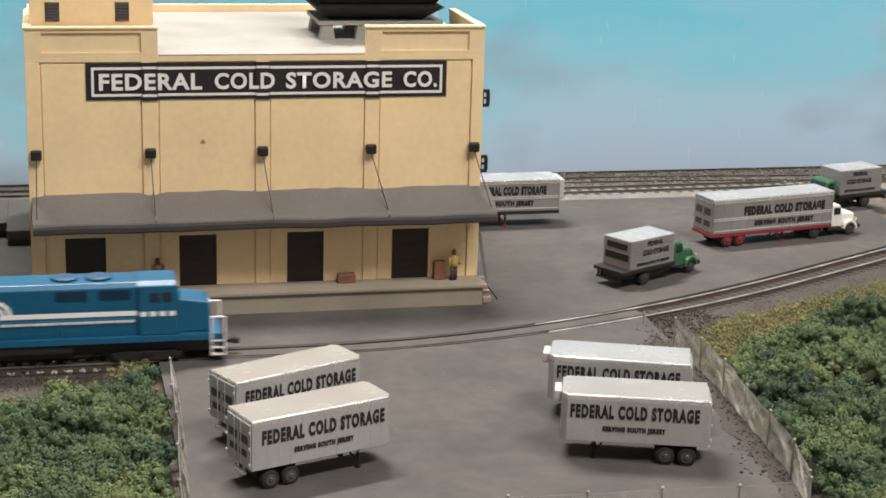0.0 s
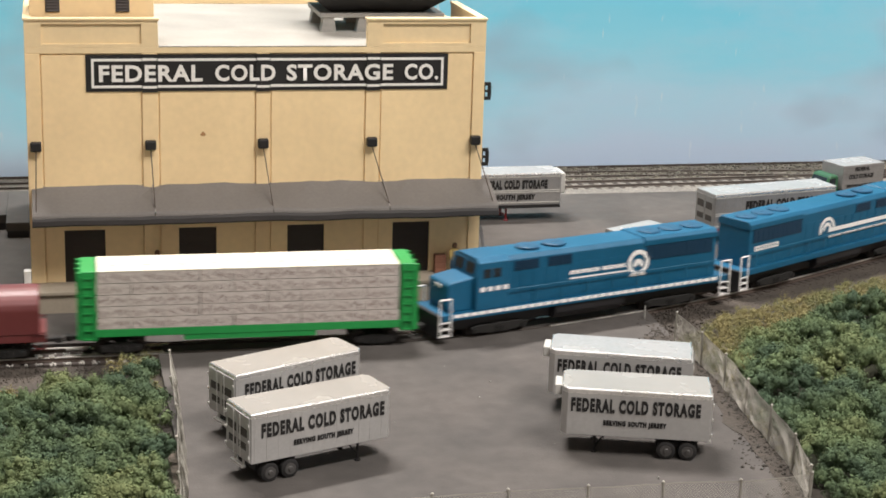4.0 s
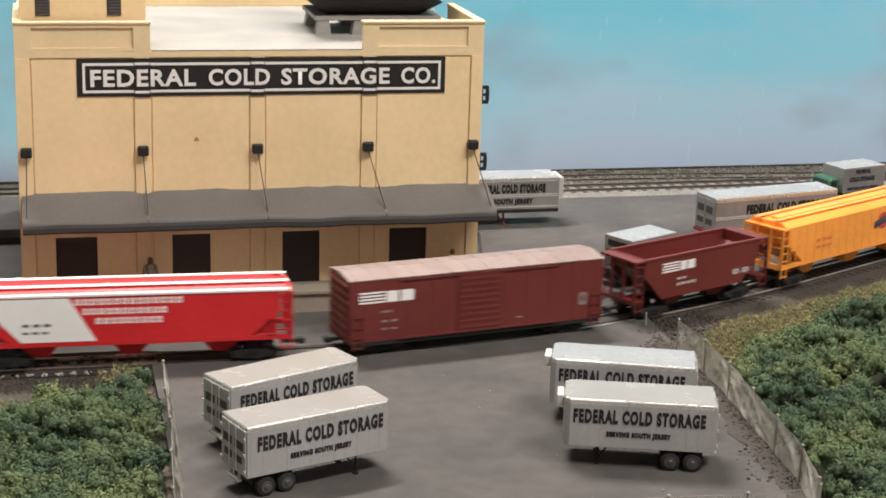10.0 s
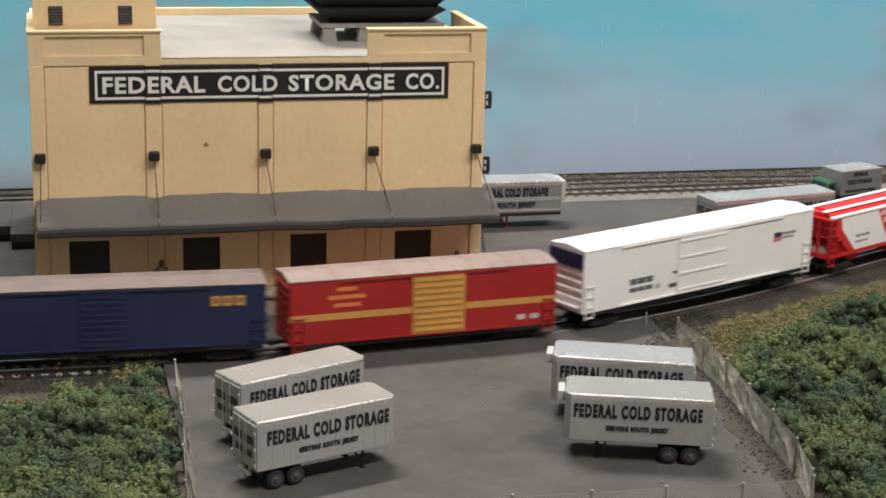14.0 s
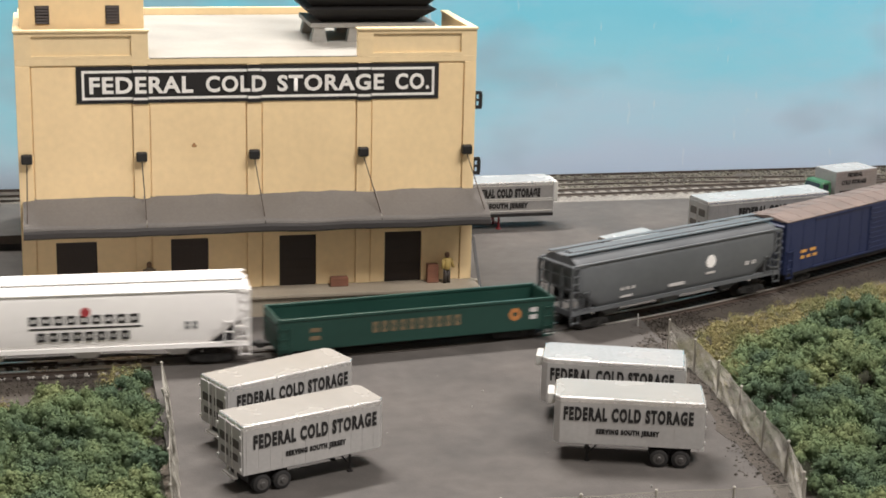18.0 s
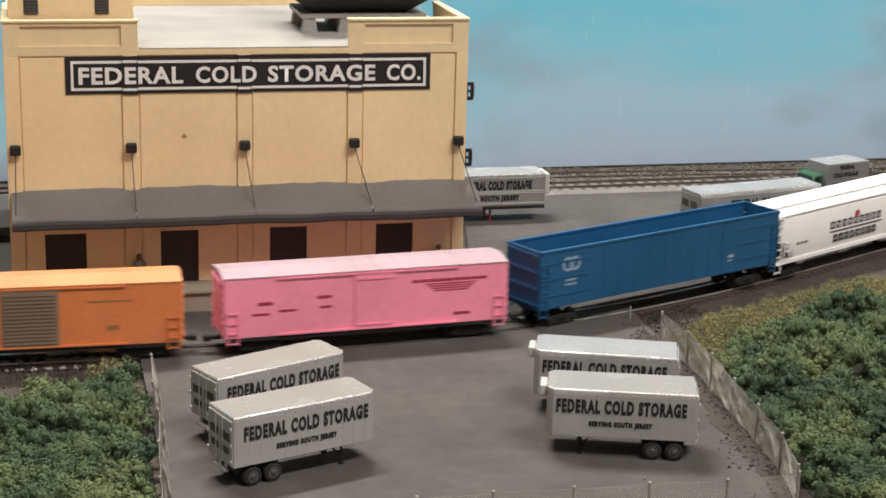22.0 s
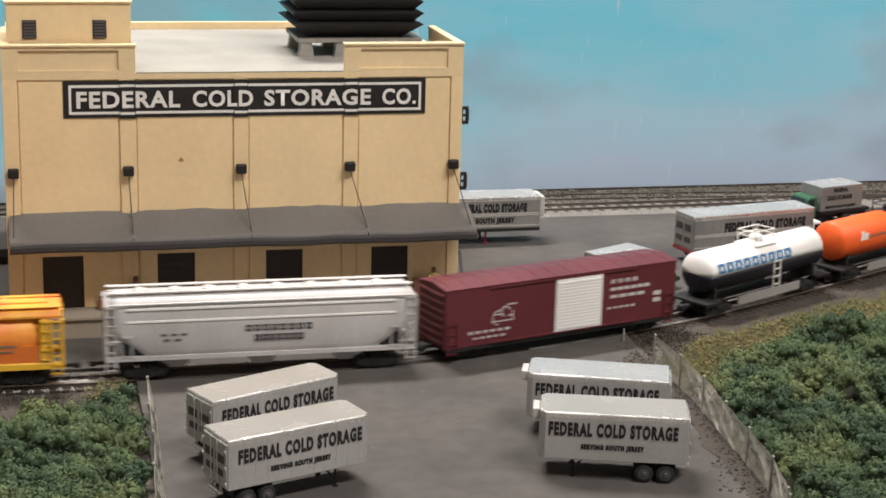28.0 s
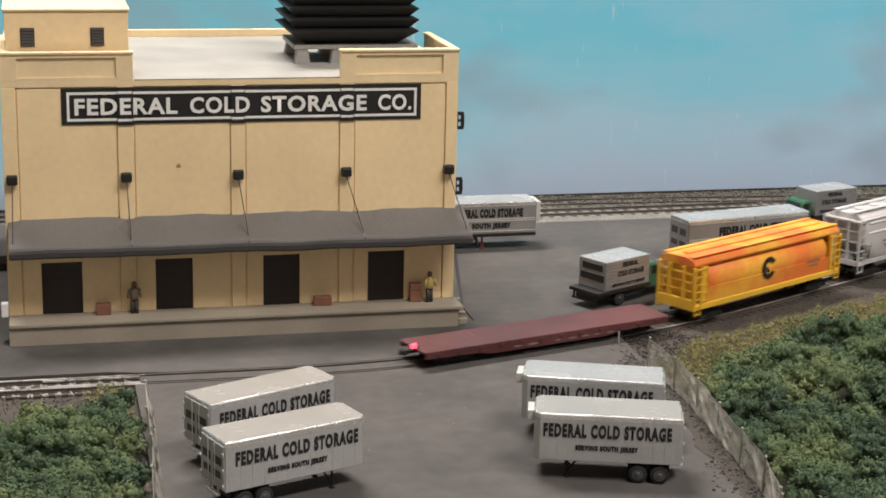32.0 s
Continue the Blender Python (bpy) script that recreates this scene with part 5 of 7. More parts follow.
    for s in (-1, 1):
        bm = B()
        box(bm, *sorted((s * L / 2, s * (L / 2 - 1.6))), -HW, HW, 2.2, 10.2, 0.2)
        part("pilot", bm, P_BLACKC, t)
        for w in (-1, 1):
            bm = B()
            for k in range(3):
                box(bm, *sorted((s * (L / 2 - 0.2), s * (L / 2 - 4.6))), *sorted((w * (HW - 1.8), w * (HW + 0.2))), 2.6 + k * 2.4, 3.0 + k * 2.4)
            part("step_tread", bm, P_WHITE, t)["kind"] = "stuff"
            bm = B()
            for x in (L / 2 - 0.4, L / 2 - 4.8):
                cyl(bm, (s * x, w * HW, 2.6), (s * x, w * HW, 16.0), 0.32, 6)
            cyl(bm, (s * (L / 2 - 0.4), w * HW, 15.9), (s * (L / 2 - 4.8), w * HW, 15.9), 0.3, 6)
            part("handrail", bm, P_WHITE, t, "white corner handrails")
    for s in (-1, 1):
        bm = B()
        for k in range(8):
            x = -L / 2 + 10 + k * 11
            cyl(bm, (x, s * (HW - 0.4), 10.2), (x, s * (HW - 0.4), 16.4), 0.16, 5)
        cyl(bm, (-L / 2 + 5, s * (HW - 0.4), 16.4), (c0, s * (HW - 0.4), 16.4), 0.16, 5)
        part("side_rail", bm, P_RAILB, t)["kind"] = "stuff"
    # black box added to keep light out from under the walkway
    bm = B()
    box(bm, -L / 2 + 3, L / 2 - 3, -5.6, 5.6, 3.4, 8.0)
    part("underframe", bm, P_BLACKC, t)
    bm = B()
    prism(bm, [(-6.5, 2.6), (6.5, 2.6), (8.6, 5.0), (8.6, 8.0), (-8.6, 8.0), (-8.6, 5.0)], -15, 15, "x", 0.3)
    part("fuel_tank", bm, P_BLACKC, t)
    for x in (c0 + 23.9,):
        bm = B()
        for y in (-1.2, 1.2):
            lathe(bm, [(0, 0.8), (0.3, 0.7)], (x - 0.4, y, 18.6), (1, 0, 0), 8)
        part("headlight", bm, WHITE, t)
    return t, L, c0


t, L, c0 = locomotive(-150.0, -20.0, "blue six-axle diesel locomotive with white emblem and stripes", False, False)
ring(t, -9.0, 18.4, 3.7, 5.0, P_WHITE, 7.74, -0.25, 3.5)
ring(t, -9.0, 18.4, 1.5, 2.8, P_WHITE, 7.74, -0.5, 3.4)
marks(t, [(-8.0, c0 - 0.5, 17.0, 18.6)] + dashes(20, -7.5, c0 - 1, 14.6, 15.5, 0.8), P_WHITE, "stripe", 7.74)
marks(t, dashes(7, -L / 2 + 10, -L / 2 + 25, 16.4, 18.4, 0.78), P_WHITE, "name_mark", 7.74)
t, L, c0 = locomotive(-283.0, -156.0, "blue six-axle diesel locomotive running backwards with white sill stripe", True, True)
ring(t, 21.0, 19.4, 3.2, 4.8, P_WHITE, 7.74)
ring(t, 21.0, 18.6, 0.5, 2.2, P_WHITE, 7.74, -0.4, 3.6)
marks(t, [(17.6, 24.6, 14.4, 15.2)] + dashes(8, -9.0, 4.0, 18.4, 19.8, 0.8) + dashes(7, 5.0, 15.4, 18.4, 19.8, 0.8) + [(-9.0, 16.4, 16.6, 17.2)], P_WHITE, "stripe", 7.74)

# -- centre-beam flat car with wrapped lumber --
t, L = car("centerbeam_car", -398.0, -287.0, "bright green centre-beam car loaded with wrapped lumber")
bm = B()
box(bm, -L / 2 + 1, L / 2 - 1, -HW, HW, 7.2, 9.8, 0.15)
box(bm, -22, 22, -HW + 0.2, HW - 0.2, 5.4, 7.2)
part("deck", bm, P_GREEN, t)
for s in (-1, 1):
    bm = B()
    x0, x1 = sorted((s * (L / 2 - 0.2), s * (L / 2 - 5.2)))
    box(bm, x0, x1, -HW, HW, 6.0, 29.6, 0.3)
    bk = part("bulkhead", bm, P_GREEN, t)
    bm = B()
    for y in (-8.4, -3.0, 3.0, 8.4):
        box(bm, *sorted((s * (L / 2 - 0.2), s * (L / 2 + 1.0))), y - 0.7, y + 0.7, 6.4, 29.2)
    for z in (12.0, 17.5, 23.5):
        box(bm, *sorted((s * (L / 2 - 0.2), s * (L / 2 + 0.9))), -HW + 0.2, HW - 0.2, z - 0.25, z + 0.25)
    part("bulkhead_rib", bm, P_GREEN, bk)["kind"] = "stuff"
    ladder(t, s * (L / 2 - 2.6), 6.0, 28.0, P_GREEN, 3.6, out=0.3)
n = 9
w = (L - 11.0) / n


def bundle(bm):
    box(bm, 0.06, w - 0.06, -4.5, 4.5, 0, 3.72, 0.1)


def bundle_print(seed):
    rng = random.Random(seed)
    rects = []
    for k in range(20):
        x, z = 0.4 + k * (w - 1.0) / 20 + rng.uniform(-0.15, 0.15), rng.uniform(0.3, 2.0)
        rects.append((x, x + rng.uniform(0.12, 0.34), z, min(3.5, z + rng.uniform(0.5, 1.9))))

    def shape(bm):
        for x0, x1, z0, z1 in rects:
            for s in (-1, 1):
                box(bm, x0, x1, *sorted((s * 4.5, s * 4.56)), z0, z1)
    return shape


for row in (-4.7, 4.7):
    for tier in range(5):
        for k in range(n):
            m = at(-L / 2 + 5.5 + k * w + 0.15 * random.uniform(-1, 1), row, 9.85 + tier * 3.92)
            b = shared("bundle", bundle, "lumber_pack", P_WRAP, t, m)
            v = random.randrange(5)
            shared(("bundle_print", v), bundle_print(v), "wrap_print", P_PRINT, b, Matrix())["kind"] = "stuff"
for row in (-4.7, 4.7):
    for k in range(n):
        def lid(bm):
            box(bm, 0.05, w - 0.05, -4.6, 4.6, 0, 0.3)
        shared("bundle_lid", lid, "bundle_cover", P_CREAMT, t, at(-L / 2 + 5.5 + k * w, row, 29.35))

for k in range(9):
    def socket(bm):
        cyl(bm, (0, 0, 0), (0, 0, 0.2), 1.2, 10)
    shared("socket", socket, "strap_socket", P_WRAP, t, at(-L / 2 + 11 + k * (L - 22) / 8, -2.0, 29.6))

# -- coil car --
t, L = car("coil_car", -511.0, -409.0, "maroon steel coil car with two rounded hoods")
bm = B()
box(bm, -L / 2, L / 2, -HW + 0.3, HW - 0.3, 6.6, 9.2, 0.2)
box(bm, -L / 2 + 16, L / 2 - 16, -HW + 0.8, HW - 0.8, 4.6, 6.6)
part("frame", bm, P_COIL, t)
for s in (-1, 1):
    bm = B()
    arc = [(-HW, 9.2), (HW, 9.2), (HW, 17.0)] + [(HW * math.cos(a), 17.0 + 6.6 * math.sin(a)) for a in np.linspace(0.12, math.pi - 0.12, 13)] + [(-HW, 17.0)]
    prism(bm, arc, *sorted((s * 1.0, s * (L / 2 - 2.0))), "x", 0.3)
    hood = part("hood", bm, P_COIL, t)
    for f in (0.28, 0.62):
        bm = B()
        x = s * L / 2 * f
        box(bm, x - 1.0, x + 1.0, -1.0, 1.0, 23.2, 24.2, 0.2)
        cyl(bm, (x + 0.8, -5.5, 21.2), (x - 0.8, -4.6, 25.6), 0.5, 6)
        cyl(bm, (x + 0.8, 5.5, 21.2), (x - 0.8, 4.6, 25.6), 0.5, 6)
        box(bm, x - 0.6, x + 1.4, -6.2, -4.8, 20.6, 21.6, 0.2)
        part("lifting_bracket", bm, P_COIL, hood)
bm = B()
lathe(bm, [(0, 2.4), (2.2, 2.4), (2.6, 1.8)], (-27, 0, 23.2), (0, 0, 1), 12)
box(bm, -22, -16.5, -1.6, 1.6, 23.2, 25.2, 0.3)
part("hood_vent", bm, P_COIL, t)
bm = B()
box(bm, -0.9, 0.9, -HW, HW, 9.2, 22.8)
part("hood_gap", bm, P_MAROON, t)
marks(t, dashes(7, -38.5, -27, 12.4, 13.9, 0.86) + dashes(7, 10.5, 22, 12.4, 13.9, 0.86), P_WHITE)
for x in (-25.6, 23.4):
    ring(t, x, 14.2, 1.1, 2.3, P_WHITE, HW, -0.4, 3.5)
    marks(t, [(x - 2.0, x + 0.4, 12.4, 13.6)], P_WHITE)
for s in (-1, 1):
    bm = B()
    box(bm, -26, 26, *sorted((s * 7.8, s * 8.6)), 3.4, 5.0, 0.1)
    part("step_beam", bm, GREYP, t, "light grey side step")
marks(t, [(-38, -18, 9.5, 10.3), (-6, -2, 9.8, 10.4), (25, 27, 9.6, 10.4)], P_LGREY, "data_mark")
for s in (-1, 1):
    ladder(t, s * (L / 2 - 2.0), 4.0, 10.5, P_COIL, 3.0, out=0.2)

# -- covered hoppers --
t, L = covered_hopper(-623.0, -517.0, "bright yellow covered hopper with ribbed sides and ladders", P_YELLOW, 9.6, 25.2, 27.0, round_=False, ribs=19)
ring(t, 13.5, 19.4, 0.0, 3.4, paint("emblem_red", (0.5, 0.06, 0.05)), HW + 0.24)
for s in (-1, 1):
    k = 1 if s < 0 else -1
    bm = B()
    prism(bm, [(7.6 * k, 16.6), (19.4 * k, 19.6), (19.4 * k, 22.4), (7.6 * k, 19.4)], *sorted((s * (HW + 0.3), s * (HW + 0.46))), "y")
    bar_ = part("emblem", bm, P_NAVY, t, "blue slanted emblem bar")
    bm = B()
    for q in range(8):
        x = 8.6 + q * 1.25
        prism(bm, [(x * k, 17.6 + (x - 7.6) * 0.254), ((x + 0.8) * k, 17.6 + (x - 6.8) * 0.254), ((x + 0.8) * k, 18.9 + (x - 6.8) * 0.254), (x * k, 18.9 + (x - 7.6) * 0.254)], *sorted((s * (HW + 0.46), s * (HW + 0.52))), "y")
    part("emblem_mark", bm, P_GREY, bar_)["kind"] = "stuff"
marks(t, dashes(3, -31, -20, 17.4, 18.4, 0.6) + dashes(3, -31, -20, 14.6, 15.6, 0.6), P_ORANGE, "data_mark", HW + 0.3)
marks(t, [(40, 42, 14.4, 16.0)], P_BLACKC, "data_panel", HW + 0.3)

t, L = covered_hopper(-928.0, -824.0, "red covered hopper with a white slanted panel and white trim", P_RED, 8.8, 24.6, 26.2, roof=P_RED, round_=False, roofwalk=P_WHITE, cage=paint("cage_red", (0.58, 0.02, 0.025)))
for s in (-1, 1):
    bm = B()
    k = 1 if s < 0 else -1
    prism(bm, [(-45.0 * k, 24.2), (-44.0 * k, 19.5), (-34.5 * k, 9.8), (-11 * k, 9.8), (-19.5 * k, 24.2)], *sorted((s * HW, s * (HW + 0.14))), "y")
    part("white_panel", bm, P_WHITE, t, "white slanted panel")
marks(t, dashes(14, -17.5, 17, 21.8, 23.8, 0.7) + dashes(11, -15, 12, 18.6, 20.6, 0.7) + dashes(9, -11, 10.5, 15.4, 17.4, 0.7), P_WHITE, "lettering_mark")
marks(t, dashes(3, -34, -24, 15.0, 16.0) + dashes(3, -34, -25, 12.6, 13.4), P_GREY, "data_mark", HW + 0.14)
for s in (-1, 1):
    bm = B()
    box(bm, -L / 2 + 1, L / 2 - 1, *sorted((s * (HW - 1.6), s * (HW + 0.35))), 24.6, 25.5, 0.15)
    part("roof_rail", bm, P_WHITE, t, "white roof edge")

t, L = covered_hopper(-1401.0, -1294.0, "grey covered hopper with rounded sides and a small white emblem", P_GREY, 8.0, 25.2, 27.8)
ring(t, 15.5, 17.8, 0.0, 2.5, P_WHITE, HW)
marks(t, [(13, 18, 13.0, 13.8)] + dashes(3, -30, -22, 13.4, 14.4) + [(-30, -24, 10.6, 11.4), (-6, 2, 11.0, 12.2)] + dashes(2, 34, 41, 13.6, 15.0), P_LGREY, "data_mark", HW)
t, L = covered_hopper(-1619.0, -1512.0, "white covered hopper with dark lettering bars and rounded sides", P_WHITE, 7.6, 26.4, 29.0, walk_z=0.1)
marks(t, dashes(9, -18, 18, 16.5, 19.6, 0.74) + [(-18, 18, 15.0, 15.6)] + dashes(8, -15.5, 15, 11.0, 14.0, 0.74), P_BLACKC, "lettering_mark", HW)
ring(t, 0, 20.6, 0.0, 1.6, paint("emblem_dull_red", (0.42, 0.05, 0.06)), HW)
marks(t, dashes(2, 32, 37, 13.6, 16.2, 0.6) + dashes(3, -40, -32, 13.6, 14.6), P_GREY, "data_mark", HW)
t, L = covered_hopper(-2370.0, -2266.0, "dusty light grey covered hopper with dark lettering bars", P_LGREY, 8.0, 26.4, 28.8, hatch="round")
marks(t, dashes(8, -6, 17, 16.2, 18.4, 0.75) + dashes(7, -3, 14, 12.8, 15.0, 0.75), P_BLACKC, "lettering_mark", HW)
marks(t, dashes(3, -34, -24, 15.6, 16.4) + dashes(2, -33, -26, 13.8, 14.6), P_GREY, "data_mark", HW)
for s in (-1, 1):
    bm = B()
    for z in (20.4, 24.6):
        box(bm, -L / 2 + 7, L / 2 - 7, *sorted((s * (HW - 0.4), s * (HW + 0.25))), z, z + 0.7, 0.1)
    part("side_stiffener", bm, P_WHITE, t)["kind"] = "stuff"
# -- cylindrical hopper: a barrel slung in a yellow frame --
t, L = car("covered_hopper", -2477.0, -2383.0, "weathered yellow cylindrical hopper stained orange")
P_CAGE = paint("cage_yellow", (0.80, 0.46, 0.04))
bm = B()
secs = []
for x, k in ((-40.5, 0.05), (-40.0, 0.6), (-38.6, 0.88), (-36.8, 1.0), (36.8, 1.0), (38.6, 0.88), (40.0, 0.6), (40.5, 0.05)):
    secs.append([(x, 9.6 * k * math.cos(2 * math.pi * i / 28), 16.4 + 8.6 * k * math.sin(2 * math.pi * i / 28)) for i in range(28)])
loft(bm, secs)
barrel = part("barrel", bm, P_CHES, t, "orange-stained yellow barrel")
for p in barrel.data.polygons:
    p.use_smooth = len(p.vertices) == 4
bm = B()
for x in (-12.0, 12.0):
    lathe(bm, [(-0.3, 9.63), (0.3, 9.63)], (x, 0, 16.4), (1, 0, 0), 28)
bmesh.ops.scale(bm, vec=(1, 1, 0.9), space=Matrix.Translation((0, 0, -16.4)), verts=bm.verts)
part("weld_band", bm, P_CHES, barrel)["kind"] = "stuff"
bm = B()
prism(bm, [(-8.6, 23.4), (8.6, 23.4), (8.7, 24.2), (7.6, 25.8), (5.0, 26.6), (-5.0, 26.6), (-7.6, 25.8), (-8.7, 24.2)], -L / 2 + 0.6, L / 2 - 0.6, "x", 0.15)
part("roof", bm, P_CHES, t, "orange-stained roof")
bm = B()
box(bm, -L / 2 + 5, L / 2 - 5, -1.6, 1.6, 26.5, 27.2, 0.25)
part("hatch", bm, P_CHES, t)
for s in (-1, 1):
    bm = B()
    box(bm, -L / 2 + 1, L / 2 - 1, *sorted((s * 5.4, s * 7.6)), 26.7, 27.0)
    part("running_board", bm, P_CHES, t)
    bm = B()
    prism(bm, [(s * 8.2, 6.4), (s * 9.4, 6.4), (s * 9.4, 8.2), (s * 9.0, 8.9), (s * 8.2, 8.6)], -L / 2 + 0.5, L / 2 - 0.5)
    part("side_sill", bm, P_CAGE, t)
    bm = B()
    x0, x1 = sorted((s * L / 2, s * (L / 2 - 1.2)))
    box(bm, x0, x1, -9.3, 9.3, 6.2, 10.4, 0.15)
    for y in (-8.7, -3.4, 3.4, 8.7):
        box(bm, x0, x1, y - 0.55, y + 0.55, 10.4, 23.0)
    for z in (13.6, 17.0, 20.4):
        box(bm, x0 + 0.3, x1 - 0.3, -9.2, 9.2, z - 0.2, z + 0.2)
    part("end_frame", bm, P_CAGE, t)
    bm = B()
    box(bm, *sorted((s * (L / 2 - 4.4), s * (L / 2 - 5.0))), -8.6, 8.6, 9.0, 23.4)
    part("end_plate", bm, P_CAGE, t)
    for w in (-1, 1):
        bm = B()
        x = s * (L / 2 - 6.4)
        box(bm, x - 1.0, x + 1.0, *sorted((w * 8.1, w * 9.25)), 9.6, 23.2, 0.1)
        part("side_post", bm, P_CAGE, t)
    for k in (0, 1):
        ladder(t, s * (L / 2 - 2.2 - k * 3.6), 4.2 if k == 0 else 9.0, 23.0, P_CAGE, 3.0, out=0.2)
for x in (-22, 0, 22):
    def chute(bm):
        loft(bm, [[(-7, -5, 9.0), (7, -5, 9.0), (7, 5, 9.0), (-7, 5, 9.0)], [(-3, -3.4, 3.4), (3, -3.4, 3.4), (3, 3.4, 3.4), (-3, 3.4, 3.4)]])
    shared("chute", chute, "outlet_bay", P_CAGE, t, at(x, 0))
for s in (-1, 1):
    bm = B()
    prism(bm, [(s * 8.3, 8.5), (s * 9.1, 8.5), (s * 9.62, 14.6), (s * 9.3, 14.6)], -39.0, 39.0)
    part("side_sheet", bm, P_CHES, t, "orange-stained lower side sheet")
ring(t, -1.5, 16.4, 2.5, 4.5, P_BLACKC, 9.62, 0.55, 5.75)
ring(t, -1.8, 16.2, 0.2, 1.7, P_BLACKC, 9.64, 2.4, 5.4)
marks(t, [(24, 32, 14.2, 15.0), (25, 31, 12.6, 13.2)], P_GREYD, "data_mark", 9.62)

# -- open hopper and gondolas --


def open_car(name, a0, a1, label, side, z0, z1, floor_z, slope=0.0, ribs=0, rib_d=0.5):
    t, L = car(name, a0, a1, label)
    for s in (-1, 1):
        bm = B()
        if slope:
            zs = z0 + (z1 - z0) * 0.35
            prism(bm, [(-L / 2 + 5, z1), (-L / 2 + 5, zs + 4), (-L / 2 + 14, z0), (L / 2 - 14, z0), (L / 2 - 5, zs + 4), (L / 2 - 5, z1)], *sorted((s * (HW - 0.6), s * HW)), "y")
        else:
            box(bm, -L / 2, L / 2, *sorted((s * (HW - 0.6), s * HW)), z0, z1)
        w = part("side_wall", bm, side, t)
        bm = B()
        e = 5 if slope else 0
        box(bm, -L / 2 + e, L / 2 - e, *sorted((s * (HW - 0.9), s * (HW + 0.35))), z1 - 0.7, z1 + 0.2, 0.12)
        part("top_rail", bm, side, w)
        if ribs:
            bm = B()
            for k in range(ribs):
                x = -L / 2 + e + 2 + k * (L - 2 * e - 4) / (ribs - 1)
                zb = z0 if not slope else z0 + max(0, (abs(x) - (L / 2 - 14)) / 9) * 5
                box(bm, x - 0.4, x + 0.4, *sorted((s * HW, s * (HW + rib_d))), zb, z1 - 0.6)
            part("side_ribs", bm, side, w)["kind"] = "stuff"
        bm = B()
        if slope:
            prism(bm, [(s * (L / 2 - 5), z1), (s * (L / 2 - 5.8), z1), (s * (L / 2 - 5.8), z1 - 4), (s * (L / 2 - slope), floor_z), (s * (L / 2 - slope), floor_z - 0.7), (s * (L / 2 - 5), z1 - 4.4)], -HW + 0.6, HW - 0.6, "y")
        else:
            box(bm, *sorted((s * L / 2, s * (L / 2 - 0.7))), -HW + 0.6, HW - 0.6, z0, z1 + 0.1)
            for k in range(4):
                z = z0 + 1.5 + k * (z1 - z0 - 3) / 3
                box(bm, *sorted((s * L / 2, s * (L / 2 + 0.5))), -HW + 0.6, HW - 0.6, z - 0.4, z + 0.4)
        part("end_wall", bm, side, t)
        bm = B()
        box(bm, *sorted((s * L / 2, s * (L / 2 - 5))), -HW, HW, z0 - 0.4, z0 + 1.0)
        if slope:
            for y in (-HW + 0.5, -3, 3, HW - 0.5):
                box(bm, *sorted((s * (L / 2 - 0.2), s * (L / 2 - 1.0))), y - 0.4, y + 0.4, z0 + 1.0, z1 - 0.4)
            box(bm, *sorted((s * (L / 2 - 0.2), s * (L / 2 - 5.2))), -HW, HW, z1 - 0.8, z1 - 0.2)
        part("end_frame", bm, side, t)
        ladder(t, s * (L / 2 - 2.2), z0 - 3.2, z0 + (z1 - z0) * (0.9 if slope else 0.75), side, 3.2, out=0.2)
    bm = B()
    f = slope - 1 if slope else 0.7
    box(bm, -L / 2 + f, L / 2 - f, -HW + 0.6, HW - 0.6, floor_z - 0.8, floor_z)
    part("floor_pan", bm, side, t)
    bm = B()
    box(bm, -L / 2 + 1, L / 2 - 1, -3, 3, min(z0, floor_z) - 1.6, min(z0, floor_z) - 0.6)
    part("centre_sill", bm, P_STEEL, t)
    return t, L


t, L = open_car("open_hopper", -701.5, -632.0, "small dark red open hopper car", P_TUSCAN, 7.6, 23.4, 9.0, 17.0)
marks(t, [(-21, -12.5, z, z + 0.55) for z in (17.3, 18.3, 19.3, 20.3)] + [(-12, -8.8, 17.3, 20.6), (-8.2, -4.6, 17.3, 20.6)], P_WHITE, "emblem_mark")
marks(t, dashes(2, -13, -8, 13.8, 14.6) + dashes(4, -13, -3, 11.6, 12.6) + dashes(2, 16, 26, 11.4, 13.2), P_LGREY, "data_mark")
for x in (-11, 11):
    bm = B()
    loft(bm, [[(x - 8, -7, 8.2), (x + 8, -7, 8.2), (x + 8, 7, 8.2), (x - 8, 7, 8.2)], [(x - 2.5, -5, 3.4), (x + 2.5, -5, 3.4), (x + 2.5, 5, 3.4), (x - 2.5, 5, 3.4)]])
    part("outlet_bay", bm, P_TUSCAN, t)
t, L = open_car("gondola", -1505.0, -1405.0, "dark green low-sided gondola with faint lettering bars", P_DGREEN, 4.2, 15.2, 6.8, ribs=0)
marks(t, dashes(10, -17, 16, 8.2, 12.0, 0.6) + [(-39, -35.4, 10.2, 11.6), (-39, -35.4, 7.4, 8.8)], mat("faded_gold", (0.16, 0.115, 0.065), 0.6), "lettering_mark")
ring(t, 35.2, 10.2, 0.9, 2.3, mat("faded_orange", (0.42, 0.17, 0.05), 0.6), HW)
marks(t, [(40.8, 43.6, 10.6, 12.2), (40.8, 43.6, 8.0, 9.6)], P_LGREY, "data_panel")
t, L = open_car("gondola", -1739.0, -1619.0, "blue high-sided gondola with an oval white emblem", P_BLUE2, 8.0, 29.0, 12.0, ribs=0)
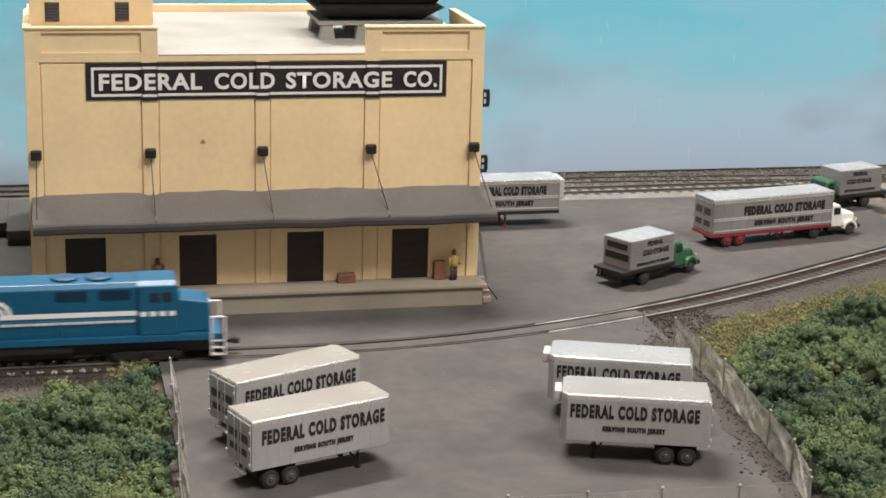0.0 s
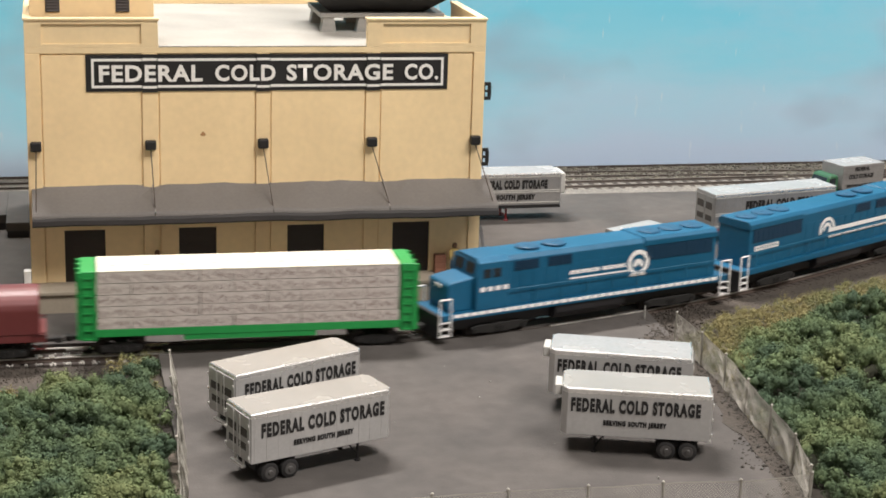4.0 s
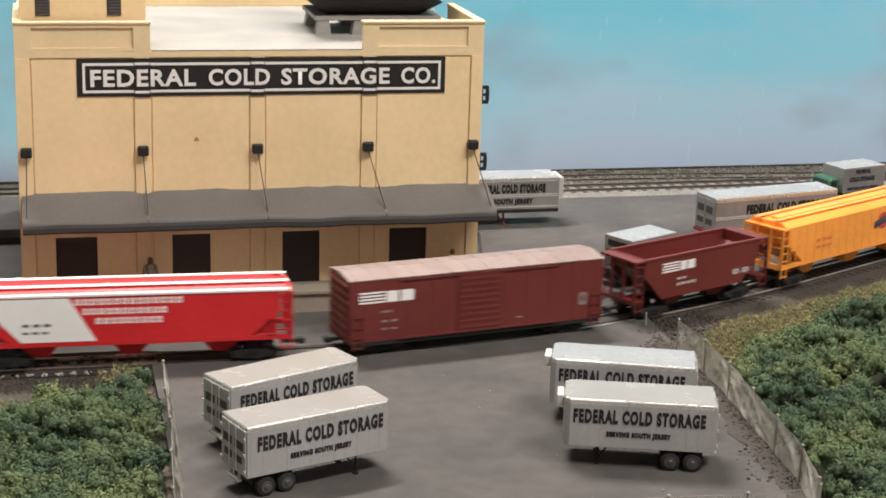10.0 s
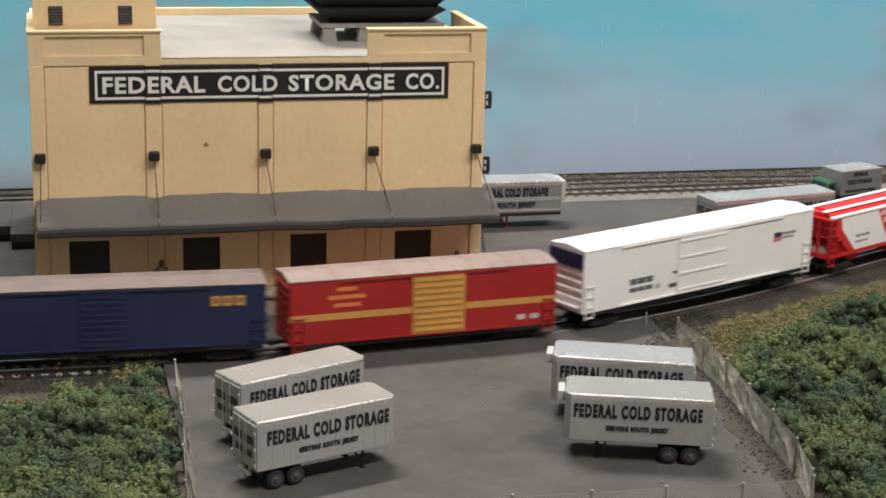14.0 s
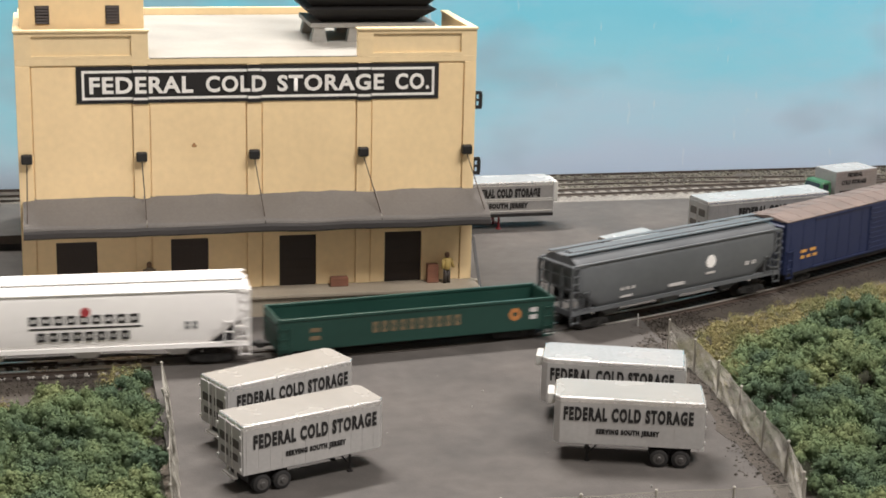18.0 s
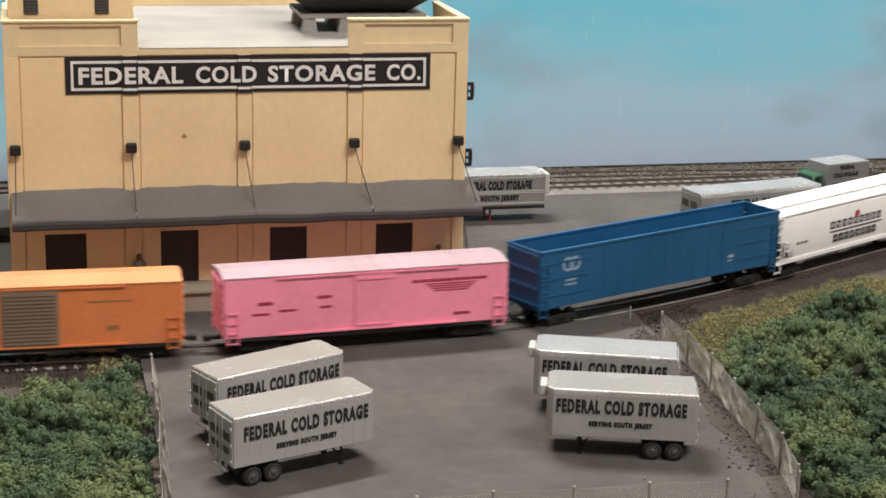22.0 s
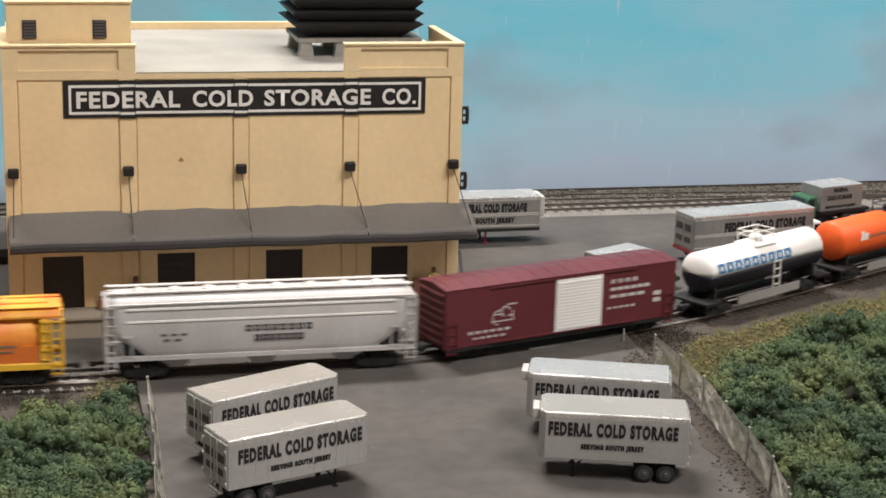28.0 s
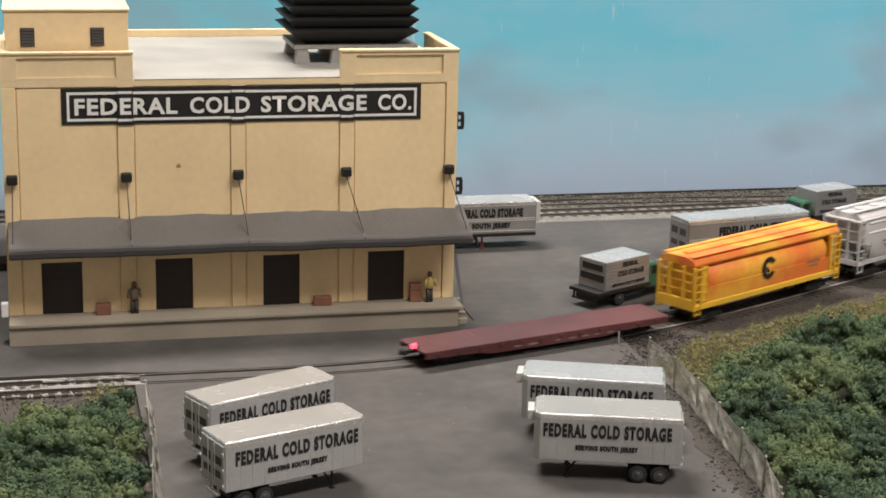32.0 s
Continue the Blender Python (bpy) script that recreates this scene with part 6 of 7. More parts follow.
for s in (-1, 1):
    bm = B()
    for x0, x1 in ((-L / 2 + 1, -L / 2 + 22), (L / 2 - 22, L / 2 - 1)):
        for z in (12.6, 18.6, 24.4):
            box(bm, x0, x1, *sorted((s * HW, s * (HW + 0.25))), z - 0.4, z + 0.4)
    for k in range(9):
        x = -30 + k * 7.5
        box(bm, x - 0.3, x + 0.3, *sorted((s * HW, s * (HW + 0.1))), 8.6, 27.8)
    part("side_ribs", bm, P_BLUE2, t)["kind"] = "stuff"
P_PALEB = paint("faded_blue_white", (0.27, 0.36, 0.45))
for dx in (-1.5, 1.5):
    ring(t, -45.5 + dx, 23.2, 1.7, 2.6, P_PALEB, HW)
ring(t, -45.5, 23.2, 0.0, 1.0, P_PALEB, HW)
marks(t, [(-48, -43, 17.0, 17.7), (-48, -43, 15.4, 16.1), (33, 36, 14.0, 15.2), (33, 35, 12.6, 13.2)], P_PALEB, "data_mark", HW + 0.02)

# -- boxcars --
t, L = boxcar(-808.0, -713.0, "dark red boxcar with a pale roof and white emblem bars", P_TUSCAN, P_GALV, 5.0, 26.4, P_TUSCAN, 0.0, 16.0, 1, 11)
marks(t, [(-44, -35, z, z + 0.6) for z in (18.6, 19.7, 20.8, 21.9)] + [(-34.5, -30, 18.6, 22.4), (-29.2, -24.6, 18.6, 22.4)], P_WHITE, "emblem_mark", HW + 0.12)
marks(t, [(-36, -32.5, 15.0, 15.7)] + dashes(2, -36, -29, 11.6, 12.4) + dashes(2, -36, -29, 9.0, 9.7) + [(14, 16, 8.2, 8.8)] + dashes(1, 38, 42.4, 10.6, 15.0, 0.7), P_GALV, "data_mark", HW + 0.12)
t, L = boxcar(-1168.0, -1071.0, "red boxcar with a gold door and gold stripe, pale roof", P_CRIMSON, P_GALV, 5.2, 27.4, P_GOLD, 4.5, 19.0)
marks(t, [(-L / 2 + 0.2, -5.4, 13.6, 15.9), (14.4, L / 2 - 0.2, 13.6, 15.9)], P_GOLD, "gold_stripe")
marks(t, [(-32, -25, 23.4, 24.8), (-35, -22, 20.6, 22.0), (-33, -23.6, 17.8, 19.2)], P_ORANGE, "lettering_mark")
marks(t, [(34, 37, 8.0, 9.8), (39, 42, 8.0, 9.8)], P_LGREY, "data_panel")
t, L = boxcar(-1290.0, -1174.0, "navy blue boxcar with dull yellow bars and weathered brown roof", P_NAVY, P_OLDROOF, 6.4, 27.4, P_NAVY, 5.0, 15.0, 1, 15)
marks(t, dashes(3, 40, 52, 20.6, 24.0, 0.78), P_GOLD, "emblem_mark", HW + 0.12)
marks(t, dashes(2, -48, -36, 13.8, 15.0) + dashes(3, -48, -36, 11.4, 12.6), P_GOLD, "data_mark", HW + 0.12)
t, L = boxcar(-1847.0, -1748.0, "pink insulated boxcar with grey roof and small dark marks", P_PINK, paint("pink_grey_roof", (0.42, 0.30, 0.33), 0.6), 6.4, 26.8, P_PINK, 2.0, 14.0, 1, 0, slats=2)
marks(t, dashes(9, 15, 42, 21.6, 22.6, 0.9) + [(20 + k, 38 - k, 20.6 - k * 0.8, 21.0 - k * 0.8) for k in range(4)] + [(-38, -33, 17.2, 18.4), (-40, -34, 13.8, 14.6), (-31, -25, 14.6, 15.4), (-18, -13, 18.4, 19.4), (-17, -13, 15.0, 15.8), (0, 5, 17.8, 18.8), (30, 36, 9.4, 10.4)], paint("mark_dark_red", (0.35, 0.03, 0.06)), "data_mark")
t, L = boxcar(-1960.0, -1859.0, "orange boxcar with a weathered brown door", P_ORANGE, paint("orange_roof", (0.66, 0.29, 0.12)), 6.0, 26.6, P_GREYD, 2.0, 18.0, slats=14)
marks(t, dashes(8, -38, -16, 21.4, 22.4) + dashes(5, -34, -12, 18.6, 19.4) + [(-38, -30, 14.8, 15.6), (20, 34, 20.8, 21.4), (26, 30, 11.4, 13.0)], mat("worn_brown", (0.36, 0.16, 0.06), 0.6), "lettering_mark")
t, L = boxcar(-2259.0, -2160.0, "maroon boxcar with a white corrugated door", P_MAROON, P_MAROON, 5.2, 26.2, P_WHITE, 6.0, 20.0, slats=15)
marks(t, dashes(4, 20, 33, 21.0, 22.4) + dashes(6, 20, 38, 18.2, 19.4, 0.8) + dashes(4, 20, 36, 15.4, 16.6, 0.8) + dashes(6, -40, -22, 9.6, 10.6) + dashes(5, -38, -24, 7.6, 8.4) + dashes(5, 19, 32, 11.4, 12.2), P_LGREY, "lettering_mark")
ring(t, -25.0, 16.4, 1.5, 2.0, P_LGREY, HW, 0.3, 4.4)
ring(t, -27.6, 14.4, 2.4, 2.8, P_LGREY, HW, 1.2, 4.6)
marks(t, [(-31, -21.5, 12.9, 13.3), (-24.4, -20.4, 18.6, 19.1), (-29.5, -26, 15.4, 15.8), (-24, -21.5, 14.6, 15.0), (-22.2, -21.7, 13, 16.4)], P_LGREY, "emblem")
marks(t, [(39.4, 42.8, 14.4, 16.0), (39.4, 42.8, 11.8, 13.4)], P_LGREY, "data_panel")

# -- white mechanical refrigerator car --
t, L = boxcar(-1063.0, -941.5, "long white refrigerator car with sliding plug door", P_WHITE, P_WHITE, 7.4, 30.4, P_WHITE, -1.0, 26.0, 1, 0, slats=4)
marks(t, dashes(3, -38, -26, 14.8, 17.0, 0.9) + dashes(3, -38, -26, 12.0, 13.6, 0.9) + [(-16, -13, 16.0, 17.0), (-18, -14, 10.8, 12.4)] + dashes(2, 0, 8, 24, 26), P_GREY, "data_mark")
marks(t, [(38.4, 42.8, 20.4, 22.2)], paint("emblem_faded_red", (0.55, 0.16, 0.20)), "emblem")
marks(t, [(38.4, 42.8, 22.2, 24.0)], P_NAVY, "emblem")
marks(t, dashes(5, 43.4, 51, 22.6, 23.7, 0.7) + dashes(4, 43.4, 50, 21.2, 22.0, 0.7), P_GREY, "emblem_mark")
marks(t, [(-25, -22.4, 11.6, 13.4)], P_WRAP, "data_panel")
for s in (-1, 1):
    bm = B()
    box(bm, *sorted((s * L / 2, s * (L / 2 + 0.8))), -HW + 0.5, HW - 0.5, 24, 29.5)
    part("end_grille", bm, P_NAVY, t)
    bm = B()
    box(bm, *sorted((s * (L / 2 - 0.5), s * (L / 2 + 2.6))), -HW + 1, HW - 1, 9.7, 10.3)
    part("end_step", bm, P_LGREY, t)

# -- tank cars --


def wrapped(t, rects, material, rad, zc):
    """Painted marks on both sides of a round tank, lying on its curve."""
    for s in (-1, 1):
        bm = B()
        for x0, x1, z0, z1 in rects:
            a, b = (x0, x1) if s < 0 else (-x1, -x0)
            rows = []
            for i in range(4):
                g = math.asin((z0 + (z1 - z0) * i / 3 - zc) / rad)
                rows.append([bm.verts.new((x, s * q * math.cos(g), zc + q * math.sin(g))) for x in (a, b) for q in (rad - 0.1, rad)])
            for p, q in zip(rows, rows[1:]):
                for u, v in ((0, 1), (1, 3), (3, 2), (2, 0)):
                    bm.faces.new((p[u], p[v], q[v], q[u]))
            bm.faces.new((rows[0][0], rows[0][1], rows[0][3], rows[0][2]))
            bm.faces.new((rows[-1][0], rows[-1][2], rows[-1][3], rows[-1][1]))
        part("lettering_mark", bm, material, t)["kind"] = "stuff"


def tank_car(a0, a1, label, top, bottom, r, zc, half, band=None):
    t, L = car("tank_car", a0, a1, label, inset=11.0)
    for mtl, b0, b1 in ((top, 0.0, math.pi), (bottom, math.pi, 2 * math.pi)) if top is not bottom else ((top, 0.0, 2 * math.pi),):
        bm = B()
        secs = []
        for x, k in [(-half - 2.4, 0.05), (-half - 2.0, 0.55), (-half - 1.0, 0.86), (-half, 1.0), (half, 1.0), (half + 1.0, 0.86), (half + 2.0, 0.55), (half + 2.4, 0.05)]:
            n = 15 if top is not bottom else 28
            secs.append([(x, r * k * math.cos(b0 + (b1 - b0) * i / (n - (n == 15))), zc + r * k * math.sin(b0 + (b1 - b0) * i / (n - (n == 15)))) for i in range(n)])
        loft(bm, secs)
        o = part("tank", bm, mtl, t)
        for p in o.data.polygons:
            p.use_smooth = len(p.vertices) == 4
    if band:
        bm = B()
        lathe(bm, [(-5.5, r + 0.12), (5.5, r + 0.12)], (0, 0, zc), (1, 0, 0), 28)
        part("band", bm, band, t, "black band round the tank")
    trim = WHITE if band is None else P_BLACKC
    bm = B()
    lathe(bm, [(0, 2.6), (2.2, 2.6), (2.8, 1.6)], (0, 0, zc + r - 0.4), (0, 0, 1), 12)
    part("dome", bm, trim, t)
    bm = B()
    for x in (-6.0, 6.0):
        for y in (-4.2, 4.2):
            cyl(bm, (x, y, zc + r - 2.0), (x, y, zc + r + 4.6), 0.28, 5)
    for z in (zc + r + 2.4, zc + r + 4.4):
        for y in (-4.2, 4.2):
            cyl(bm, (-6, y, z), (6, y, z), 0.25, 5)
        for x in (-6, 6):
            cyl(bm, (x, -4.2, z), (x, 4.2, z), 0.25, 5)
    part("platform_rail", bm, trim, t)
    bm = B()
    for y in (-4.2, 4.2):
        box(bm, -6.6, 6.6, y - 1.4, y + 1.4, zc + r - 1.3, zc + r - 0.9)
    part("dome_platform", bm, trim, t)
    ladder(t, 4.2, 4.0, zc + 1.0, WHITE if band is None else P_BLACKC, 4.0, out=0.3, y=r)
    bm = B()
    box(bm, -L / 2, L / 2, -1.6, 1.6, 4.4, 6.4, 0.15)
    part("centre_sill", bm, P_STEEL, t)
    for s in (-1, 1):
        bm = B()
        box(bm, *sorted((s * L / 2, s * (L / 2 - 9))), -HW, HW, 5.8, 6.8, 0.15)
        box(bm, *sorted((s * (L / 2 - 9), s * (L / 2 - 7.5))), -6.5, 6.5, 6.8, zc - r * 0.55)
        part("end_platform", bm, P_STEEL, t)
        ladder(t, s * (L / 2 - 1.6), 2.6, 6.4, P_STEEL, 3.0, out=0.0)
    bm = B()
    for s in (-1, 1):
        box(bm, -L / 2 + 20, L / 2 - 20, *sorted((s * 8.2, s * 8.7)), 3.2, 6.6)
    part("side_skirt", bm, GREYP, t, "light grey step beam")
    return t, L


t, L = tank_car(-2056.5, -1966.5, "bright orange tank car with a black band and dome", P_TANKO, P_TANKO, 8.2, 16.9, 41.0, P_BLACKC)
marks(t, [(-31, -29, 17.0, 21.0), (-28.6, -26, 17.0, 20.0)], P_WHITE, "emblem_mark", 8.15)
marks(t, dashes(9, -25, -12, 17.4, 18.7, 0.6) + dashes(12, 13, 33, 17.6, 19.0, 0.6), P_GREYD, "lettering_mark", 8.17)
t, L = tank_car(-2143.0, -2064.0, "white over black tank car with blue lettering bars", P_WHITE, paint("tank_black", (0.012, 0.012, 0.022), 0.4), 8.1, 16.7, 34.6)
wrapped(t, dashes(9, -32.0, 14.5, 17.4, 20.9, 0.79), P_CYAN, 8.16, 16.7)

# -- flat car at the end --
t, L = car("flat_car", -2593.0, -2489.0, "empty maroon flat car with a red end marker")
bm = B()
box(bm, -L / 2, L / 2, -HW, HW, 5.2, 6.2, 0.12)
part("deck", bm, P_FLAT, t)
for s in (-1, 1):
    bm = B()
    prism(bm, [(-L / 2, 5.2), (-L / 2, 3.8), (-L / 2 + 22, 3.4), (-L / 2 + 27, 2.4), (L / 2 - 27, 2.4), (L / 2 - 22, 3.4), (L / 2, 3.8), (L / 2, 5.2)], *sorted((s * (HW - 1.2), s * HW)), "y")
    part("side_sill", bm, P_FLAT, t)
    bm = B()
    for k in range(12):
        x = -L / 2 + 5 + k * (L - 10) / 11
        box(bm, x - 0.6, x + 0.6, *sorted((s * HW, s * (HW + 0.5))), 4.0, 5.6)
    part("stake_pocket", bm, P_FLAT, t)["kind"] = "stuff"
bm = B()
for k in range(30):
    x = -L / 2 + 1 + k * (L - 2) / 29
    box(bm, x - 1.73, x + 1.73, -HW + 0.4, HW - 0.4, 6.2, 6.28)
part("deck_board", bm, P_FLAT, t)["kind"] = "stuff"
marks(t, dashes(2, -16, -4, 3.4, 4.0) + dashes(5, 2, 30, 3.4, 3.9, 0.5), P_GALV, "data_mark")
bm = B()
box(bm, -L / 2 - 0.9, -L / 2, -3.4, -1.2, 5.0, 7.6, 0.2)
mk = part("end_marker", bm, P_FLAT, t, "red end marker lamp")
bm = B()
lathe(bm, [(0, 1.0), (0.7, 0.9), (1.0, 0.4)], (-L / 2 - 0.9, -2.3, 7.0), (-1, 0, 0), 12)
part("marker_lens", bm, RED_GLOW, mk, "glowing red lens")

# ---- foliage: clumps of ground foam ----


def leaf_paint(name, a, b, c):
    m = bpy.data.materials.new(name)
    m.use_nodes = True
    nt = m.node_tree
    bsdf = nt.nodes["Principled BSDF"]
    bsdf.inputs["Roughness"].default_value = 0.9
    bsdf.inputs["Specular IOR Level"].default_value = 0.15
    geo, tc = nt.nodes.new("ShaderNodeNewGeometry"), nt.nodes.new("ShaderNodeTexCoord")

    def grain(s, d):
        n = nt.nodes.new("ShaderNodeTexNoise")
        n.inputs["Scale"].default_value, n.inputs["Detail"].default_value = s, d
        nt.links.new(tc.outputs["Object"], n.inputs["Vector"])
        return n.outputs["Fac"]

    ramp = nt.nodes.new("ShaderNodeValToRGB")
    e = ramp.color_ramp.elements
    e[0].position, e[0].color, e[1].position, e[1].color = 0.38, (*a, 1), 0.66, (*c, 1)
    e.new(0.52).color = (*b, 1)
    nt.links.new(grain(38, 4), ramp.inputs["Fac"])
    mr = nt.nodes.new("ShaderNodeMapRange")
    mr.inputs["To Min"].default_value, mr.inputs["To Max"].default_value = 0.93, 1.07
    nt.links.new(geo.outputs["Random Per Island"], mr.inputs["Value"])
    mul = nt.nodes.new("ShaderNodeVectorMath")
    mul.operation = "SCALE"
    nt.links.new(ramp.outputs[0], mul.inputs[0])
    nt.links.new(mr.outputs[0], mul.inputs["Scale"])
    nt.links.new(mul.outputs[0], bsdf.inputs["Base Color"])
    bp = nt.nodes.new("ShaderNodeBump")
    bp.inputs["Strength"].default_value, bp.inputs["Distance"].default_value = 0.5, 0.0006
    nt.links.new(grain(1600, 3), bp.inputs["Height"])
    nt.links.new(bp.outputs[0], bsdf.inputs["Normal"])
    return m


LEAF = leaf_paint("foam_green", (0.068, 0.104, 0.064), (0.118, 0.162, 0.080), (0.172, 0.200, 0.092))
DRY = leaf_paint("foam_dry_yellow", (0.165, 0.165, 0.078), (0.245, 0.212, 0.10), (0.14, 0.165, 0.076))

_b = bmesh.new()
bmesh.ops.create_icosphere(_b, subdivisions=1, radius=1.0)
BALL_V = np.array([v.co[:] for v in _b.verts])
BALL_F = np.array([[v.index for v in f.verts] for f in _b.faces])
_b.free()
GEN = np.random.default_rng(11)


def soup(name, v, f, material, label, category):
    me = bpy.data.meshes.new(name)
    me.vertices.add(len(v))
    me.vertices.foreach_set("co", (v * MM).ravel())
    me.loops.add(f.size)
    me.loops.foreach_set("vertex_index", f.ravel().astype(np.int32))
    me.polygons.add(len(f))
    me.polygons.foreach_set("loop_start", np.arange(0, f.size, 3, dtype=np.int32))
    me.update(calc_edges=True)
    me.materials.append(material)
    return tagged(new(name, me), label, category, kind="stuff")


def blob_mesh(name, centres, radii, material, label, category, flakes=None, rag=(0.62, 1.3)):
    """Many small rough crumbs in one mesh, with ragged flakes between them if asked."""
    n, k = len(centres), len(BALL_V)
    rough = GEN.uniform(*rag, (n, k, 1))
    squash = GEN.uniform(0.7, 1.3, (n, 1, 3))
    v = (BALL_V[None] * rough * squash * radii[:, None, None] + centres[:, None]).reshape(-1, 3)
    f = (BALL_F[None] + (np.arange(n) * k)[:, None, None]).reshape(-1, 3)
    if flakes is not None:
        c, r = flakes
        a, b = GEN.normal(size=(len(c), 3)), GEN.normal(size=(len(c), 3))
        a, b = (q / np.linalg.norm(q, axis=1)[:, None] * r[:, None] for q in (a, b))
        q = np.stack([c + a, c + b * 0.6, c - a, c - b * 0.6], 1).reshape(-1, 3)
        i = len(v) + 4 * np.arange(len(c))
        f = np.concatenate([f, np.stack([i, i + 1, i + 2], 1), np.stack([i, i + 2, i + 3], 1)])
        v = np.concatenate([v, q])
    return soup(name, v, f, material, label, category)


def clumps(spots, size, per, small, inner=0.8, outer=1.0):
    """Spots (x, y, z) grown into clumps of little balls."""
    cs, rs = [], []
    for x, y, z in spots:
        r = size * GEN.uniform(0.7, 1.35)
        d = GEN.normal(size=(per, 3))
        d /= np.linalg.norm(d, axis=1)[:, None]
        d[:, 2] = np.abs(d[:, 2]) * 1.05 - 0.25
        knob = 1 + 0.28 * np.sin(d @ GEN.normal(size=3) * 4 + GEN.uniform(0, 6))[:, None]
        cs.append(np.array([x, y, z + GEN.normal(0, 0.28) * size]) + d * r * knob * GEN.uniform(inner, outer, (per, 1)))
        rs.append(small * GEN.uniform(0.6, 1.5, per))
    return np.concatenate(cs), np.concatenate(rs)


def scatter(x0, x1, y0, y1, step, inside, height, jitter=0.6):
    out = []
    for i in range(int((x1 - x0) / step)):
        for j in range(int((y1 - y0) / step)):
            x, y = x0 + (i + 0.5 + GEN.uniform(-jitter, jitter)) * step, y0 + (j + 0.5 + GEN.uniform(-jitter, jitter)) * step
            if inside(x, y):
                out.append((x, y, height(x, y)))
    return out


def lump(x, y, s=22.0, k=0.0):
    return noise.noise(Vector((x / s, y / s, 3.7 + k)))


def left_in(x, y):
    top = -107 + (x + 9) * 0.78 if x < 20 else -84 + (x - 20) * 0.35
    return x < 37.5 + 1.5 * lump(y, 0, 20) and y < top - 2 + 3 * lump(x, y, 9)


def left_h(x, y):
    return 2.2 + 3.0 * lump(x, y, 20) + 3.6 * lump(x, y, 8, 5) + 2.0 * ease((-100 - y) / 60)


FX = [(217.5, -75.0), (219.0, -95.0), (218.5, -115.0), (216.5, -135.0), (214.5, -155.0), (213.0, -175.0), (210.5, -195.0), (206.0, -213.0)]


def fence_x(y):
    return float(np.interp(-y, [-p[1] for p in FX], [p[0] for p in FX]))


def right_edge(x):
    return float(np.interp(x, [222, 232, 248, 280, 308, 360, 460], [-112, -98, -76, -58, -52, -30, 5]))


def right_in(x, y):
    return x > fence_x(y) + 5.2 + 2 * lump(y, 0, 9) and y < right_edge(x) + 4 * lump(x, y, 12) and x < 52 + 0.53 * (y + 613)


def right_h(x, y):
    h = 3.6 + 6.0 * lump(x, y, 24) + 6.5 * lump(x, y, 12, 5) + 6.0 * ease((x - 235) / 70) * ease((y + 200) / 80)
    return h * (0.4 + 0.6 * ease((right_edge(x) - y) / 28))


def bushes(spots, size, label):
    """Clumps made of smaller lumps, each covered with leaf crumbs that face outward."""
    n = len(spots)
    big = np.repeat(np.array(spots) + np.stack([np.zeros(n), np.zeros(n), GEN.normal(0, 0.42 * size, n)], 1), 11, 0)
    scale = np.repeat(GEN.uniform(0.75, 1.35, n), 11)[:, None]
    d = GEN.normal(size=(n * 11, 3))
    d /= np.linalg.norm(d, axis=1)[:, None]
    d[:, 2] = np.abs(d[:, 2]) * 1.1 - 0.2
    knobs = big + d * size * 0.72 * scale
    per = 105
    k = np.repeat(knobs, per, 0)
    e = GEN.normal(size=(len(k), 3)) + np.repeat(d, per, 0) * 0.9
    e /= np.linalg.norm(e, axis=1)[:, None]
    r = np.repeat(GEN.uniform(0.24, 0.62, len(knobs)) * size, per)[:, None]
    c = k + e * r * GEN.uniform(0.7, 1.0, (len(k), 1)) ** 2 * GEN.uniform(0.95, 1.95, (len(k), 1))
    face = e + GEN.normal(0, 0.26, (len(k), 3))
    a = np.cross(face, GEN.normal(size=(len(k), 3)))
    a /= np.linalg.norm(a, axis=1)[:, None]
    b = np.cross(face, a)
    b /= np.linalg.norm(b, axis=1)[:, None]
    s = GEN.uniform(0.16, 0.52, (len(k), 1))
    q = np.stack([c + a * s, c + b * s * 0.7, c - a * s, c - b * s * 0.7], 1).reshape(-1, 3)
    i = 4 * np.arange(len(k))
    f = np.concatenate([np.stack([i, i + 1, i + 2], 1), np.stack([i, i + 2, i + 3], 1)])
    # rough cores behind the crumbs
    core = BALL_V[None] * GEN.uniform(0.7, 1.1, (len(knobs), len(BALL_V), 1)) * (r[::per] * 0.86)[:, None] + knobs[:, None]
    cf = BALL_F[None] + (np.arange(len(knobs)) * len(BALL_V))[:, None, None] + len(q)
    return soup("foliage", np.concatenate([q, core.reshape(-1, 3)]), np.concatenate([f, cf.reshape(-1, 3)]), LEAF, label, "bushes")


bushes(scatter(-48, 46, -250, -66, 5.6, left_in, left_h), 3.5, "dense green foam bushes beside the fenced yard")
bushes(scatter(205, 420, -260, 10, 6.0, right_in, right_h), 3.8, "dense green foam bushes along the railway bank")


def dry_in(x, y):
    e = right_edge(x)
    hi = float(np.interp(x, [222, 226, 252, 296, 332, 420], [-72, -68, -47, -22, -7, 34]))
    return x > fence_x(y) + 2.5 and e - 5 < y < hi + 5 * lump(x, y, 10)


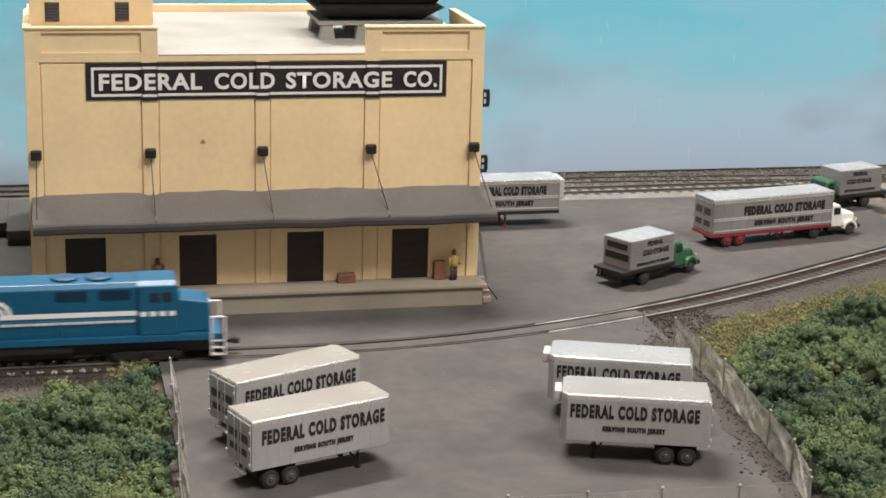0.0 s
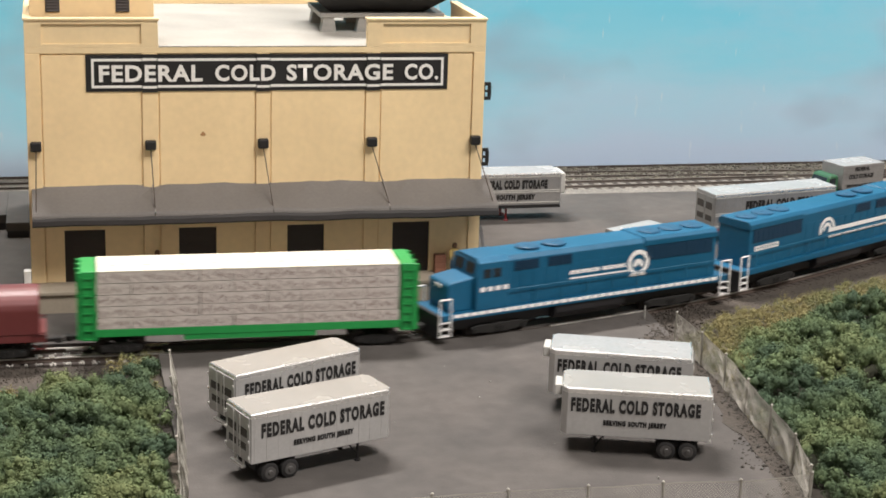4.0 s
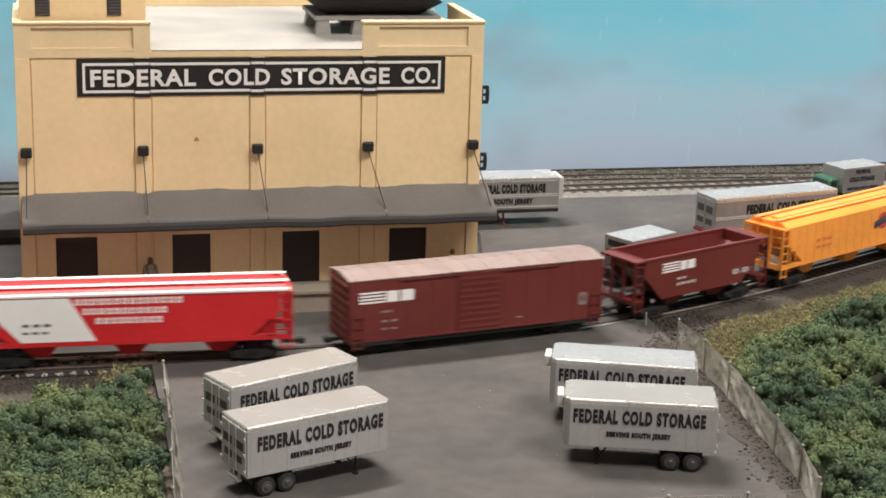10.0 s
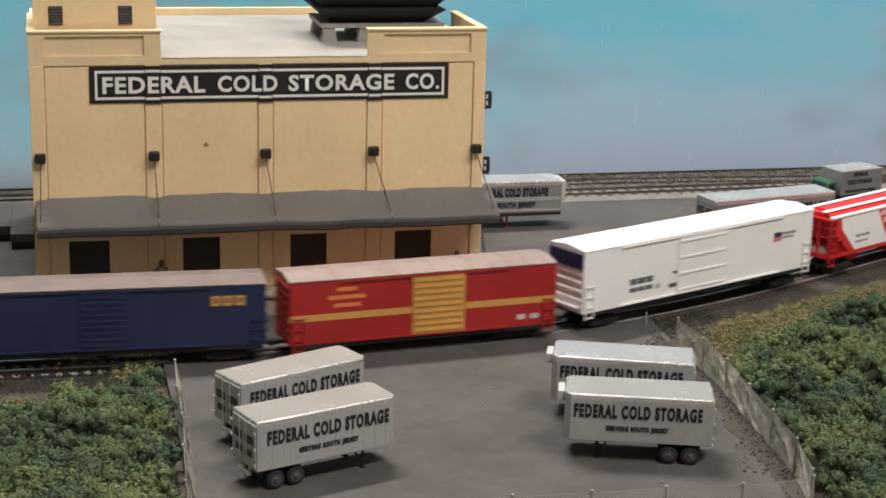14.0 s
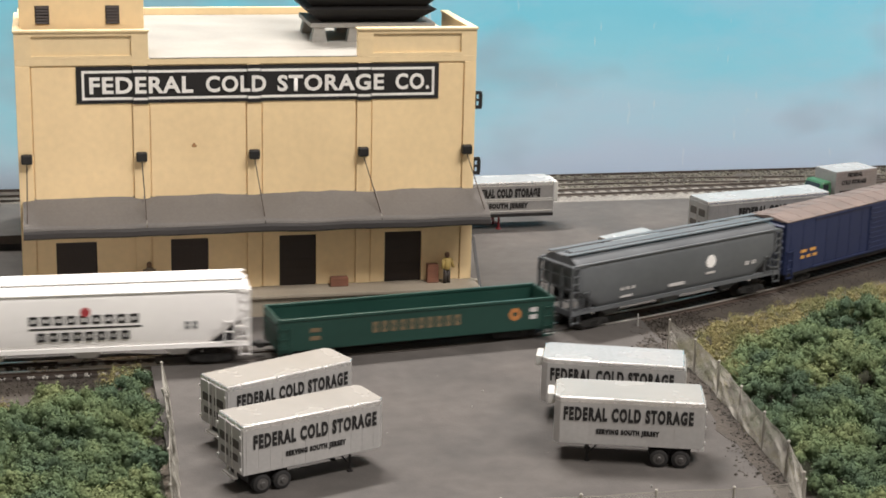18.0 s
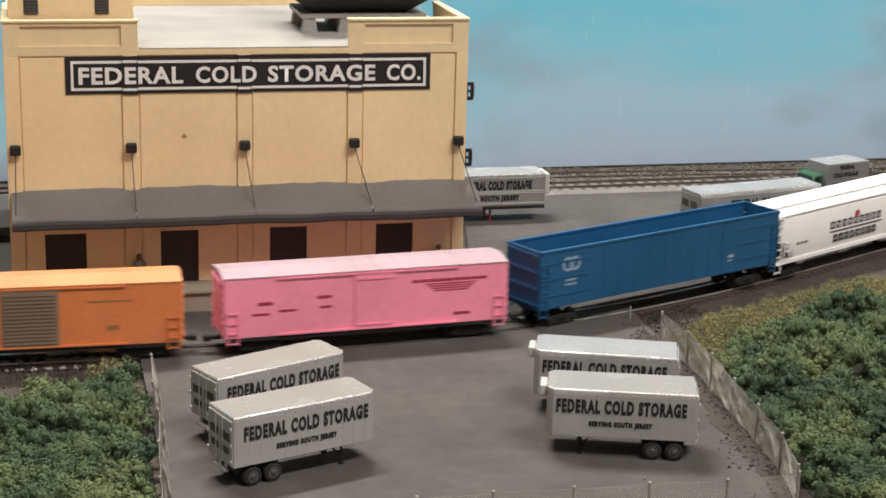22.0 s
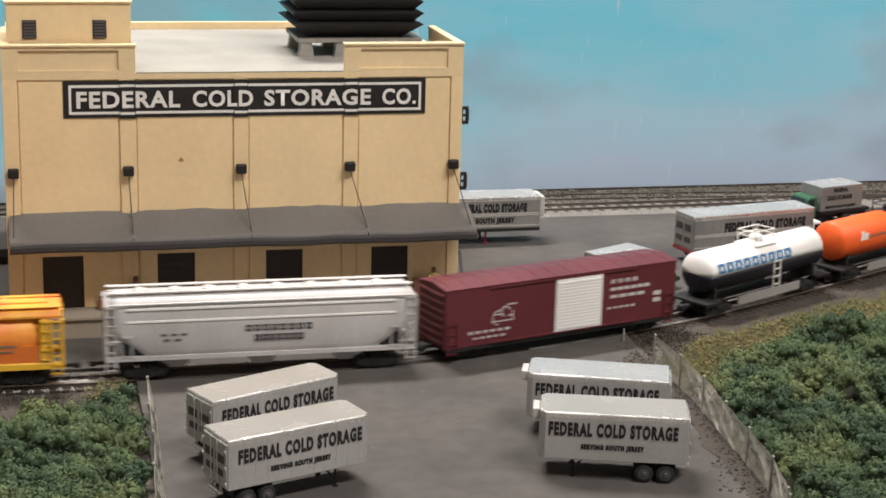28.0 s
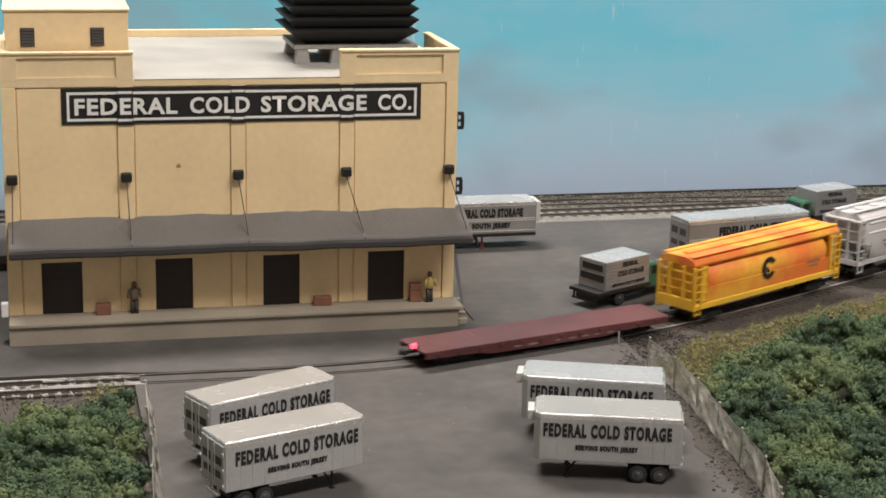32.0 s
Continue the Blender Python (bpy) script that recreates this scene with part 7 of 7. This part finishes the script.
sp = scatter(214, 420, -190, 40, 2.6, dry_in, lambda x, y: -0.6 + 1.6 * lump(x, y, 10) + 1.8 * ease((y - 0) / -40))
sp += scatter(214, 236, -200, -70, 2.8, lambda x, y: fence_x(y) + 1.0 < x < fence_x(y) + 5 + 3 * lump(y, 2, 8), lambda x, y: 0.4 + lump(x, y, 8))
sp += scatter(-14, 44, -112, -68, 2.8, lambda x, y: (x < -4 or x > 24) and left_in(x, y - 4) and not left_in(x, y + 6 + 8 * lump(x, y, 12)) or (26 < x < 37 and -92 < y < -76 and lump(x, y, 9) > -0.1), lambda x, y: 3.4 + 2.0 * lump(x, y, 9))
c, r = clumps(sp, 1.3, 4, 0.38)
blob_mesh("dry_grass", c, r, DRY, "yellowish dry grass tufts along the bank", "grass", clumps(sp, 2.1, 150, 0.2, 0.35, 1.35), (0.3, 1.8))

SOIL = mat("dark_gravel", (0.052, 0.045, 0.038), 0.95, var=0.35, scale=200, fine=0.3, fscale=900, bump=0.8)
# stones along the fence and beside the line
pts, rad = [], []
for k in range(2400):
    y = GEN.uniform(-225, -58)
    x = fence_x(y) + 0.6 - abs(GEN.normal(0, 3.8)) * (1.0 + 0.9 * lump(y, 1, 9))
    pts.append((x, y, GEN.uniform(-0.35, 0.1)))
    rad.append(0.2 + 0.5 * GEN.uniform() ** 2.5)
blob_mesh("gravel", np.array(pts), np.array(rad), SOIL, "dark gravel strewn along the fence", "gravel")
pts, rad = [], []
for k in range(3000):
    s = GEN.uniform(136, 420)
    o = GEN.uniform(7.5, 30) if GEN.uniform() < 0.8 else GEN.uniform(-9.2, 9)
    x, y, z = edge(s, o, -1.8 + 0.9 * max(0.0, o - 8.6) / 31.4)
    if dry_in(x, y) or abs(abs(o) - 4.8) < 1.3:
        continue
    pts.append((x, y, z + GEN.uniform(-0.15, 0.1)))
    rad.append(GEN.uniform(0.1, 0.26))
for k in range(700):
    x, y, z = edge(GEN.uniform(126, 165), GEN.uniform(7, 34), -0.4)
    pts.append((x, y, GEN.uniform(-0.5, 0.1)))
    rad.append(GEN.uniform(0.15, 0.55))
for k in range(1100):
    x, y, z = edge(GEN.uniform(-150, -34), GEN.uniform(6.5, 22), -2.4)
    pts.append((x, y, z + GEN.uniform(-0.1, 0.3)))
    rad.append(GEN.uniform(0.12, 0.32))
blob_mesh("gravel", np.array(pts), np.array(rad), BALLAST, "dark grey ballast stones beside the line", "gravel")
bm = B()
ys = [-240, -225] + [-215 + 6 * i for i in range(26)]
sheet(bm, [(fence_x(y) + 8, y, 0.05) for y in ys], [(fence_x(y) - 7.0 - 3.0 * lump(y, 5, 12), y, 0.12) for y in ys], 2.0)
setting("ground_verge", bm, BALLAST, "dark gravel verge along the wire fence", "ground")
bm = B()
for x0, x1, y0, y1, nx, ny, f in ((-75, 44, -250, -72, 24, 34, left_h), (204, 430, -260, 20, 44, 56, right_h)):
    grid = {}
    for i in range(nx + 1):
        for j in range(ny + 1):
            x, y = x0 + (x1 - x0) * i / nx, y0 + (y1 - y0) * j / ny
            ok = left_in(x, y) if x < 100 else right_in(x, y)
            grid[i, j] = bm.verts.new((x, y, f(x, y) - 3.4 if ok else -3.2))
    for i in range(nx):
        for j in range(ny):
            bm.faces.new((grid[i, j], grid[i + 1, j], grid[i + 1, j + 1], grid[i, j + 1]))
setting("ground_bank", bm, mat("dark_soil", (0.03, 0.032, 0.018), 0.95), "dark soil under the bushes", "ground")

# ---- wire fences ----


def fence(name, path, height, label, wob=0.0, spacing=20.0, lean_x=0.0, wire=0.075):
    t = thing(name, Matrix(), label, "fence")
    seg = [0.0]
    for p, q in zip(path, path[1:]):
        seg.append(seg[-1] + math.dist(p, q))
    total = seg[-1]

    def spot(u, h):
        x = float(np.interp(u, seg, [p[0] for p in path])) + wob * lump(u, h * 3, 9) - lean_x * h / height
        y = float(np.interp(u, seg, [p[1] for p in path])) + wob * lump(u, h * 3, 9, 4)
        return Vector((x, y, h))

    n = int(total / spacing)
    for k in range(n + 1):
        u = total * k / n
        bm = B()
        lean = Vector((random.uniform(-0.5, 0.5), random.uniform(-0.5, 0.5), 0))
        cyl(bm, spot(u, 0), spot(u, height + 0.8) + lean, 0.34, 7)
        lathe(bm, [(0, 0.45), (0.4, 0.5), (0.7, 0.2)], spot(u, height + 0.7) + lean, (0, 0, 1), 7)
        part("post", bm, FENCE, t)
    vs, fs = [], []

    def strand(p, q, r=wire):
        d = (q - p).normalized()
        a = d.orthogonal().normalized()
        b = d.cross(a)
        i = len(vs)
        for c in (p, q):
            for w in range(3):
                g = 2 * math.pi * w / 3
                vs.append((c + (a * math.cos(g) + b * math.sin(g)) * r) * MM)
        fs.extend([(i + w, i + (w + 1) % 3, i + 3 + (w + 1) % 3, i + 3 + w) for w in range(3)])

    pitch, steps = 0.95, 4
    for k in range(int((total + height) / pitch)):
        for s in (0, 1):
            u0 = k * pitch - height
            for j in range(steps):
                h0, h1 = height * j / steps, height * (j + 1) / steps
                ua, ub = (u0 + h0, u0 + h1) if s == 0 else (u0 + height - h0, u0 + height - h1)
                if 0 <= min(ua, ub) and max(ua, ub) <= total:
                    strand(spot(ua, h0 + 0.3), spot(ub, h1 + 0.3))
    for u in range(int(total / 4)):
        strand(spot(u * 4, height + 0.3), spot(min(total, u * 4 + 4), height + 0.3), 0.14)
    me = bpy.data.meshes.new("wire_mesh")
    me.from_pydata(vs, [], fs)
    me.materials.append(FENCE)
    o = new("wire_mesh", me)
    o.parent = t
    o["kind"] = "stuff"
    return t


fence("wire_fence", FX, 11.0, "grey chain-link fence curving along the trailer yard", 0.8)
fence("wire_fence", [(45.0, -91.0), (44.4, -120.0), (43.4, -150.0), (41.6, -180.0), (39.6, -215.0)], 10.0, "buckled grey chain-link fence beside the bushes", 0.45, 24.0, 2.4, 0.085)
fence("wire_fence", [(206.0, -213.0), (188.5, -215.0), (169.0, -213.0), (150.0, -213.0), (129.0, -212.0), (108.0, -212.0), (80.0, -214.0)], 9.0, "low chain-link fence at the front of the yard", 0.4, 20.0, 0.0, 0.045)

# ---- odds and ends ----
ramp = thing("loading_ramp", Matrix(), "low grey concrete loading ramp beside the warehouse", "ramp")
for x0, x1, y0, y1 in ((-70, -11, 108, 150), (-11, -1.5, 94, 150)):
    bm = B()
    box(bm, x0, x1, y0, y1, 2.8, 6.5, 0.3)
    part("slab", bm, ASPHALT, ramp)
    # black block drawn in for the shaded gap under the slab
    bm = B()
    box(bm, x0 + 0.5, x1 - 0.5, y0 + 0.8, y1 - 0.5, 0, 2.8)
    part("slab_gap_shade", bm, BLACK, ramp)
bm = B()
box(bm, -2.6, -0.1, -6.0, -2.5, 9.0, 14.0, 0.3)
tagged(part("meter_box", bm, WHITE), "small white box on the warehouse corner", "box")
pts = np.array([(GEN.uniform(60, 205), GEN.uniform(-205, -75), 0.15) for _ in range(9)] + [(137.3, -117.6, 0.2), (171.6, -188.5, 0.3)])
blob_mesh("paper_scraps", pts, GEN.uniform(0.12, 0.3, len(pts)), GREYP, "tiny pale scraps on the asphalt", "scraps")
bm = B()
cyl(bm, (217.0, -45.0, -1.0), (217.0, -45.0, 5.0), 0.35, 7)
tagged(part("marker_post", bm, GREYP), "short grey post beside the crossing", "post")

WHITEST = mat("whitish_stone", (0.36, 0.34, 0.31), 0.7, var=0.3)
# pale stones between the ties at the open end of the line
pts, rad = [], []
for k in range(4200):
    s = GEN.uniform(-150, -40)
    if abs((s + 120) % 4.6 - 2.3) > 1.2:
        continue
    o = GEN.uniform(-7.8, 7.8)
    if abs(abs(o) - 4.8) < 1.2:
        continue
    x, y, z = edge(s, o, -1.9)
    pts.append((x, y, z + GEN.uniform(-0.1, 0.35)))
    rad.append(GEN.uniform(0.25, 0.55))
blob_mesh("gravel", np.array(pts), np.array(rad), WHITEST, "pale stones between the ties", "gravel")

# weathered debris between the rear sidings
pts, rad = [], []
for k in range(5200):
    x, y = GEN.uniform(150, 505), GEN.uniform(173, 201.5)
    if lump(x, y * 2.5, 14, 9) < -0.25 or min(abs(y - back_line_b(x)[1] - o) for o in (-4.8, 4.8)) < 1.3:
        continue
    pts.append((x, y, GEN.uniform(-0.2, 0.35)))
    rad.append(GEN.uniform(0.25, 1.0))
blob_mesh("gravel", np.array(pts), np.array(rad), mat("siding_debris", (0.075, 0.068, 0.055), 0.95, var=0.4, scale=120, second=(0.16, 0.15, 0.12), amount=0.1, hard=True), "weathered dark gravel and scraps between the sidings", "gravel")

# a rusty run on the front wall
bm = B()
prism(bm, [(61.5 + 1.0 * math.cos(a), 61.6 + 0.6 * math.sin(a) + (0.5 if math.sin(a) > 0.9 else 0)) for a in np.linspace(0, 2 * math.pi, 15)[:-1]], -0.6, -0.55, "y")
part("stain", bm, mat("rust_stain", (0.36, 0.19, 0.08), 0.8), house, "small rusty run")

# short guard rails at the crossing's end
for o in (-3.1, 3.1):
    bm = B()
    along(bm, *rail_head(o), -72, -38, 4.0, line)
    part("guard_rail", bm, GLARERAIL, bpy.data.objects["railway_line"], "bright guard rail")
motions()
